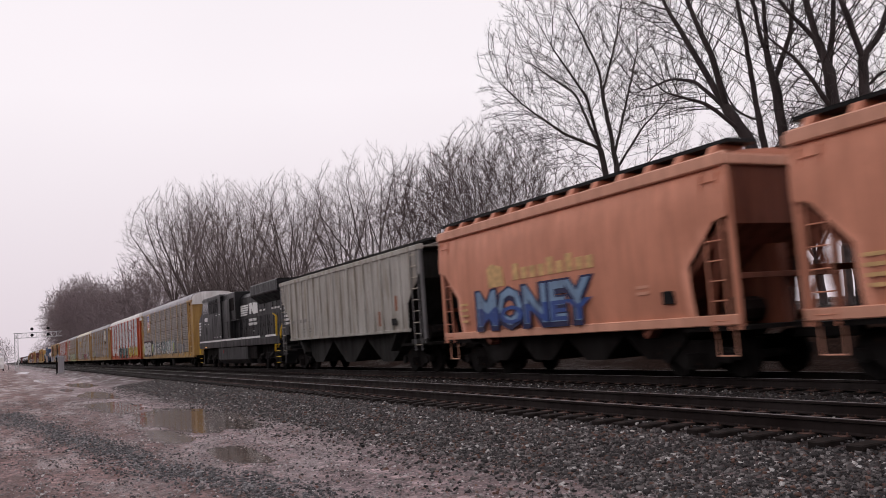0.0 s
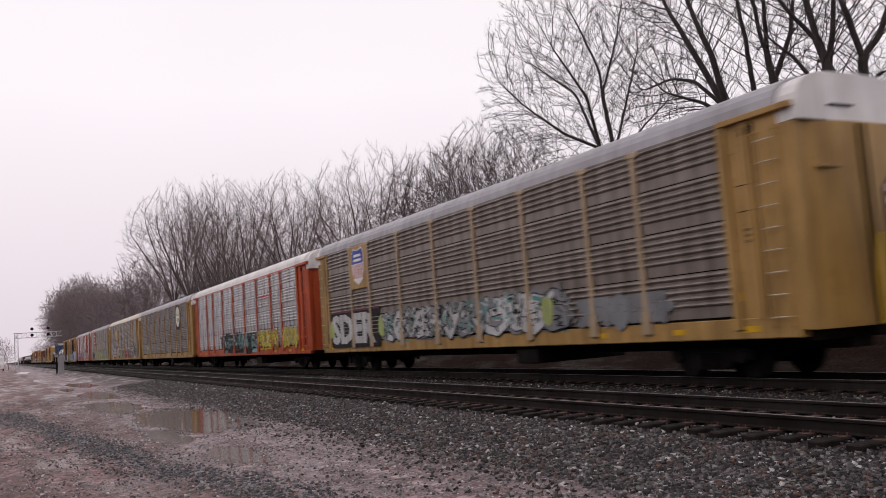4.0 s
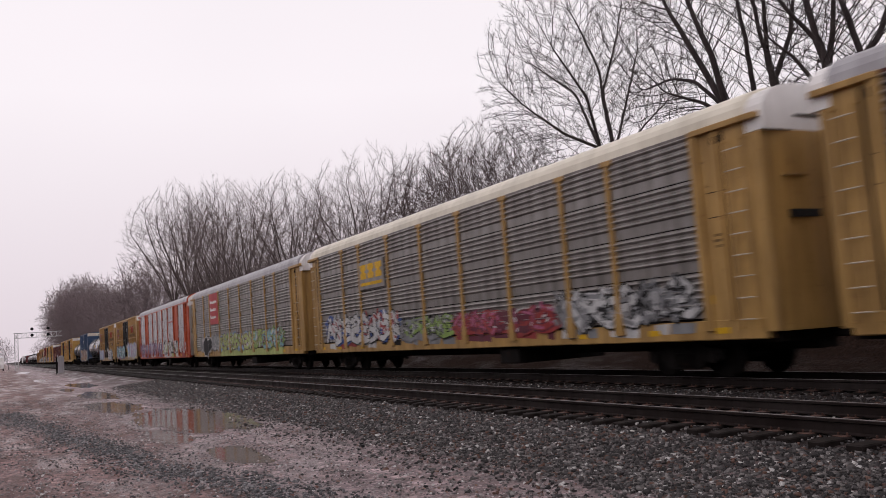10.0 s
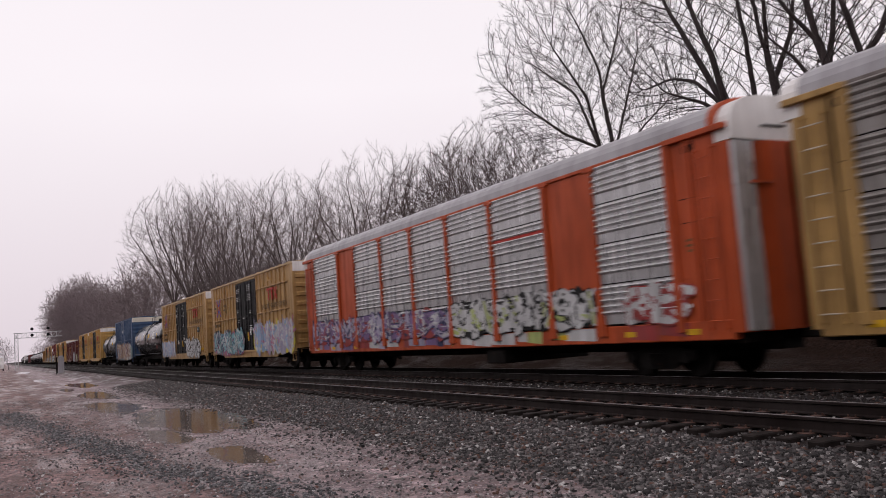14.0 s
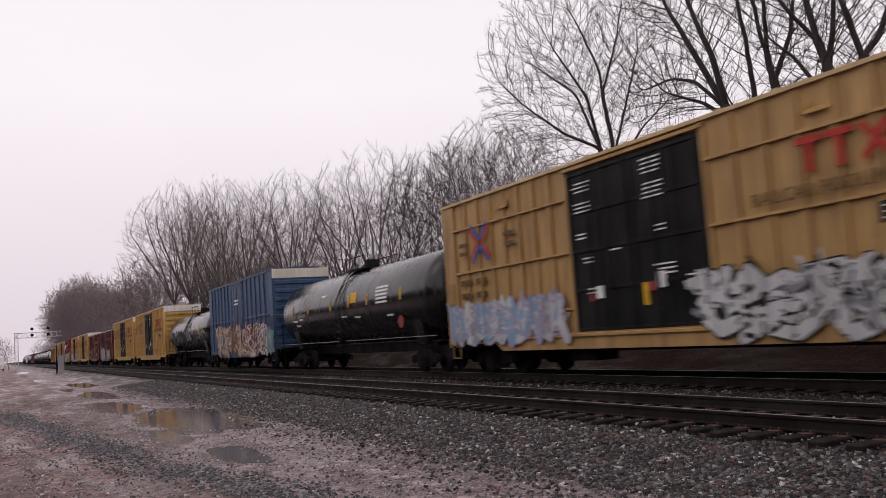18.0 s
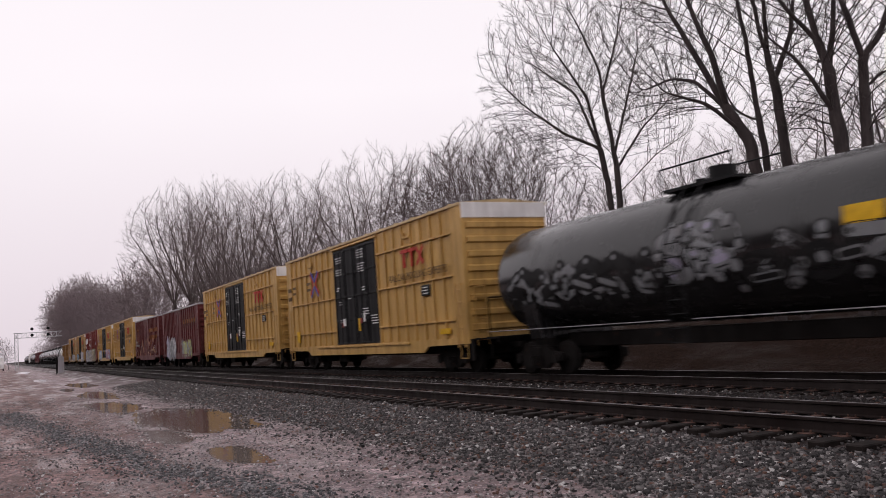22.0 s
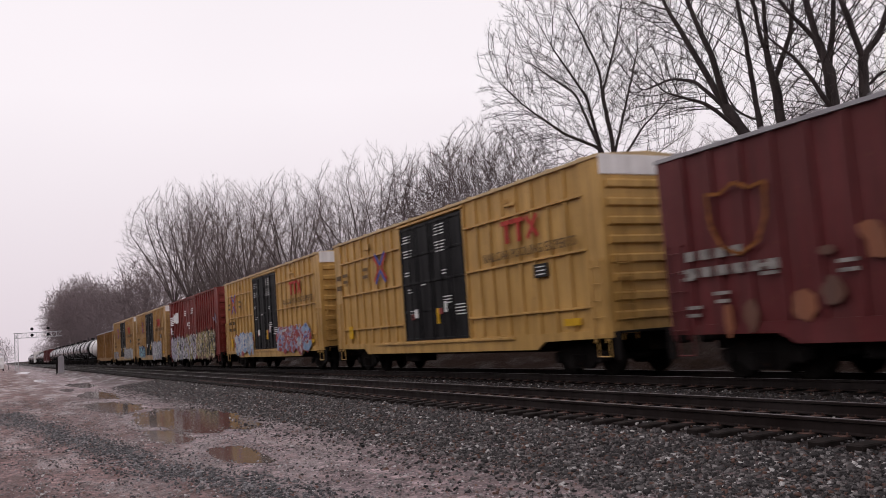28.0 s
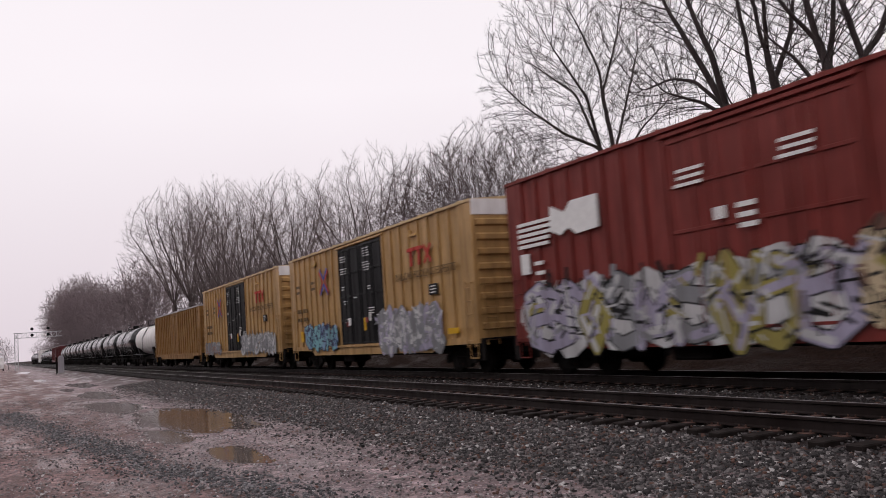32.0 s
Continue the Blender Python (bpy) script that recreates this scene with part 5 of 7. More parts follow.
def locomotive(y0, y1):
    car, h = car_thing("locomotive", "black six-axle diesel locomotive with white stripes and yellow handrails", "locomotive", y0, y1)
    bk = M["locoblack"]
    wh = M["stripe"]
    part("frame", Geo().box(-1.5, 1.5, -h + 0.2, h - 0.25, 1.38, 1.80, 0.02), bk, car)
    part("underframe", Geo().box(-1.0, 1.0, -h + 0.3, h - 0.3, 0.75, 1.40).box(-1.35, 1.35, -5.0, -3.5, 0.6, 1.4, 0.04).box(-1.35, 1.35, 4.1, 5.0, 0.7, 1.4, 0.04), M["iron"], car)
    y = -9.55
    while y < 9.4:
        b = min(y + 1.02, 9.9)
        if not -7.3 < (y + b) / 2 < -6.2:
            part("walkway_stripe", Geo().box(-1.512, -1.498, y, b - 0.05, 1.79, 1.90), wh, car)
        y += 1.05
    part("fuel_tank", Geo().prism_y([(-1.2, 0.33), (-1.47, 0.60), (-1.47, 1.34), (1.47, 1.34), (1.47, 0.60), (1.2, 0.33)], -3.4, 4.05), M["tankgrey"], car, "dull grey-black fuel tank")
    part("tank_filler", Geo().box(-1.50, -1.45, 2.6, 2.75, 1.0, 1.2, 0.01), SPRAY["red"], car, "small red filler cap")
    part("long_hood", Geo().prism_y([(-0.95, 1.78), (-0.95, 4.32), (-0.72, 4.56), (0.72, 4.56), (0.95, 4.32), (0.95, 1.78)], -10.12, -0.1), bk, car)
    for i in range(11):
        y = -9.0 + i * 0.81
        part("hood_door", Geo().box(-0.972, -0.945, y, y + 0.74, 1.90, 3.05, 0.008), bk, car)
        part("door_latch", Geo().box(-0.985, -0.965, y + 0.34, y + 0.40, 2.4, 2.55, 0.006), M["iron"], car)
        if i in (0, 1, 2, 4, 6):
            part("hood_vent", Geo().box(-0.978, -0.945, y + 0.05, y + 0.7, 3.42, 4.05, 0.008), bk, car)
    part("radiator_wing", Geo().prism_y([(-0.96, 3.70), (-1.46, 4.12), (-1.5, 4.2), (-1.5, 4.72), (-1.42, 4.78), (1.42, 4.78), (1.5, 4.72), (1.5, 4.2), (0.96, 3.70)], -10.2, -4.75), bk, car)
    part("wing_lip", Geo().box(-1.515, -1.49, -10.2, -4.75, 4.17, 4.25, 0.01), M["tankgrey"], car)
    for i in range(11):
        part("radiator_grille", Geo().box(-1.508, -1.49, -10.0 + 0.47 * i, -9.63 + 0.47 * i, 4.32, 4.68, 0.005), bk, car)
    part("exhaust_housing", Geo().box(-0.6, 0.6, -4.5, -1.2, 4.5, 4.66, 0.05).box(-0.35, 0.35, -3.2, -2.5, 4.62, 4.80, 0.03), bk, car)
    part("equipment_cabinet", Geo().box(-1.30, 1.30, -0.25, 2.95, 3.02, 4.80, 0.06).box(-1.40, 1.30, 0.9, 2.97, 1.78, 4.4, 0.03).box(-1.05, 1.05, -0.2, 2.95, 1.78, 3.05, 0.03), bk, car)
    for k in range(3):
        part("cabinet_louvre", Geo().box(-1.315, -1.29, 0.1 + 0.95 * k, 0.85 + 0.95 * k, 3.65, 4.45, 0.01), M["iron"], car)
    part("blower_duct", Geo().box(-1.34, -1.0, 1.6, 2.4, 3.3, 3.6, 0.05), M["tankgrey"], car)
    cab = part("cab", Geo().prism_x([(2.95, 1.78), (2.95, 4.70), (3.3, 4.80), (7.9, 4.82), (8.45, 4.70), (8.90, 3.90), (9.85, 3.46), (10.05, 3.2), (10.12, 1.78)], -1.48, 1.48), bk, car)
    # light grey highlights on roof, visor and window frames put into the colour
    part("cab_roof", Geo().box(-1.50, 1.50, 3.0, 8.2, 4.78, 4.86, 0.02).prism_x([(8.1, 4.86), (8.6, 4.70), (8.6, 4.66), (8.1, 4.80)], -1.5, 1.5), M["greytrim"], cab, "cab roof and visor with painted-in grey sheen")
    part("cab_window", Geo().box(-1.492, -1.47, 6.80, 7.55, 3.88, 4.50, 0.01), M["glass"], cab)
    part("cab_window", Geo().box(-1.492, -1.47, 7.65, 8.35, 3.92, 4.50, 0.01), M["glass"], cab)
    part("window_frame", Geo().box(-1.50, -1.475, 6.72, 6.80, 3.80, 4.58).box(-1.50, -1.475, 7.55, 7.65, 3.84, 4.58).box(-1.50, -1.475, 6.8, 8.4, 4.50, 4.58).box(-1.50, -1.475, 6.8, 8.4, 3.80, 3.88), M["greytrim"], cab)
    part("side_grille", Geo().box(-1.492, -1.47, 3.8, 6.4, 3.70, 4.62, 0.01), M["black"], cab, "broad dark grille behind the cab window")
    for k in range(7):
        part("grille_bar", Geo().box(-1.50, -1.488, 3.9 + 0.38 * k, 3.95 + 0.38 * k, 3.72, 4.60), M["iron"], cab)
    part("cab_door", Geo().box(-1.49, -1.47, 7.35, 7.75, 2.35, 2.85, 0.01), M["black"], cab)
    for k in range(3):
        part("cab_panel", Geo().box(-1.488, -1.47, 3.15 + 1.2 * k, 4.2 + 1.2 * k, 1.95, 3.45, 0.008), bk, cab)
    for yy, zz in ((3.4, 3.52), (4.3, 3.5), (1.2, 3.52), (7.9, 3.05), (6.9, 3.0), (5.0, 2.05), (4.2, 2.05), (3.3, 2.05)):
        part("stencil", Geo().box(-1.497 if yy > 3 else -1.32, -1.28, yy - 0.10, yy + 0.10, zz, zz + 0.07), wh, cab)
    part("windshield", Geo().prism_x([(8.47, 4.62), (8.50, 4.62), (8.88, 3.98), (8.85, 3.98)], -1.2, 1.2), M["glass"], cab)
    for i in range(5):
        part("nose_stripe", Geo().prism_x([(9.20 + 0.07 * i, 3.26 - 0.20 * i), (9.95, 3.26 - 0.20 * i), (9.97, 3.14 - 0.20 * i), (9.24 + 0.07 * i, 3.14 - 0.20 * i)], -1.492, -1.47), wh, cab)
    bars(cab, -1.486, 7.0, 8.2, 3.38, 1, wh, 0.26, name="number_bars")
    for i in range(5):
        part("emblem_stripe", Geo().prism_x([(-2.25 + 0.10 * i, 3.86 - 0.135 * i), (-0.35 + 0.03 * i, 3.86 - 0.135 * i), (-0.33 + 0.03 * i, 3.76 - 0.135 * i), (-2.19 + 0.10 * i, 3.76 - 0.135 * i)], -0.99, -0.977), wh, car)
    part("emblem", Geo().prism_x([(-2.42, 3.92), (-2.95, 3.92), (-3.25, 3.55), (-3.25, 3.92), (-4.25, 3.84), (-4.30, 3.25), (-3.3, 3.22), (-2.85, 3.6), (-2.75, 3.26), (-2.38, 3.26)], -0.99, -0.977), wh, car, "white emblem block")
    for zz, a, b in ((2.90, -3.88, -2.2), (2.66, -3.98, -2.1)):
        n = 8
        for k in range(n):
            yy = a + (b - a) * k / n
            part("letter_bar", Geo().box(-0.99, -0.97, yy, yy + (b - a) / n * 0.78, zz - 0.08, zz + 0.08), wh, car)
    for i in range(5):
        part("rear_stripe", Geo().prism_x([(-10.14, 3.26 - 0.20 * i), (-8.85 - 0.10 * i, 3.26 - 0.20 * i), (-8.90 - 0.10 * i, 3.14 - 0.20 * i), (-10.14, 3.14 - 0.20 * i)], -0.985, -0.945), wh, car)
        part("rear_stripe", Geo().box(-0.95, 0.95, -10.15, -10.118, 3.14 - 0.20 * i, 3.26 - 0.20 * i), wh, car)
    bars(car, -0.985, -10.05, -9.25, 3.92, 1, wh, 0.18, name="number_bars", seed=3)
    for yy in (-4.9, -5.6, -7.3, -7.9, -8.5):
        part("stencil", Geo().box(-0.99, -0.95, yy - 0.16, yy + 0.16, 3.30, 3.40), wh, car)
    part("stencil", Geo().box(-0.99, -0.95, -3.3, -3.1, 2.2, 2.27), wh, car)
    ys = [-9.5 + 1.55 * i for i in range(9)]
    rail = Geo().tube((-1.44, ys[0], 3.0), (-1.44, 2.9, 3.0), 0.02, seg=6)
    part("handrail", rail, M["tankgrey"], car)
    for y in ys[1:]:
        part("rail_post", Geo().tube((-1.44, y, 1.78), (-1.44, y, 3.0), 0.018, seg=6), bk, car)
    part("handrail", Geo().tube((-1.51, 2.9, 4.35), (-1.51, 6.4, 4.30), 0.016, seg=6), M["tankgrey"], car)
    part("step_handrail", Geo().tube((-1.44, -9.1, 1.0), (-1.44, -9.45, 1.9), 0.05, seg=6).tube((-1.44, -9.45, 1.9), (-1.44, -9.5, 2.85), 0.05, seg=6).tube((-1.44, -9.5, 2.85), (-1.44, -8.95, 3.0), 0.035, seg=6), M["handyellow"], car, "bent yellow handrail")
    part("step_handrail", Geo().tube((-1.44, -9.65, 1.2), (-1.44, -10.1, 1.5), 0.045, seg=6).tube((-1.44, -10.1, 1.5), (-1.40, -10.15, 2.1), 0.045, seg=6).tube((-1.40, -10.15, 2.1), (-1.25, -10.3, 2.6), 0.045, seg=6), M["handyellow"], car)
    for y in (h - 0.25, h - 0.05):
        part("step_handrail", Geo().tube((-1.44, y, 1.0), (-1.44, y, 1.8), 0.03, seg=6).tube((-1.44, y, 1.8), (-1.25, y + 0.05, 2.5), 0.03, seg=6), M["handyellow"], car)
    for e in (-1, 1):
        for k in range(5):
            a, b = sorted((e * (h - 0.25), e * (h - 0.95)))
            part("step", Geo().box(-1.46, -1.2, a, b, 0.40 + 0.30 * k, 0.43 + 0.30 * k), bk, car)
            part("step_edge", Geo().box(-1.475, -1.458, a, b, 0.395 + 0.30 * k, 0.435 + 0.30 * k), M["handyellow"], car, "yellow step edge")
        part("pilot", Geo().prism_x([(e * (h - 0.35), 1.35), (e * (h - 0.1), 1.2), (e * (h - 0.1), 0.35), (e * (h - 0.4), 0.25)], -1.2, 1.4), bk, car)
    for x in (-0.95, 0.95):
        part("ditch_light", Geo().tube((x, h - 0.12, 1.18), (x, h - 0.02, 1.18), 0.11, seg=12), M["headlamp"], car, "lit ditch light")
    part("end_marker", Geo().tube((-0.55, -10.12, 2.11), (-0.55, -10.19, 2.11), 0.04, seg=12), M["redlamp"], car, "small lit orange marker light")
    part("side_marker", Geo().box(-1.53, -1.48, 7.75, 8.0, 1.44, 1.50), M["redlamp"], car, "small lit step light")
    running_gear(car, h, 3.5, 6)
    return car, h


# ---- the train, front to rear ----
def emblem_cross(car, x, y, z, s):
    """Four chevrons meeting at a point: red at the sides, blue above and below."""
    for mt, arms, o in (("red", ((-1, 1), (-1, -1)), (-0.13, 0)), ("red", ((1, 1), (1, -1)), (0.13, 0)), ("bluemark", ((-1, 1), (1, 1)), (0, 0.10)), ("bluemark", ((-1, -1), (1, -1)), (0, -0.10))):
        g = Geo()
        for k, (ay, az) in enumerate(arms):
            stroke(g, x - 0.001 * k - (0.003 if mt == "red" else 0), (y + o[0], z + o[1]), (y + ay * s * 0.55 + o[0], z + az * s * 0.55 + o[1]), 0.11, 0.004)
        part("emblem_chevron", g, M[mt], car, "red chevron" if mt == "red" else "blue chevron")


for a, b in ((-1.95, 10.75), (12.1, 24.8)):
    car, h = hopper_curved("covered_hopper", "salmon-orange curved-side covered hopper with dark running boards" if a < 0 else "salmon-orange covered hopper with blue sprayed lettering", a, b, "salmon", "salmontrim")
    bars(car, -1.59, -3.8, -3.3, 2.05, 2, M["salmontrim"], 0.07, 0.14, 3)
    bars(car, -1.598, 4.45, 4.95, 2.15, 4, M["paleyellow"], 0.07, 0.17, 4)
    part("emblem", Geo().prism_x([(2.2, 2.55), (3.1, 2.55), (3.15, 3.1), (2.9, 3.22), (2.3, 3.1)], -1.622, -1.60), M["paleyellow"], car, "pale yellow emblem block")
    for k in range(9):
        w = 0.30
        yy = 1.75 - 0.42 * k
        part("letter_block", Geo().box(-1.618, -1.60, yy - w, yy, 2.66, 2.66 + (0.46 if k in (0, 4, 6) else 0.32), 0.02), M["paleyellow"], car)
    part("data_plate", Geo().box(-1.61, -1.54, -4.55, -4.2, 1.62, 1.90, 0.01), M["black"], car)
    if a > 0:
        lettering("MONEY", 1.02, SPRAY["navy"], car, -1.618, 3.95, 1.43, "dark outline of sprayed word", 1.13, 0.13, "graffiti")
        lettering("MONEY", 1.02, SPRAY["sky"], car, -1.630, 3.90, 1.47, "sky-blue sprayed word", 1.13, 0.035, "graffiti")
        lettering("MONEY", 0.50, SPRAY["blue"], car, -1.634, 3.84, 1.48, "deep blue fade low on the letters", 2.30, 0.02, "graffiti")
car, h = hopper_ribbed("covered_hopper", "weathered light grey ribbed covered hopper", 25.9, 42.7, "greycar")
part("data_plate", Geo().box(-1.66, -1.64, -6.1, -5.7, 1.75, 1.98), M["black"], car)
for k in range(4):
    bars(car, -1.60, 4.2 + 0.62 * k, 4.65 + 0.62 * k, 2.35, 1, M["greymark"], 0.16, 0.28, 7 + k)
    bars(car, -1.60, 3.6 + 0.9 * k, 4.1 + 0.9 * k, 1.95, 2, M["greymark"], 0.05, 0.12, 17 + k)
for k, (yy, zz) in enumerate(((-1.2, 2.6), (-6.0, 2.6), (1.4, 1.9), (-4.4, 2.1))):
    part("rust_stain", Geo().box(-1.575, -1.56, yy - 0.10, yy + 0.10, zz - 0.35, zz + 0.2), SPRAY["rust"] if k != 2 else SPRAY["peach"], car, "rusty stain on the side")
locomotive(43.2, 63.9)

POSTS = [-8.7, -6.8, -4.0, -1.25, 1.5, 4.3, 7.1, 9.0]
RACKS = [  # label, front, rear, frame, panels, roof, posts, solid bays, how far the lettering sits ahead of the middle
    ("yellow-framed autorack with weathered grey panels and shield placard", 65.1, 91.2, "rackyellow", "galvtan", "galv", "posttan", (), 0.0),
    ("orange-framed autorack with bright galvanized panels and spray paint", 92.55, 118.9, "orange", "galvlight", "white", "orange", (), 0.75),
    ("yellow-framed autorack with dark panels and round cross emblem", 120.05, 146.7, "rackyellow", "darkpanel", "galv", "rackyellow", (), 0.63),
    ("yellow-framed autorack with cream roof and sprayed lower panels", 147.9, 174.35, "rackyellow", "galvdark", "cream", "rackyellow", (), 0.43),
    ("yellow-framed autorack with red placard and green spray paint", 175.6, 202.0, "rackyellow", "galvdark", "galv", "rackyellow", (), 0.22),
    ("orange autorack with solid orange bays and galvanized panels", 203.4, 229.8, "orange", "galvlight", "galv", "orange", (-7.8, 7.85), 0.12),
]
RK = []
for lb, a, b, fm, pn, rf, pm, sol, ahead in RACKS:
    posts = POSTS if not sol else [-8.8, -6.8, -3.97, -1.2, 1.5, 4.2, 6.95, 8.75]
    RK.append(autorack("autorack_car", lb, a, b, fm, pn, rf, posts, "white", rows=4, ribs=5, post_mat=pm, solid=sol, door_mat="galvlight" if sol else None, slot=a in (120.05, 147.9), eave="eavered" if a == 120.05 else "darkpanel")[0])
BARE = {c: set(c.children) for c in RK}
GX = -HW - 0.005
PX = -HW - 0.054
# first rack: shield placard and big sprayed word
c = RK[0]
part("placard", Geo().box(GX - 0.085, GX, 7.16, 8.95, 3.30, 5.02, 0.02), M["rackyellow"], c, "yellow backing of the shield")
SX, SY = GX - 0.09, 8.02
sh = [(-0.60, 4.72), (-0.45, 4.92), (0, 4.84), (0.45, 4.92), (0.60, 4.72), (0.60, 4.0), (0.50, 3.68), (0, 3.46), (-0.50, 3.68), (-0.60, 4.0)]
part("shield", Geo().prism_x([(SY + a, z) for a, z in sh], SX - 0.006, SX + 0.02), M["stripe"], c, "red, white and blue shield")
part("shield_top", Geo().prism_x([(SY + a, z) for a, z in [(-0.58, 4.30), (-0.58, 4.71), (-0.44, 4.88), (0, 4.80), (0.44, 4.88), (0.58, 4.71), (0.58, 4.30)]], SX - 0.010, SX), M["bluemark"], c)
for zz, w in ((4.62, 0.36), (4.44, 0.40)):
    part("letter_bar", Geo().box(SX - 0.013, SX, SY - w, SY + w, zz - 0.05, zz + 0.05), M["stripe"], c)
for k in range(6):
    part("shield_stripe", Geo().box(SX - 0.010, SX, SY - 0.53 + 0.19 * k, SY - 0.45 + 0.19 * k, 3.72, 4.27), M["red"], c, "faded red stripe")
part("sprayed_slab", Geo().box(PX - 0.004, PX + 0.02, 6.25, 11.55, 1.10, 2.46), SPRAY["black"], c, "black sprayed ground of the big letters")
lettering("SDER", 1.12, SPRAY["white"], c, PX - 0.009, 11.40, 1.24, "big white sprayed letters", 1.26, 0.075, "graffiti")
part("slab_rim", Geo().box(PX - 0.023, PX, 6.15, 11.6, 2.44, 2.52), SPRAY["maroon"], c, "dark red upper rim")
part("slab_rim", Geo().box(PX - 0.023, PX, 6.3, 11.5, 1.02, 1.14), SPRAY["black"], c, "black lower rim")
rack_graffiti(c, PX, -5.7, 6.0, 1.1, 2.2, 8, ["grey", "white"], ["teal", "white"], "black", 22, "long pale sprayed word", "grey", 0.3)
rack_graffiti(c, PX, -9.3, -6.3, 1.15, 1.9, 2, ["grey"], ["grey"], "grey", 23, "faint grey sprayed tag", None, 0.3)
for yy in (6.1, 11.5, -4.9):
    g = Geo()
    blob(g, PX - 0.003, yy, 1.75, 0.3, 0.4, random.Random(int(yy * 10 + 99)), 0.02)
    part("paint_spot", g, SPRAY["lime"], c, "lime sprayed spot")
c = RK[1]
part("placard", Geo().box(GX - 0.03, GX, -5.9, -3.45, 3.84, 4.02), M["red"], c, "long narrow red sign")
part("placard", Geo().box(GX - 0.03, GX, -5.9, -3.45, 3.72, 3.80), M["black"], c)
rack_graffiti(c, PX, -3.0, 5.4, 0.9, 2.1, 5, ["teal", "black"], ["teal", "cyan"], "black", 31, "dark teal sprayed letters", "black", 0.4)
rack_graffiti(c, PX, -7.2, -3.3, 1.05, 2.1, 3, ["yellow"], ["yellow", "olive"], "black", 32, "yellow sprayed letters with dark outline", "red", 0.3)
rack_graffiti(c, PX, -10.5, -8.1, 1.15, 2.1, 2, ["yellow"], ["yellow"], "olive", 33, "yellow sprayed block", None, 0.15)
c = RK[2]
part("emblem_plate", Geo().box(GX - 0.06, GX, -8.0, -6.3, 3.05, 5.02, 0.01), M["black"], c, "dark square behind the emblem")
ring = Geo()
for k in range(28):
    a0, a1 = 2 * math.pi * k / 28, 2 * math.pi * (k + 1) / 28
    ring.prism_x([(-7.15 + 0.78 * math.cos(a0), 4.08 + 0.80 * math.sin(a0)), (-7.15 + 0.78 * math.cos(a1), 4.08 + 0.80 * math.sin(a1)), (-7.15 + 0.44 * math.cos(a1), 4.08 + 0.46 * math.sin(a1)), (-7.15 + 0.44 * math.cos(a0), 4.08 + 0.46 * math.sin(a0))], GX - 0.07, GX - 0.058)
part("emblem_ring", ring, M["cream"], c, "cream ring of the round emblem")
part("emblem_cross", Geo().box(GX - 0.072, GX - 0.058, -7.6, -6.7, 3.99, 4.17).box(GX - 0.071, GX - 0.058, -7.24, -7.06, 3.62, 4.54), M["stripe"], c, "white cross in the ring")
rack_graffiti(c, PX, 7.9, 10.0, 1.35, 2.2, 2, ["grey"], ["lime"], "grey", 41, "small pale sprayed tag", None, 0.4)
rack_graffiti(c, PX, 4.2, 5.8, 1.35, 1.9, 2, ["grey"], ["grey"], "grey", 42, "faint sprayed tag")
part("data_plate", Geo().box(-HW - 0.03, -HW - 0.019, -10.3, -9.6, 0.9, 1.15), M["greymark"], c)
c = RK[3]
part("placard", Geo().box(GX - 0.085, GX, 5.0, 7.45, 3.22, 4.30, 0.01), M["galvdark"], c, "grey plate behind the yellow emblem")
for yy in (5.2, 5.95, 6.7):
    part("emblem_block", Geo().prism_x([(yy, 3.62), (yy + 0.60, 3.62), (yy + 0.60, 3.82), (yy + 0.42, 3.90), (yy + 0.60, 3.98), (yy + 0.60, 4.18), (yy, 4.18), (yy, 3.98), (yy + 0.18, 3.90), (yy, 3.82)], GX - 0.094, GX - 0.08), M["hiyellow"], c, "yellow emblem block")
part("emblem_bar", Geo().box(GX - 0.094, GX - 0.08, 5.2, 7.3, 3.36, 3.48), M["hiyellow"], c, "yellow bar under the emblem")
rack_graffiti(c, PX, -10.7, -5.9, 0.9, 2.1, 5, ["white", "grey"], ["grey"], "black", 51, "white and grey sprayed letters", None, 0.35)
rack_graffiti(c, PX, -5.6, -0.2, 0.95, 1.85, 4, ["red", "maroon"], ["pink"], "maroon", 52, "faded red sprayed letters", "red", 0.4)
rack_graffiti(c, PX, 4.0, 11.5, 0.95, 2.2, 5, ["white"], ["red", "white"], "black", 53, "white and red sprayed letters on blue", "blue", 0.3)
rack_graffiti(c, PX, -0.1, 3.8, 0.95, 1.9, 3, ["grey", "green"], ["grey"], "black", 54, "dull green and grey sprayed letters", "grey", 0.3)
c = RK[4]
part("placard", Geo().box(GX - 0.085, GX, 4.65, 7.0, 2.95, 5.0, 0.01), M["signred"], c, "large red sign with white lettering")
for z, n in ((4.42, 8), (3.92, 7), (3.42, 7)):      # three worn words as rows of bars
    for k in range(n):
        tall = 0.13 if k == 0 else 0.085
        part("letter_bar", Geo().box(GX - 0.092, GX - 0.08, 6.80 - 0.24 * k - 0.17, 6.80 - 0.24 * k, z - 0.085, z - 0.085 + tall * 2 - 0.03 * (k % 2)), M["stripe"], c)
rack_graffiti(c, PX, 9.2, 10.4, 1.2, 2.1, 2, ["grey"], ["white"], "grey", 60, "thin white sprayed scrawl", None, 0.4)
rack_graffiti(c, PX, 4.9, 6.6, 1.2, 2.2, 2, ["grey"], ["white"], "grey", 61, "thin white sprayed scrawl", None, 0.4)
rack_graffiti(c, PX, -3.6, 4.5, 0.86, 2.15, 6, ["lime", "green"], ["lime", "white"], "maroon", 62, "tall green sprayed letters on pale blue", "sky", 0.15)
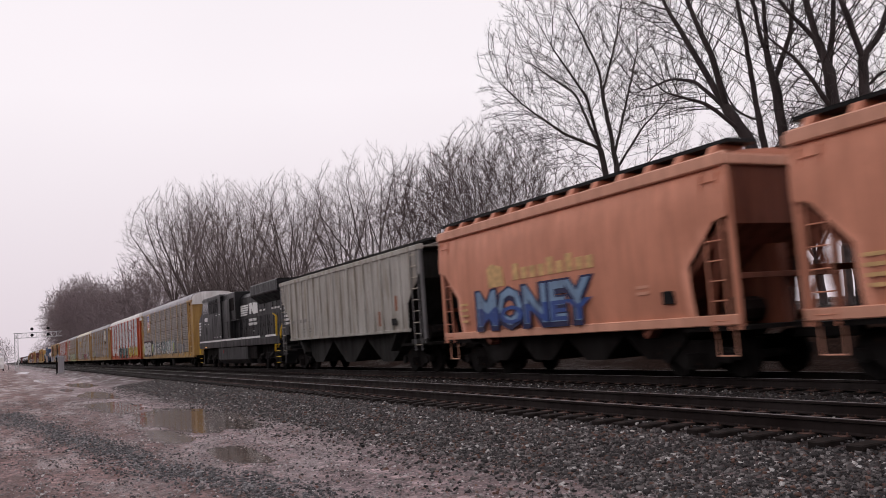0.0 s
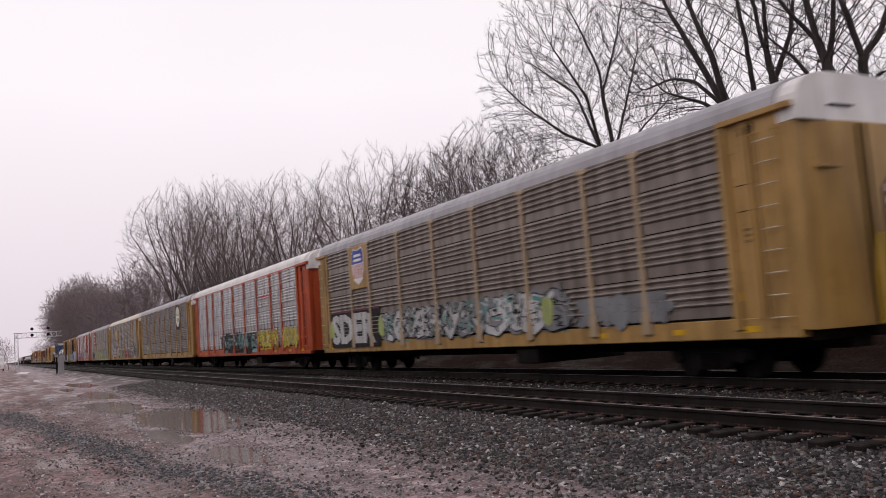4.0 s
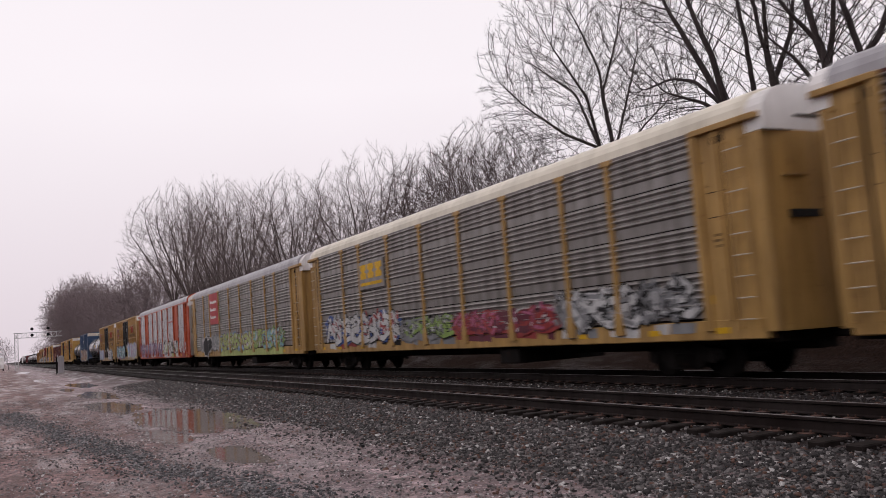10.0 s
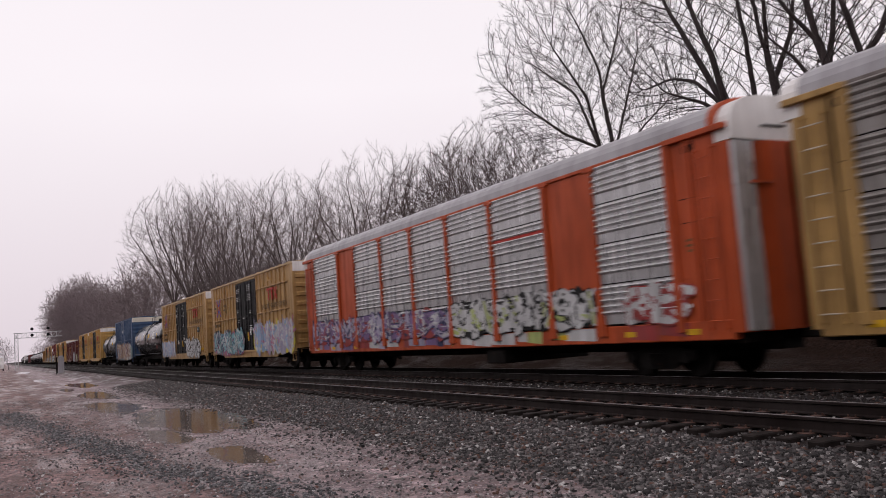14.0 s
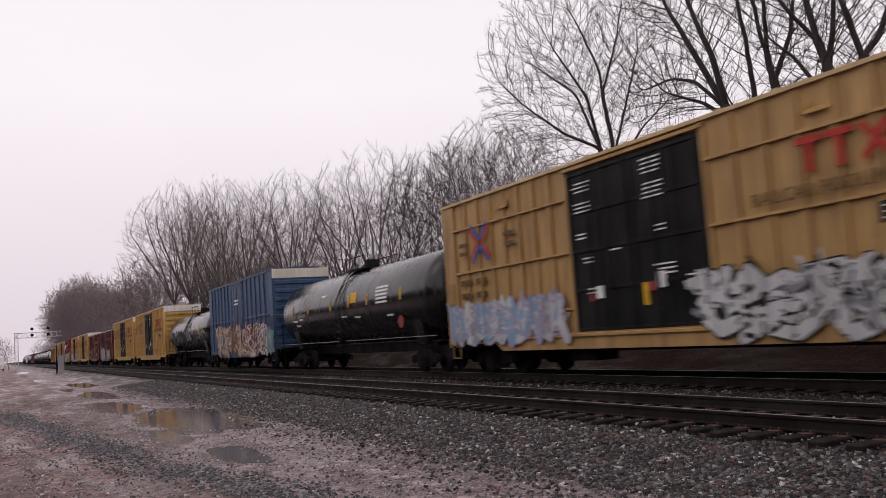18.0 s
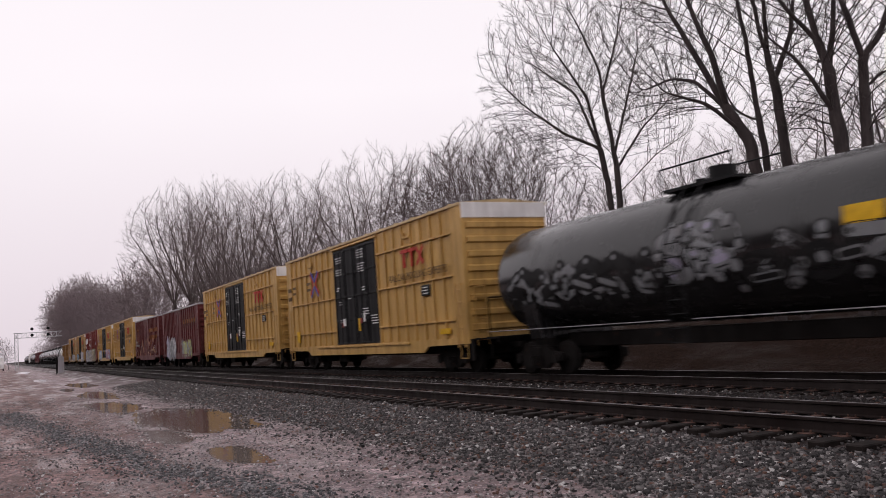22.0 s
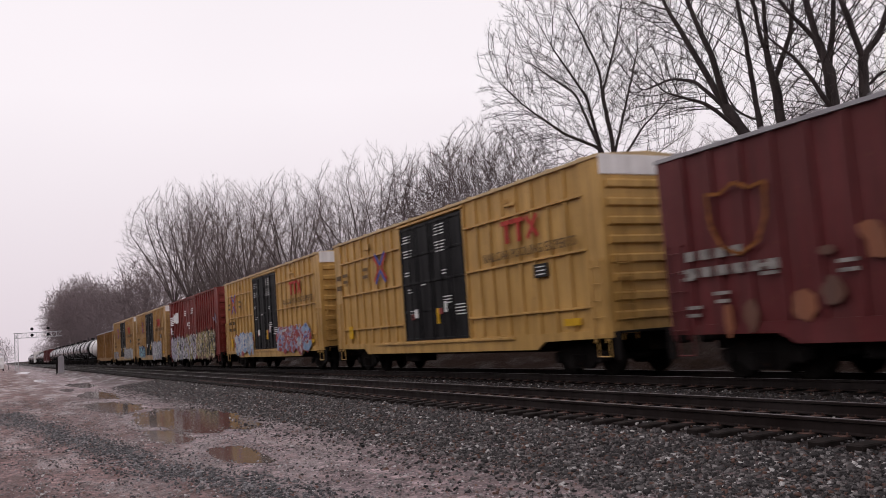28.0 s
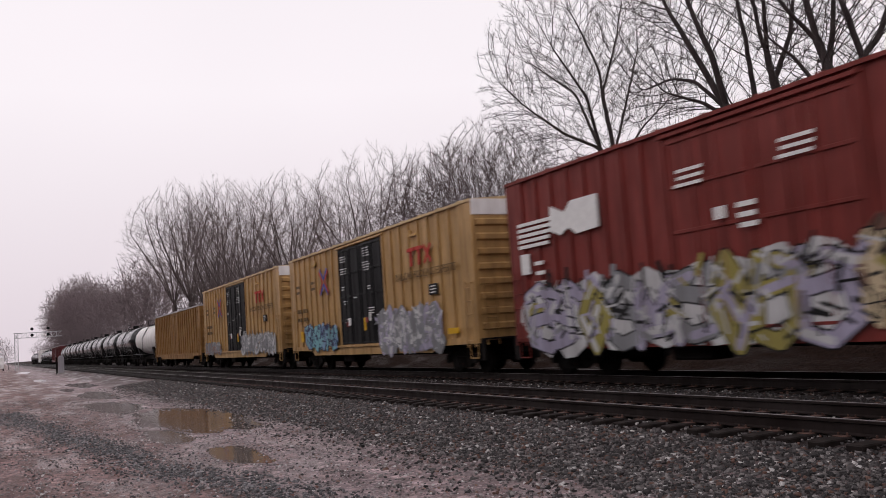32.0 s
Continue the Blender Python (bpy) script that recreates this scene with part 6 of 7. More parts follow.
rack_graffiti(c, PX, -9.6, -3.7, 0.86, 2.2, 4, ["green", "cyan"], ["lime", "white"], "maroon", 63, "green and turquoise sprayed letters", "green", 0.3)
part("sill_paint", Geo().box(-HW - 0.028, -HW - 0.018, -9.4, 4.6, 0.84, 1.21), SPRAY["lime"], c, "pale green paint along the sill")
for grow_, mt, nm in ((1.16, "white", "white rim of the sprayed figure"), (1.0, "black", "black body of the sprayed figure")):
    rim = (0.95, 1.0, 0.72, 1.12, 0.86, 0.74, 1.2, 0.95, 0.8, 1.15, 0.78, 0.9, 1.0, 0.84, 1.1, 0.9, 1.0, 1.05, 0.86, 0.95)
    for yy, zz, ry, rz in ((8.55, 1.50, 1.0, 0.66), (7.25, 1.66, 0.5, 0.42)):
        g = Geo().prism_x([(yy + ry * grow_ * r * math.cos(2 * math.pi * k / 20 + zz), zz + rz * grow_ * r * math.sin(2 * math.pi * k / 20 + zz)) for k, r in enumerate(rim)], GX - 0.082 - (0.006 if mt == "black" else 0.0) - (0.002 if ry < 0.9 else 0), GX - 0.07)
        part("graffiti", g, SPRAY[mt], c, nm)
c = RK[5]
part("placard", Geo().box(GX - 0.03, GX, -6.5, -4.0, 3.72, 3.90), M["red"], c, "long narrow red sign")
rack_graffiti(c, PX, -0.9, 12.4, 0.7, 2.15, 9, ["purple", "lav"], ["red", "white"], "navy", 71, "purple and white sprayed letters", "red", 0.35)
rack_graffiti(c, PX, -8.4, -1.0, 0.75, 2.15, 6, ["white"], ["lime", "white"], "black", 72, "white wild sprayed letters", "black", 0.45)
rack_graffiti(c, PX, -11.6, -9.7, 0.75, 2.1, 1, ["white"], ["white"], "red", 73, "white sprayed figure", None, 0.4)

for c, row in zip(RK, RACKS):
    for o in c.children:
        if o not in BARE[c]:
            o.location.y -= row[-1]

BOXES = [(231.8, 250.0), (251.9, 270.35), (323.8, 342.1), (343.9, 362.0), (398.9, 417.2), (419.2, 437.5), (459.9, 478.3), (480.2, 498.8)]
BX = -HW - 0.035
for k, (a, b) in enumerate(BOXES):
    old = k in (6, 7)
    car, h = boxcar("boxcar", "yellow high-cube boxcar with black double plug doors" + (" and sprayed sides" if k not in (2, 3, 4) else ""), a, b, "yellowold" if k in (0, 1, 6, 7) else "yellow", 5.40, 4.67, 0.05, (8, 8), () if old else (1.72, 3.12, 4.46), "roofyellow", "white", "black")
    tag = 12 * k
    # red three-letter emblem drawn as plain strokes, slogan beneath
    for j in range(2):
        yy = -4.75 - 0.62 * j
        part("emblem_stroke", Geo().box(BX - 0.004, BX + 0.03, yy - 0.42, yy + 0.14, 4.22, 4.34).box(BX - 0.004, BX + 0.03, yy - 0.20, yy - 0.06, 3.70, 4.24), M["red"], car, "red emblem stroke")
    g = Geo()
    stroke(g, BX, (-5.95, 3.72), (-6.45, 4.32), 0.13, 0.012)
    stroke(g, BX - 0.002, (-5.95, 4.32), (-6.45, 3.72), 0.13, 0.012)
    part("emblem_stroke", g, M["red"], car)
    lettering("RAILCAR POOLING EXPERTS", 0.26, M["darkletter"], car, BX, -3.5, 3.28, "dark slogan lettering", 1.0, 0.004)
    emblem_cross(car, BX, 6.85 if k in (0, 1, 5) else 4.86 if k == 2 else 4.2, 3.93, 0.86)
    bars(car, BX, 7.6, 8.2, 3.95, 2, M["darkletter"], 0.12, 0.26, tag + 1)
    for zz in (3.90, 3.48) if k in (2, 3, 4) else (2.80, 2.40):
        for yy in (8.90, 8.62) if k in (2, 3, 4) else (8.15, 7.78, 7.25, 6.90):
            part("number_bar", Geo().box(BX - 0.004, BX + 0.03, yy - 0.22, yy, zz - 0.09, zz + 0.09), M["darkletter"], car)
    bars(car, BX, 4.9 if k in (0, 1, 5) else 5.4, 5.6 if k in (0, 1, 5) else 6.0, 4.0, 2, M["darkletter"], 0.12, 0.28, tag + 2)
    part("vent_hatch", Geo().box(-HW - 0.05, -HW + 0.03, 5.2, 5.75, 4.72, 4.80, 0.01).box(-HW - 0.05, -HW + 0.03, 5.2, 5.3, 4.72, 4.95, 0.01), M["yellow"], car)
    part("vent_hatch", Geo().box(-HW - 0.05, -HW + 0.03, -5.4, -4.85, 4.72, 4.80, 0.01).box(-HW - 0.05, -HW + 0.03, -4.95, -4.85, 4.72, 4.95, 0.01), M["yellow"], car)
    if k not in (0, 5):
        part("data_plate", Geo().box(BX, BX + 0.04, -6.75, -6.1, 2.62, 2.98, 0.01), M["black"], car, "small framed data plate")
        bars(car, BX - 0.004, -6.65, -6.2, 2.9, 3, M["stripe"], 0.03, 0.1, tag + 3)
    part("placard", Geo().box(BX, BX + 0.03, -8.0, -7.3, 1.30, 1.48), M["hiyellow"], car, "small yellow placard")
    part("placard", Geo().box(BX, BX + 0.03, 7.4, 7.8, 1.35, 1.85), M["hiyellow"], car)
    # white stencils on the black doors
    DX = -HW - 0.022
    for yy, zz, rows in ((1.75, 4.75, 3), (1.75, 4.25, 3), (-0.75, 4.85, 4), (-0.75, 4.3, 4), (-0.9, 3.35, 2), (1.7, 2.9, 2), (-1.0, 2.5, 3), (1.6, 2.15, 2), (-1.9, 2.2, 4), (0.6, 3.0, 1), (1.9, 3.5, 2)):
        w = 0.75 if rows > 2 else 0.4
        bars(car, DX, yy - w / 2, yy + w / 2, zz, rows, M["stripe"], 0.036, 0.10, tag + int(zz * 10), "stencil")
    part("placard", Geo().box(DX - 0.01, DX + 0.02, -0.38, -0.22, 1.65, 2.15), M["hiyellow"], car)
    part("placard", Geo().box(DX - 0.01, DX + 0.02, 1.2, 1.45, 1.9, 2.2), M["stripe"], car)
    part("placard", Geo().box(DX - 0.01, DX + 0.02, 1.5, 1.72, 1.85, 2.05), SPRAY["red"], car)
    part("placard", Geo().box(DX - 0.01, DX + 0.02, -0.95, -0.7, 2.0, 2.35), M["stripe"], car)
    part("placard", Geo().box(DX - 0.01, DX + 0.02, -0.62, -0.4, 1.95, 2.15), SPRAY["red"], car)
    GB = BX - 0.03
    if k == 0:
        graffiti(car, GB, -9.0, -1.9, 1.0, 2.45, 6, ["sky", "white", "lav"], ["white", "sky", "pink"], "lav", 81, "big pale blue sprayed letters", "yellow", 0.3)
        graffiti(car, GB, 0.8, 8.3, 1.0, 2.3, 7, ["teal", "white", "cyan"], ["cyan", "navy", "white"], "navy", 82, "teal and white sprayed letters on pink", "pink", 0.35)
    elif k == 1:
        graffiti(car, GB, -7.0, -2.0, 0.85, 2.15, 4, ["white"], ["grey", "white"], "black", 83, "white and grey sprayed letters", None, 0.3)
        graffiti(car, GB, 2.9, 8.9, 1.0, 2.1, 7, ["sky", "white"], ["lav", "sky"], "lav", 84, "pale blue and lavender sprayed letters", None, 0.4)
    elif k == 5:
        graffiti(car, GB, -7.4, -2.4, 0.95, 2.1, 4, ["blue", "sky", "red"], ["white", "red"], "lav", 85, "red, blue and white sprayed bubble letters", "red", 0.35)
        graffiti(car, GB, 2.7, 6.6, 0.95, 2.05, 4, ["blue", "sky"], ["white"], "white", 86, "small blue and red sprayed piece", "red", 0.35)
    elif k == 6:
        graffiti(car, GB, -6.8, -1.9, 0.85, 2.25, 5, ["lav", "grey"], ["white"], "grey", 87, "pale lavender sprayed letters", "lav", 0.3)
        graffiti(car, GB, 2.8, 6.9, 1.0, 2.05, 4, ["cyan", "sky"], ["cyan"], "navy", 88, "turquoise sprayed letters", None, 0.35)
    elif k == 7:
        graffiti(car, GB, -8.3, -1.4, 0.95, 1.95, 7, ["grey", "white"], ["grey"], "grey", 89, "pale grey sprayed letters", None, 0.35)
        graffiti(car, GB, 4.2, 8.6, 1.0, 1.7, 4, ["grey"], ["rust"], "grey", 90, "faded sprayed tag", None, 0.35)
car, h = boxcar("boxcar", "dark blue boxcar with sprayed lower sides", 290.1, 305.35, "blue", 5.36, 2.7, 0.1, (6, 6), (2.98,), "blue", "cream")
graffiti(car, BX - 0.03, -6.3, -1.3, 0.9, 2.45, 7, ["peach", "cream", "white"], ["brown", "maroon", "rust"], "maroon", 91, "peach and brown sprayed letters", None, 0.5)
graffiti(car, BX - 0.03, -0.9, 5.4, 0.9, 2.55, 8, ["peach", "cream", "brown"], ["rust", "sky", "maroon"], "brown", 92, "peach, brown and pale blue sprayed letters", None, 0.5)
graffiti(car, BX - 0.03, -7.6, -6.5, 0.95, 2.2, 1, ["teal"], ["cyan"], "grey", 93, "pale teal sprayed block", None, 0.3)
for yy in (-5.9, -2.2, 3.6):
    part("placard", Geo().box(BX - 0.02, BX, yy - 0.35, yy + 0.35, 0.98, 1.12), M["hiyellow"], car)
bars(car, BX - 0.01, -0.6, 0.7, 4.12, 2, M["stripe"], 0.10, 0.2, 5)
car, h = boxcar("boxcar", "weathered maroon boxcar with sprayed panels", 364.1, 379.5, "maroon", 4.76, 2.75, 0.2, (7, 8), (), "galv", None)
graffiti(car, BX, 1.4, 5.6, 0.8, 2.3, 4, ["grey", "lav"], ["white"], "grey", 94, "pale grey-blue sprayed letters", None, 0.4)
graffiti(car, BX, -4.9, -1.4, 0.9, 2.05, 3, ["olive", "grey"], ["lime"], "grey", 95, "olive sprayed letters", None, 0.4)
for k in range(6):
    part("letter_block", Geo().box(BX - 0.004, BX + 0.03, -6.7 + 0.85 * k, -6.35 + 0.85 * k, 3.42 + 0.0, 3.72), M["oldyellow"], car)
car, h = boxcar("boxcar", "maroon boxcar with faded yellow lettering and shield", 381.6, 396.9, "maroon", 4.78, 2.95, -0.1, (7, 7), (), "galv", None)
for k in range(7):
    part("letter_block", Geo().box(BX - 0.004, BX + 0.03, -6.9 + 0.76 * k, -6.55 + 0.76 * k, 3.32, 3.66), M["oldyellow"], car)
for k in range(6):
    part("letter_block", Geo().box(BX - 0.004, BX + 0.03, -6.4 + 0.76 * k, -6.05 + 0.76 * k, 2.66, 3.0), M["oldyellow"], car)
out = [(4.75, 3.75), (5.1, 3.68), (5.5, 3.85), (5.9, 3.68), (6.25, 3.75), (6.2, 3.1), (5.95, 2.65), (5.5, 2.45), (5.05, 2.65), (4.8, 3.1)]
g = Geo()
for p, q in zip(out, out[1:] + out[:1]):
    stroke(g, BX, p, q, 0.07, 0.02)
part("shield_outline", g, M["oldyellow"], car, "faded yellow shield outline")
for yy, zz in ((7.0, 2.25), (6.1, 1.75), (4.9, 2.2), (3.2, 2.1), (6.9, 1.5), (-5.0, 2.0), (-6.2, 1.6)):
    bars(car, BX, yy - 0.25, yy + 0.25, zz, 2, M["greymark"], 0.07, 0.16, int(yy * 7 + 90))
for yy, zz in ((2.6, 2.3), (2.2, 2.0), (-2.2, 2.2), (-3.0, 2.4)):
    part("patch", Geo().prism_x([(yy - 0.2, zz - 0.25), (yy + 0.18, zz - 0.2), (yy + 0.22, zz + 0.2), (yy - 0.15, zz + 0.25)], BX, BX + 0.03), SPRAY["rust"], car, "rusty orange paint patch")
rngm = random.Random(12)
for _ in range(26):
    yy, zz = rngm.uniform(-7.2, 7.2), 1.2 + 1.5 * rngm.random() ** 2
    g = Geo()
    blob(g, BX + 0.028, yy, zz, rngm.uniform(0.06, 0.3), rngm.uniform(0.08, 0.35), rngm, 0.03)
    part("rust_patch", g, SPRAY[rngm.choice(("rust", "brown", "peach"))], car, "rusty scab in the paint")
for zz, n in ((2.55, 4), (2.2, 6)):
    for k in range(n):
        part("number_bar", Geo().box(BX - 0.004, BX + 0.03, 7.0 - 0.42 * k - 0.26, 7.0 - 0.42 * k, zz - 0.10, zz + 0.10), M["greymark"], car)
car, h = boxcar("boxcar", "red-brown boxcar with white emblem and sprayed lower side", 439.6, 457.8, "redbrown", 5.42, 4.7, 0.3, (9, 8), (), "redbrown", None)
for i in range(5):
    part("emblem_stripe", Geo().box(BX - 0.01, BX + 0.03, 6.9 + 0.06 * i, 8.55, 4.05 - 0.15 * i, 4.14 - 0.15 * i), M["stripe"], car)
part("emblem", Geo().prism_x([(5.0, 4.40), (6.05, 4.40), (6.35, 4.15), (6.95, 4.40), (7.0, 3.75), (6.55, 3.6), (6.2, 3.75), (5.9, 3.55), (5.0, 3.60)], BX - 0.01, BX + 0.03), M["stripe"], car, "white emblem block")
part("emblem_bar", Geo().box(BX - 0.01, BX + 0.03, 8.1, 8.5, 2.75, 3.3), M["stripe"], car)
bars(car, BX, 7.4, 7.9, 3.0, 6, M["stripe"], 0.1, 0.26, 9)
for yy, zz in ((1.9, 4.35), (-0.8, 4.40)):
    bars(car, BX - 0.03, yy - 0.45, yy + 0.45, zz, 3, M["stripe"], 0.07, 0.15, 3)
part("placard", Geo().box(BX - 0.03, BX, 1.0, 1.3, 3.2, 3.45), M["stripe"], car)
bars(car, BX - 0.03, 0.2, 0.7, 3.4, 3, M["stripe"], 0.1, 0.2, 4)
graffiti(car, BX - 0.02, -1.7, 8.2, 0.75, 2.35, 6, ["grey", "lav", "olive"], ["white", "lav"], "black", 96, "silver, olive and lavender sprayed letters", "white", 0.25)
graffiti(car, BX - 0.02, -8.0, -1.9, 0.85, 2.5, 7, ["olive", "cream"], ["black", "brown"], "black", 97, "olive, cream and black sprayed letters", "brown", 0.3)
for yy, zz in ((-7.9, 3.45), (-8.45, 3.40)):
    g = Geo()
    rs_ = random.Random(int(-yy * 10))
    fat_line(g, BX - 0.01, [(yy + rs_.uniform(-0.25, 0.25), zz + rs_.uniform(-0.35, 0.35)) for _ in range(6)], 0.07, 0.006)
    part("paint_scrawl", g, SPRAY["lav"], car, "pale sprayed scrawl")
car, h = boxcar("low_boxcar", "old yellow low boxcar with rust streaks", 500.2, 520.5, "rustyellow", 4.62, 3.0, 0.0, (9, 9), (), "galv", None)

car, h = tank_car("tank_car", "glossy black tank car with yellow markings", 271.1, 289.3, zc=2.72, r=1.58)
TR, TZ = 1.588, 2.72


def on_tank(car, y0, y1, a0, a1, mat, name, label="", r=TR, zc=TZ):
    """A patch lying on the tank's shell between two angles below and above its side."""
    g = Geo()
    n = 6
    vs = []
    for k in range(n + 1):
        a = a0 + (a1 - a0) * k / n
        vs += [(-r * math.cos(a), y0, zc + r * math.sin(a)), (-r * math.cos(a), y1, zc + r * math.sin(a))]
    g.add(vs, [(2 * k, 2 * k + 1, 2 * k + 3, 2 * k + 2) for k in range(n)])
    return part(name, g, mat, car, label)


for yy in (-6.2, -3.0, 1.2, 4.2, 6.6, -1.0):
    on_tank(car, yy - 0.06, yy + 0.06, -0.05, 0.26, M["hiyellow"], "reflective_stripe", "upright yellow reflective stripe")
on_tank(car, -1.9, -1.2, 0.05, 0.32, M["hiyellow"], "placard", "yellow placard on the tank")
for j in range(5):
    on_tank(car, -5.0, -3.9, 0.30 - 0.09 * j, 0.35 - 0.09 * j, M["stripe"], "stencil")
for yy, a in ((6.3, -0.25), (5.4, -0.22), (-0.3, -0.3), (-1.8, -0.35), (-5.0, -0.4), (2.2, 0.35), (6.0, -0.4)):
    on_tank(car, yy - 0.3, yy + 0.3, a, a + 0.05, M["stripe"], "stencil")
for k in range(9):
    if k != 4:
        on_tank(car, 4.7 + 0.30 * k, 4.92 + 0.30 * k, -0.14, -0.03, M["greymark"], "number_bar", "worn pale number bar")
part("warning_disc", Geo().tube((-1.5, -6.0, 1.85), (-1.53, -6.0, 1.85), 0.22, seg=16), SPRAY["red"], car, "small red round sign")
car, h = tank_car("tank_car", "black tank car with sprayed sides", 306.3, 322.9, zc=2.70, r=1.50)
before = set(car.children)
graffiti(car, 0.0, -6.6, -1.6, 1.75, 2.75, 3, ["grey"], ["black"], "black", 301, "faded silver sprayed letters", None, 0.5, False)
graffiti(car, 0.0, 0.6, 6.8, 1.75, 2.85, 4, ["black"], ["grey"], "black", 302, "faded silver sprayed letters", None, 0.5, False)
graffiti(car, 0.0, -1.5, 0.4, 2.1, 3.3, 2, ["grey"], ["grey", "lav"], "black", 303, "pale sprayed swirl on the tank", "grey", 0.5, False)
for top in [o for o in car.children if o not in before]:
    for ob in [top] + list(top.children):
        for vert in ob.data.vertices:
            r = 1.506 - vert.co.x
            ang = (vert.co.z - 2.70) / 1.5
            vert.co = (-r * math.cos(ang), vert.co.y, 2.70 + r * math.sin(ang))
on_tank(car, -4.9, -4.1, 0.0, 0.22, M["hiyellow"], "placard", "yellow placard on the tank", 1.512, 2.70)
for yy, zz in ((0.35, 3.05), (-0.25, 3.0)):
    part("graffiti", Geo().tube((yy, -7.95, zz), (yy, -8.02, zz), 0.32, seg=14), SPRAY["red"], car, "red sprayed blob on the tank end")
tank_car("tank_car", "white tank car with clean domed end", 522.0, 536.0, "white", 1.45, 2.72)
y = 537.6
for i in range(8):
    tank_car("tank_car", "black tank car with wet shine", y, y + 14.6, r=1.55)
    y += 16.1
for i in range(2):
    boxcar("boxcar", "dark red boxcar with pale grey roof", y, y + 18, "maroon", 4.75, 3.0, 0, (6, 6), (), "galv", None)
    y += 20
for i in range(5):
    tank_car("tank_car", "black tank car with wet shine", y, y + 14.6, r=1.55)
    y += 16.1
boxcar("boxcar", "white boxcar among the tank cars", y, y + 18, "white", 5.2, 3.0, 0, (6, 6), (), "white", None)
y += 20
for i in range(6):
    tank_car("tank_car", "black tank car with wet shine", y, y + 14.6, r=1.55)
    y += 16.1
# ---- bare trees ----
def limb_path(pts, step, rng, wob):
    """A bent line through a few knots, cut into short steps."""
    out = []
    for a, b in zip(pts, pts[1:]):
        a, b = Vector(a), Vector(b)
        n = max(1, int((b - a).length / step))
        out += [a.lerp(b, i / n) + Vector((rng.gauss(0, wob), rng.gauss(0, wob), 0)) for i in range(n)]
    return out + [Vector(pts[-1])]


def colonize(seed, limbs, clouds, count, reach, kill, step, up=0.15, stray=0.22, heart=(0, 0, 4), fling=0.75, rounds=70):
    """Branches that grow from the limbs towards points of light strewn in the clouds. Gives the nodes and their parents."""
    rng, nr = random.Random(seed), np.random.default_rng(seed)
    pos, par = [], []
    for pts in limbs:
        path = limb_path(pts, step, rng, step * 0.10)
        if pos:
            d = np.linalg.norm(np.array(pos) - np.array(path[0]), axis=1)
            last = int(d.argmin()) if d.min() < 1.2 else -1
        else:
            last = -1
        for q in path:
            pos.append(tuple(q))
            par.append(last)
            last = len(pos) - 1
    goal = []
    vol = [c[3] * c[4] * c[5] for c in clouds]
    for c, v in zip(clouds, vol):
        n = int(count * v / sum(vol))
        q = nr.normal(size=(n, 3))
        q *= (nr.random((n, 1)) ** 0.40) / np.linalg.norm(q, axis=1, keepdims=True)
        goal.append(q * np.array(c[3:6]) + np.array(c[:3]))
    goal = np.concatenate(goal)
    P = np.array(pos)
    dist = np.full(len(goal), 1e9)
    near = np.zeros(len(goal), int)
    fresh = np.arange(len(P))
    kids = np.zeros(len(P), int)
    for _ in range(rounds):
        for s in range(0, len(fresh), 400):
            part_ = fresh[s:s + 400]
            d = np.linalg.norm(goal[:, None] - P[part_][None], axis=2)
            j = d.argmin(1)
            better = d[np.arange(len(goal)), j] < dist
            dist[better], near[better] = d[np.arange(len(goal)), j][better], part_[j[better]]
        keep = dist > kill
        goal, dist, near = goal[keep], dist[keep], near[keep]
        act = dist < reach
        if not act.any():
            break
        way = (goal[act] - P[near[act]]) / dist[act][:, None]
        tips, inv = np.unique(near[act], return_inverse=True)
        sums = np.zeros((len(tips), 3))
        np.add.at(sums, inv, way)
        ok = kids[tips] < 3
        tips, sums = tips[ok], sums[ok]
        if not len(tips):
            break
        sums /= np.linalg.norm(sums, axis=1, keepdims=True) + 1e-6
        grand = np.array([par[i] for i in tips])
        on = np.where((grand >= 0)[:, None], P[tips] - P[np.maximum(grand, 0)], 0)
        on /= np.linalg.norm(on, axis=1, keepdims=True) + 1e-6
        out = P[tips] - np.array(heart)
        out /= np.linalg.norm(out, axis=1, keepdims=True) + 1e-6
        sums = sums + fling * out + 0.55 * on * (kids[tips] == 0)[:, None] + nr.normal(0, stray, sums.shape) + np.array([0, 0, up])
        sums /= np.linalg.norm(sums, axis=1, keepdims=True)
        ok = (sums * out).sum(1) > 0.40      # shoots never turn back towards the heart
        kids[tips] += 1
        tips, sums = tips[ok], sums[ok]
        if not len(tips):
            continue
        fresh = np.arange(len(P), len(P) + len(tips))
        P = np.concatenate([P, P[tips] + sums * step])
        par += tips.tolist()
        kids = np.concatenate([kids, np.zeros(len(tips), int)])
    return P, par


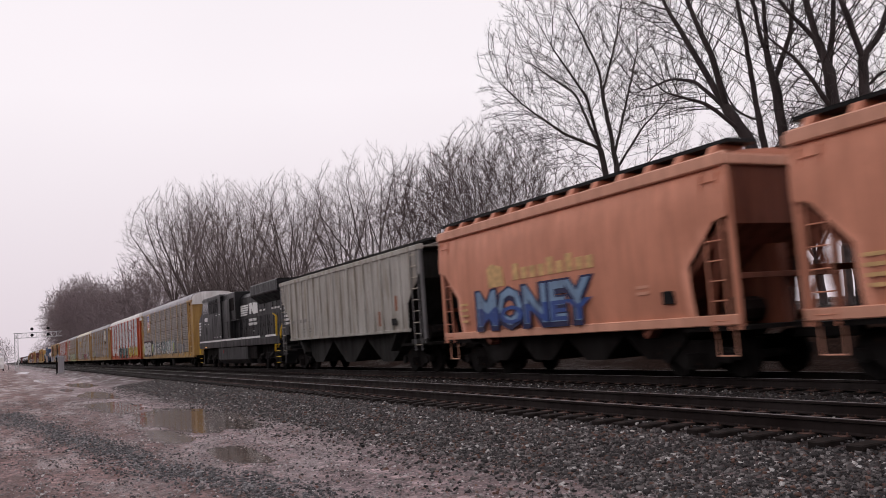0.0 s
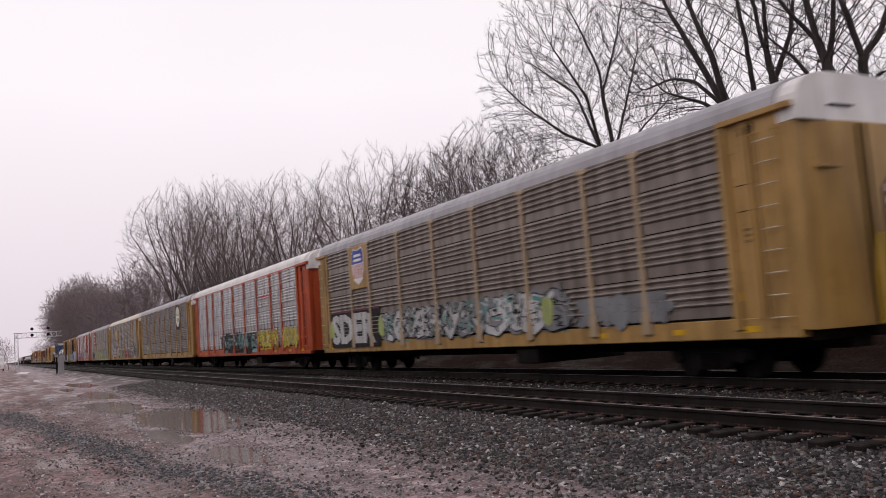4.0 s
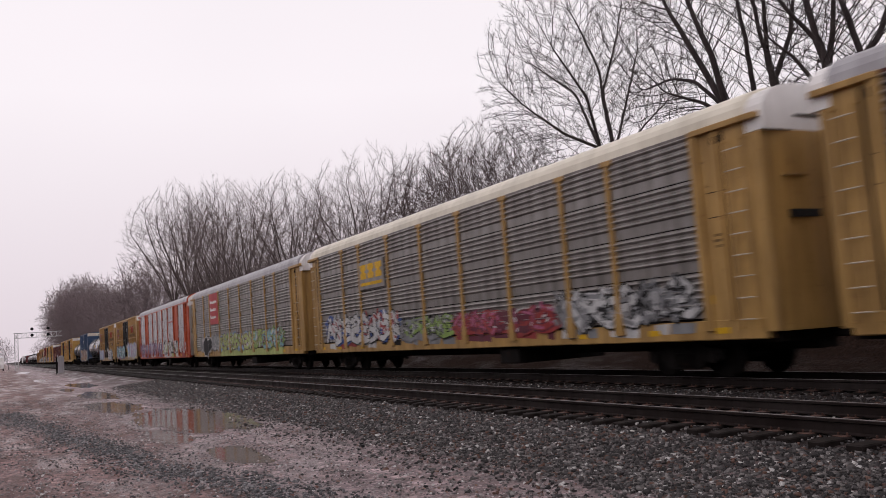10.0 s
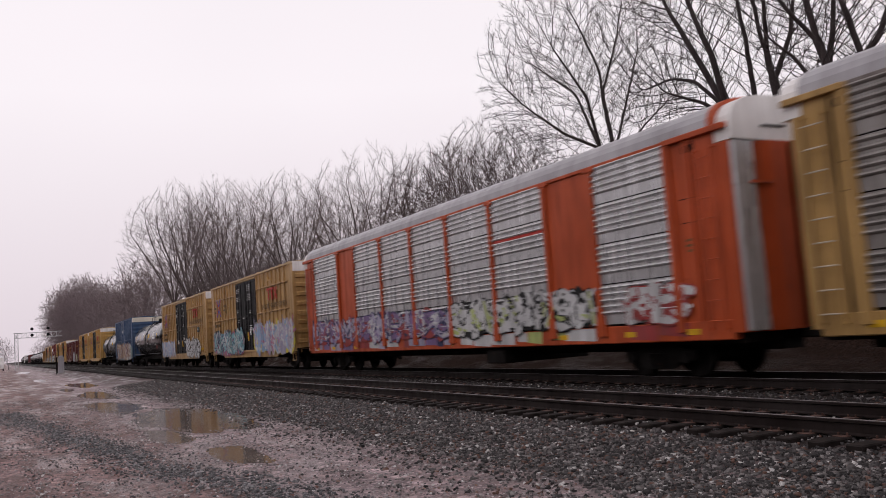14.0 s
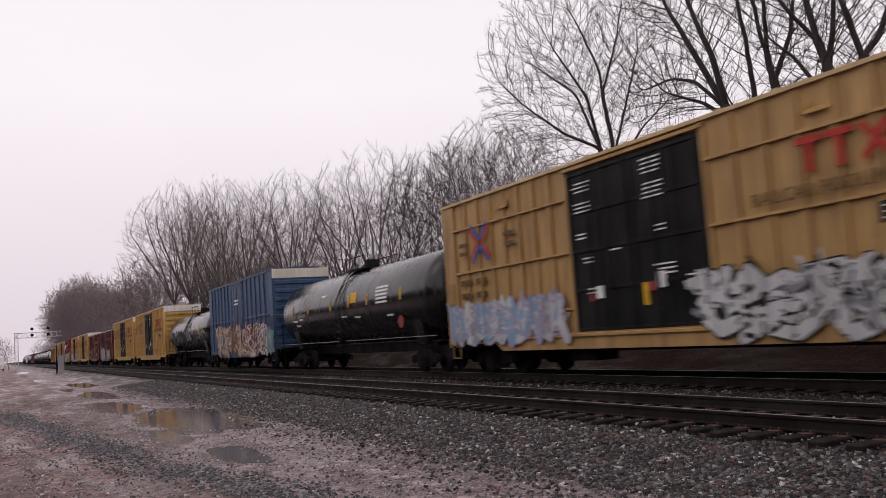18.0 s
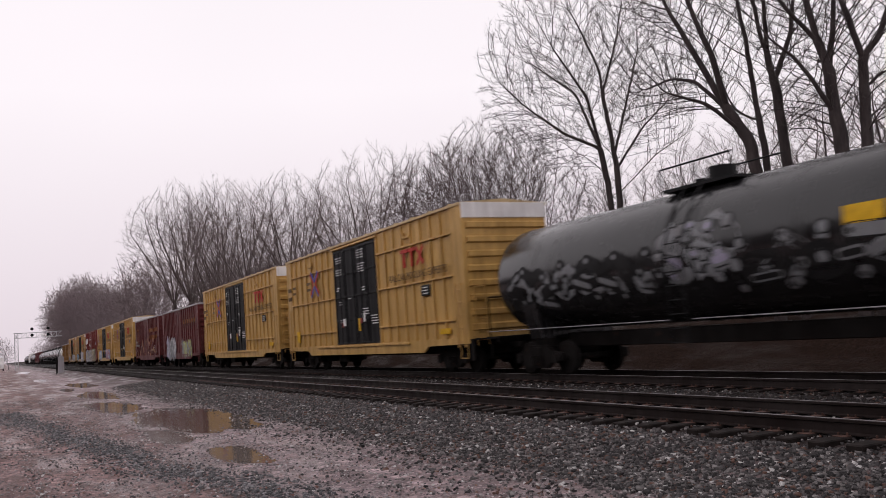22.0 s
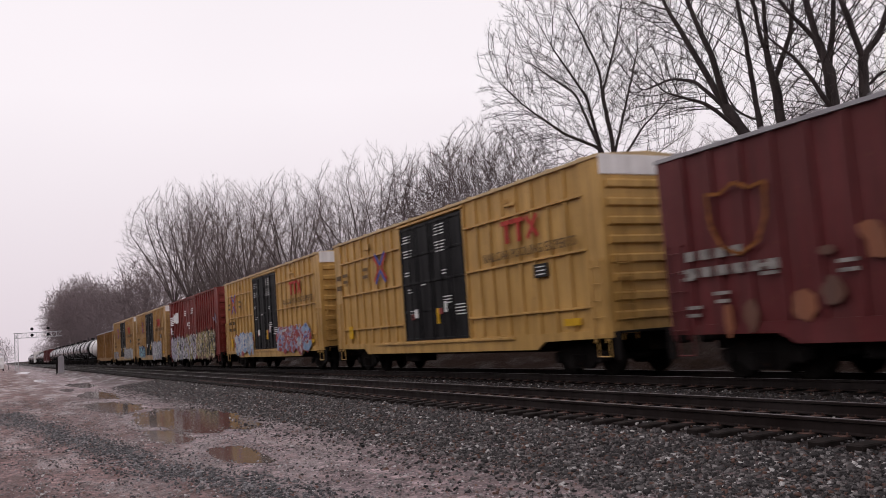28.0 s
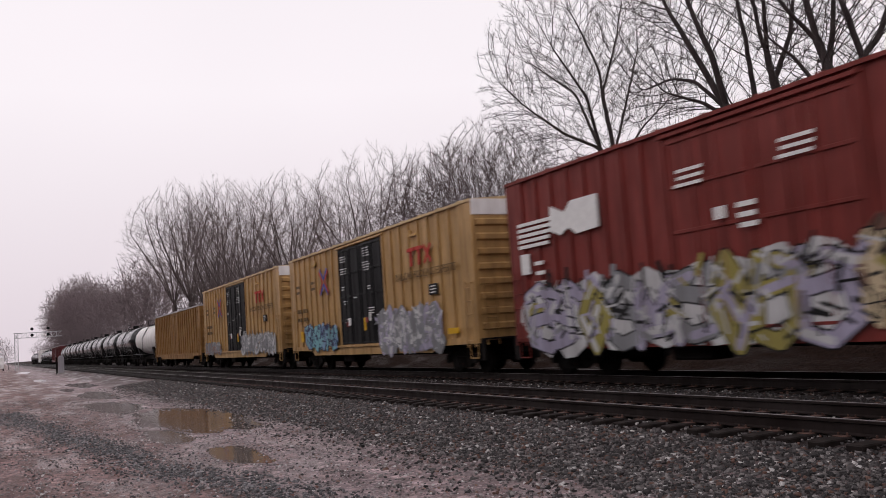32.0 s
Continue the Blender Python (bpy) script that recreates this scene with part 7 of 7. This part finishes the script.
def skin(P, par, tip, base, seed, twigs=2, twig_len=0.45, thick=0.045):
    """Tapering tubes round the branches, thick where many tips hang on them, with fine shoots at the ends."""
    rng = random.Random(seed)
    n = len(par)
    kids = [[] for _ in range(n)]
    for i, p in enumerate(par):
        if p >= 0:
            kids[p].append(i)
    load = [0] * n
    for i in range(n - 1, -1, -1):
        load[i] = max(1, load[i])
        if par[i] >= 0:
            load[par[i]] += load[i]
    most = max(load)
    rad = [max(tip, base * (ld / most) ** 0.54) for ld in load]
    heir = [max(k, key=lambda j: load[j]) if k else -1 for k in kids]
    S = P.copy()
    for i in range(n):
        if par[i] >= 0 and heir[i] >= 0:
            S[i] = 0.4 * P[i] + 0.3 * (P[par[i]] + P[heir[i]])
    pt = [Vector(q) for q in S]
    wood, spray = Geo(), Geo()
    for i in range(n):
        if par[i] >= 0 and heir[par[i]] == i:
            continue
        chain = [i]
        while heir[chain[-1]] >= 0:
            chain.append(heir[chain[-1]])
        line = ([pt[par[i]]] if par[i] >= 0 else []) + [pt[j] for j in chain]
        rr = ([min(rad[par[i]], rad[i] * 1.25)] if par[i] >= 0 else []) + [rad[j] for j in chain]
        if len(line) < 2:
            continue
        g = wood if rad[i] > thick else spray
        seg = 7 if rad[i] > 0.07 else 5 if rad[i] > 0.03 else 3
        o = len(g.v)
        u = None
        for k, q in enumerate(line):
            t = (line[min(k + 1, len(line) - 1)] - line[max(k - 1, 0)]).normalized()
            u = t.orthogonal().normalized() if u is None else (u - t * u.dot(t)).normalized()
            w = t.cross(u)
            r = rr[k] if k < len(line) - 1 else rr[k] * 0.6
            for s in range(seg):
                a = 2 * math.pi * s / seg
                g.v.append(tuple(q + (u * math.cos(a) + w * math.sin(a)) * r))
        for k in range(len(line) - 1):
            for s in range(seg):
                j = (s + 1) % seg
                g.f.append((o + k * seg + s, o + k * seg + j, o + (k + 1) * seg + j, o + (k + 1) * seg + s))
    for i in range(n):
        if load[i] > 5 or par[i] < 0:
            continue
        d = (pt[i] - pt[par[i]]).normalized()
        for _ in range(twigs if load[i] > 1 else twigs + 1):
            v = (d + Vector((rng.gauss(0, 0.55), rng.gauss(0, 0.55), rng.gauss(0.12, 0.45)))).normalized()
            u = v.orthogonal().normalized() * tip * 0.85
            w = v.cross(u)
            a, o = pt[i], len(spray.v)
            spray.v += [tuple(a + u), tuple(a - u * 0.5 + w * 0.87), tuple(a - u * 0.5 - w * 0.87), tuple(a + v * twig_len * rng.uniform(0.5, 1.3))]
            spray.f += [(o, o + 1, o + 3), (o + 1, o + 2, o + 3), (o + 2, o, o + 3)]
    return wood, spray


def kind_of_tree(seed, limbs, clouds, count, reach, kill, step, tip, base, bark_mat, twig_mat, bearing=None, twigs=2, twig_len=0.45, up=0.15, stray=0.22, heart=(0, 0, 4), fling=0.75):
    """Trunk and crown meshes of a bare tree, and its height. With a bearing, the first axis runs to the right as seen along it."""
    P, par = colonize(seed, limbs, clouds, count, reach, kill, step, up, stray, heart, fling)
    if bearing is not None:
        ca, sa = math.cos(radians(bearing)), math.sin(radians(bearing))
        P = np.stack([P[:, 0] * ca + P[:, 1] * sa, -P[:, 0] * sa + P[:, 1] * ca, P[:, 2]], 1)
    res = []
    for nm, g, mt in zip(("trunk", "crown"), skin(P, par, tip, base, seed, twigs, twig_len), (bark_mat, twig_mat)):
        me = bpy.data.meshes.new(nm)
        me.from_pydata(g.v, [], g.f)
        me.materials.append(mt)
        me.shade_smooth()
        res.append(me)
    return res, float(np.percentile(P[:, 2], 99.8))


def tree(kind, x, y, top, turn, label, wide=1.0):
    """top: how high the crown reaches; None keeps the kind's own size."""
    (trunk, crown), height = kind
    z = ground_z(x, y)
    t = thing("tree", label, "tree", "bare trees behind the track", at=(x, y, z))
    s = (top - z) / height if top else 1.0
    t.rotation_euler = (0, 0, turn)
    t.scale = (s * wide, s * wide, s)
    part("trunk", trunk, None, t)
    part("crown", crown, None, t)
    return t


# the tall tree with twin stems and a wide dome of twigs
BIG = kind_of_tree(17, [
    [(0.15, 0.0, -0.6), (0.04, 0.0, 3.6), (-0.10, 0.1, 6.0), (-0.28, 0.2, 7.4)],
    [(0.22, -0.05, 1.4), (0.30, -0.15, 3.6), (0.36, -0.2, 6.2), (0.20, -0.1, 8.0), (0.02, 0.0, 9.7), (0.0, 0.1, 10.7), (-0.6, 0.3, 12.5), (-1.1, 0.4, 13.8)],
    [(-0.28, 0.2, 7.4), (-1.7, 0.1, 8.15), (-3.3, -0.3, 9.5), (-4.2, -0.5, 10.5)],
    [(-0.28, 0.2, 7.4), (-1.15, 0.8, 10.1), (-2.6, 1.4, 11.5), (-3.4, 1.8, 12.3)],
    [(-0.28, 0.2, 7.4), (-0.6, -0.6, 9.4), (-1.9, -1.6, 11.6)],
    [(0.02, 0.0, 9.7), (0.8, -0.6, 11.8), (1.2, -1.0, 13.4)],
    [(0.30, -0.15, 7.0), (1.0, 0.7, 9.4), (1.7, 1.4, 11.8)],
    [(0.36, -0.2, 6.4), (1.63, 0.3, 8.2), (3.0, 0.8, 9.5)],
    [(0.32, -0.2, 5.3), (1.96, -0.8, 6.7), (3.3, -1.2, 7.4)]],
    [(-0.6, 0.0, 10.8, 4.7, 3.6, 4.7), (-3.2, -0.2, 9.8, 1.9, 2.0, 2.0), (1.9, 0.0, 8.6, 1.9, 2.0, 2.2)],
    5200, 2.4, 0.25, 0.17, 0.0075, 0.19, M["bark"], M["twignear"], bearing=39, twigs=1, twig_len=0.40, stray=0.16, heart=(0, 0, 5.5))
# the clump of heavy leaning stems
LEANERS = kind_of_tree(23, [
    [(-0.7, 0.0, -0.6), (-0.85, 0.0, 3.9), (-1.1, 0.0, 5.7), (-1.67, 0.1, 6.8), (-2.4, 0.2, 8.6), (-3.2, 0.3, 10.5), (-3.8, 0.4, 12.4)],
    [(-1.67, 0.1, 6.8), (-1.87, -0.3, 8.35), (-2.46, -0.5, 10.2), (-2.9, -0.7, 12.3)],
    [(-1.67, 0.1, 6.8), (-2.6, 0.6, 8.0), (-3.4, 0.9, 8.3), (-4.6, 1.0, 8.0)],
    [(-1.2, 0.0, 5.9), (-2.2, -0.5, 6.9), (-3.4, -0.8, 7.4)]],
    [(-3.0, 0.0, 10.2, 2.6, 2.2, 3.6), (-3.2, 0.0, 7.6, 2.2, 1.8, 1.4)],
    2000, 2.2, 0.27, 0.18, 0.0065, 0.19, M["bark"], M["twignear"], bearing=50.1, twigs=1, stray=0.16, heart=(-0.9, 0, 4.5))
UPRIGHTS = kind_of_tree(29, [
    [(-0.6, 0.2, -0.6), (-0.67, 0.2, 5.6), (-0.78, 0.2, 7.0), (-0.87, 0.3, 9.1), (-1.0, 0.3, 10.3), (-1.2, 0.3, 13.2)],
    [(0.05, -0.2, -0.6), (0.0, -0.2, 4.0), (-0.07, -0.2, 5.7), (-0.13, -0.2, 7.2), (-0.41, -0.2, 9.0), (-0.6, -0.3, 10.6), (-0.9, -0.4, 13.4)],
    [(-0.13, -0.2, 7.4), (0.5, 0.5, 9.0), (0.9, 0.8, 11.4)],
    [(-0.8, 0.3, 6.3), (-1.5, 0.9, 6.9), (-1.9, 1.2, 8.4)],
    [(-0.25, -0.2, 8.2), (-0.2, -0.8, 10.0), (0.1, -1.2, 12.0)]],
    [(-0.3, 0.0, 10.6, 2.4, 2.0, 4.2), (-0.2, 0.4, 6.8, 1.7, 1.6, 1.8)],
    1700, 2.2, 0.27, 0.18, 0.0065, 0.20, M["bark"], M["twignear"], bearing=50.1, twigs=1)
HEAVY = kind_of_tree(37, [
    [(-0.25, 0.0, -0.6), (-0.33, 0.0, 3.7), (-0.42, 0.0, 5.6), (-0.48, 0.0, 7.2), (-0.7, 0.1, 8.1), (-0.85, 0.1, 9.2), (-1.3, 0.2, 12.4)],
    [(-0.42, 0.0, 5.7), (-0.9, -0.4, 6.8), (-1.44, -0.6, 7.7), (-1.9, -0.7, 8.2)],
    [(-0.48, 0.0, 7.2), (-0.2, 0.6, 8.8), (0.1, 0.9, 11.5)],
    [(-0.7, 0.1, 8.1), (-1.5, -0.5, 9.2), (-2.2, -0.8, 10.8)]],
    [(-0.7, 0.0, 10.0, 2.3, 2.0, 3.9), (-0.9, 0.0, 6.6, 1.7, 1.5, 1.6)],
    1500, 2.2, 0.27, 0.18, 0.0065, 0.21, M["bark"], M["twignear"], bearing=54, twigs=1)
FORKED = kind_of_tree(41, [
    [(0.2, 0.0, -0.6), (0.23, 0.0, 4.1), (0.33, 0.0, 5.6), (0.44, 0.0, 7.35), (0.94, 0.1, 7.9), (1.3, 0.2, 8.9), (1.6, 0.3, 11.6)],
    [(0.44, 0.0, 7.35), (0.2, -0.3, 8.4), (-0.1, -0.4, 9.6), (-0.2, -0.5, 11.6)],
    [(0.38, 0.0, 6.4), (0.9, 0.3, 6.9), (1.9, 0.6, 7.1)]],
    [(0.7, 0.0, 9.6, 2.2, 1.9, 3.6), (1.0, 0.0, 6.4, 1.8, 1.5, 1.5)],
    1500, 2.2, 0.27, 0.18, 0.0065, 0.17, M["bark"], M["twignear"], bearing=54, twigs=1)


def wild_limbs(rng, stems, spread, height, fork):
    """Stems that part at the fork and rise outwards."""
    res = [[(0, 0, -0.5), (rng.uniform(-0.2, 0.2), rng.uniform(-0.2, 0.2), fork)]] if fork > 0.5 else []
    a = rng.uniform(0, 6.28)
    for k in range(stems):
        a += 6.28 / stems + rng.uniform(-0.4, 0.4)
        s, h = spread * rng.uniform(0.5, 1.0), height * rng.uniform(0.75, 1.0)
        root = res[0][-1] if fork > 0.5 else (0.15 * math.cos(a), 0.15 * math.sin(a), -0.4)
        res.append([root, (math.cos(a) * s * 0.45, math.sin(a) * s * 0.45, fork + (h - fork) * 0.45), (math.cos(a + 0.2) * s, math.sin(a + 0.2) * s, h)])
    return res


rk = random.Random(5)
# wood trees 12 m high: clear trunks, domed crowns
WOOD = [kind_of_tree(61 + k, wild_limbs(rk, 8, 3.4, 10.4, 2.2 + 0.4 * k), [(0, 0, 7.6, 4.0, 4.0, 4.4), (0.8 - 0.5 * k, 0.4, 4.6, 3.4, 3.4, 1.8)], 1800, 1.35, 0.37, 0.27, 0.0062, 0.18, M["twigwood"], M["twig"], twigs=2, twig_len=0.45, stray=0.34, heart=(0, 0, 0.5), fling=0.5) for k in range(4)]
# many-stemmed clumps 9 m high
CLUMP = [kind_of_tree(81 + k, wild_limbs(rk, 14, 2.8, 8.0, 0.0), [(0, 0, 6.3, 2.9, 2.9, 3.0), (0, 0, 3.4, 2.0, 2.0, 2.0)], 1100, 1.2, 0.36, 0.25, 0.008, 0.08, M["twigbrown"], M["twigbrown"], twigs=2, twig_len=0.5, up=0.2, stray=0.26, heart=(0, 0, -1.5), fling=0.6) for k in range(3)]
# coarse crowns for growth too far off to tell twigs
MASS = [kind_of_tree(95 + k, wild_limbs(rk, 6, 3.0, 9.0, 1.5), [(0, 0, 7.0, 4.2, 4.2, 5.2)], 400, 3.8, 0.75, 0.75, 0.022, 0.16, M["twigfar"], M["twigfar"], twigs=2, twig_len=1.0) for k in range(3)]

tree(BIG, 23.0, 28.4, None, 0.0, "tall bare tree with twin stems and domed crown of fine twigs")
tree(LEANERS, 22.0, 18.4, None, 0.0, "dark bare tree with heavy leaning stems")
tree(UPRIGHTS, 22.0, 18.4, None, 0.0, "dark bare tree with two upright stems")
tree(HEAVY, 22.0, 16.0, None, 0.0, "dark bare tree with one heavy stem")
tree(FORKED, 22.0, 16.0, None, 0.0, "dark bare tree that forks high up")
rngt = random.Random(3)
for x, y, z in ((27, 25.5, 9.4), (28, 22.5, 9.6), (26.5, 20.2, 9.2), (26, 17.4, 9.4), (27, 15.2, 9.6), (29, 29.5, 9.4), (28, 33, 9.2)):
    tree(WOOD[rngt.randrange(4)], x, y, z, y, "tangled low bare tree behind the big ones", 1.2)
for x, y, z in ((25.5, 38, 12.0), (24.5, 40, 12.4), (25.5, 42.2, 13.4), (25, 44.6, 12.7), (25, 47.4, 13.0), (26, 50.5, 13.4), (26.5, 52.8, 13.3), (27, 35.5, 9.0)):
    tree(CLUMP[rngt.randrange(3)], x, y, z, rngt.uniform(0, 6.28), "dark brown many-stemmed bare tree on the bank", 1.0)
for x, y, z in ((25, 55, 12.6), (27, 58.6, 12.6), (26, 62.0, 16.2), (25, 66, 13.3), (27, 70, 16.3), (26, 74.5, 14.6), (25, 79.5, 17.8), (27, 84, 18.1), (26, 89, 16.0), (25, 94.5, 19.4), (27, 100, 17.3), (26, 106, 21.7), (25, 112, 20.3), (27, 118.5, 24.9), (26, 125, 22.9), (25, 132, 26.4), (27, 139, 25.9), (26, 147, 28.1)):
    tree(WOOD[rngt.randrange(4)], x, y, z, rngt.uniform(0, 6.28), "bare grey-brown tree in the wood", rngt.uniform(0.78, 1.02))


def woods(name, label, spots, seed, kinds, mat):
    """A stand of bare growth too dense to count."""
    rng = random.Random(seed)
    vs, fs, o = [], [], 0
    for x, y, top, wide in spots:
        (trunk, crown), height = kinds[rng.randrange(len(kinds))]
        z0 = ground_z(x, y)
        s = (top - z0) / height
        a = rng.uniform(0, 6.28)
        ca, sa = math.cos(a) * s * wide, math.sin(a) * s * wide
        for me in (trunk, crown):
            co = np.empty(len(me.vertices) * 3)
            me.vertices.foreach_get("co", co)
            co = co.reshape(-1, 3)
            vs.append(np.stack([x + co[:, 0] * ca - co[:, 1] * sa, y + co[:, 0] * sa + co[:, 1] * ca, z0 + co[:, 2] * s], 1))
            fs += [tuple(o + i for i in q.vertices) for q in me.polygons]
            o += len(co)
    me = bpy.data.meshes.new(name)
    me.from_pydata(np.concatenate(vs).tolist(), [], fs)
    me.materials.append(mat)
    return tagged(new(name, me), label, "woods", kind="stuff")


rngw = random.Random(8)


def wood_top(y):
    return lerp(y, [(160, 23), (200, 22), (260, 24), (330, 29), (420, 37), (470, 39), (540, 36), (620, 21)])


spots = []
for _ in range(74):
    y = 165 + 430 * rngw.random() ** 0.85
    spots.append((23 + max(0.0, y - 330) * 0.03 + rngw.uniform(0, 12), y, wood_top(y) * rngw.uniform(0.80, 1.02), rngw.uniform(0.75, 1.0)))
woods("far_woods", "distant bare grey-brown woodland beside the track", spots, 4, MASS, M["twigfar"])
spots = []
for _ in range(36):
    y = rngw.uniform(40, 170)
    spots.append((rngw.uniform(28, 42), y, lerp(y, [(40, 7.5), (90, 11), (130, 16), (170, 17)]) * rngw.uniform(0.75, 1.0), 1.0))
woods("wood_interior", "tangle of bare trees deeper in the wood", spots, 5, MASS, M["twig"])
spots = [(rngw.uniform(20.5, 25), rngw.uniform(30, 190), rngw.uniform(3.0, 5.5), 1.1) for _ in range(34)]
woods("underbrush", "bare brown brush along the bank", spots, 6, MASS, M["twigbrown"])
spots = [(rngw.uniform(26, 60), rngw.uniform(760, 1000), rngw.uniform(13, 20), 1.4) for _ in range(12)]
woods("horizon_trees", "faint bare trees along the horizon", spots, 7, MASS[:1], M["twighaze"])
for x, y, z in ((0.2, 255, 8.4), (-1.8, 258, 8.8), (-4.0, 262, 8.0), (1.6, 262, 6.5)):
    tree(MASS[0], x, y, z, x, "bare bushy tree beyond the yard", 0.9)


# unseen dark boxes behind the camera that close the place and dim car sides
g = Geo()
rngb = random.Random(77)
for i in range(150):
    y = -180 + 3.2 * i
    x = -30 + rngb.uniform(-1.5, 1.5)
    g.box(x - 1.2, x + 1.2, y - 1.7, y + 1.7, -0.6, rngb.uniform(10.0, 14.5), 0.3)
tagged(new("backdrop", g.mesh("backdrop", M["unseenback"])), "unseen dark boxes behind the camera, added to dim the car sides", "backdrop", kind="structure")
# ---- line-side things ----
sig = thing("signal_bridge", "grey cantilever signal bridge with black signal heads", "railway signal", at=(3.0, 215, -0.9))
st = Geo()
for dx in (-0.35, 0.35):
    for dy in (-0.35, 0.35):
        st.box(dx - 0.06, dx + 0.06, dy - 0.06, dy + 0.06, -0.5, 8.7)
for i in range(8):
    z = -0.3 + 1.1 * i
    st.tube((-0.35, -0.35, z), (0.35, -0.35, z + 1.1), 0.04, seg=5).tube((0.35, -0.35, z), (-0.35, -0.35, z + 1.1), 0.04, seg=5)
part("mast", st, M["silver"], sig)
bt = Geo()
for z in (7.6, 8.7):
    bt.box(-0.5, 9.4, -0.41, -0.29, z - 0.06, z + 0.06).box(-0.5, 9.4, 0.29, 0.41, z - 0.06, z + 0.06)
for i in range(9):
    bt.tube((i * 1.03, -0.35, 7.6), (i * 1.03 + 1.0, -0.35, 8.7), 0.035, seg=5).tube((i * 1.03, -0.35, 7.6), (i * 1.03, -0.35, 8.7), 0.035, seg=5)
part("beam", bt, M["silver"], sig)
for x in (3.2, 6.5):
    for z in (8.1, 9.5):
        hd = part("signal_head", Geo().tube((x, -0.75, z), (x, -0.65, z), 0.34, seg=18).box(x - 0.2, x + 0.2, -0.65, -0.35, z - 0.2, z + 0.2), M["black"], sig, "round black signal head")
cab = thing("relay_cabinet", "silver line-side relay cabinet on a concrete base", "cabinet", at=(6.5, 116, -0.42))
part("cabinet_body", Geo().box(-0.33, 0.33, -0.3, 0.3, 0.15, 2.1, 0.03), M["galv"], cab)
part("cabinet_door", Geo().box(-0.28, 0.28, -0.33, -0.3, 0.25, 2.0, 0.01), M["galv"], cab)
part("base", Geo().box(-0.5, 0.5, -0.48, 0.48, -0.15, 0.16, 0.02), M["concrete"], cab)
part("vent_cap", Geo().box(-0.2, 0.2, -0.2, 0.2, 2.09, 2.25, 0.03), M["galv"], cab)
post = thing("marker_post", "dark slender line-side post", "post", at=(6.1, 118, -0.45))
part("post_shaft", Geo().box(-0.09, 0.09, -0.09, 0.09, -0.1, 2.1, 0.01), M["iron"], post)
truck = thing("box_truck", "white and orange work truck parked beyond the yard", "truck", at=(-0.6, 238, -0.42))
part("cargo_box", Geo().box(-1.15, 1.15, 0.0, 4.2, 1.5, 3.3, 0.05), M["white"], truck)
part("chassis", Geo().box(-1.1, 1.1, -1.8, 4.2, 0.5, 1.5, 0.04), M["hiyellow"], truck, "orange-yellow lower body")
part("cab", Geo().prism_x([(-1.9, 0.5), (-1.9, 1.5), (-1.5, 2.4), (-0.05, 2.4), (-0.05, 0.5)], -1.1, 1.1), M["white"], truck)
for yy in (-1.1, 3.2):
    for xx in (-1.1, 0.85):
        part("wheel", Geo().tube((xx, yy, 0.45), (xx + 0.25, yy, 0.45), 0.45, seg=16), M["black"], truck)


# ---- what moves ----
def motions():
    # one turning wheelset for each place in a truck; its fellows share the keys
    for kin, dy in zip(ROLL4 + ROLL6, (-0.89, 0.89, -1.75, 0.0, 1.75)):
        walk(kin[0], [(k / 30, pose(0, dy, WHEEL_R, turn * k / 30)) for k in range(961)])
        for c in kin[1:]:
            c.rotation_mode = "QUATERNION"
            c.animation_data_create()
            c.animation_data.action = kin[0].animation_data.action
            c.animation_data.action_slot = kin[0].animation_data.action_slot
    for c, y in CARS:
        walk(c, [(t, pose(TRACK_T, y - SPEED * t, 0)) for t in (0, 8, 16, 24, 32)])


motions()
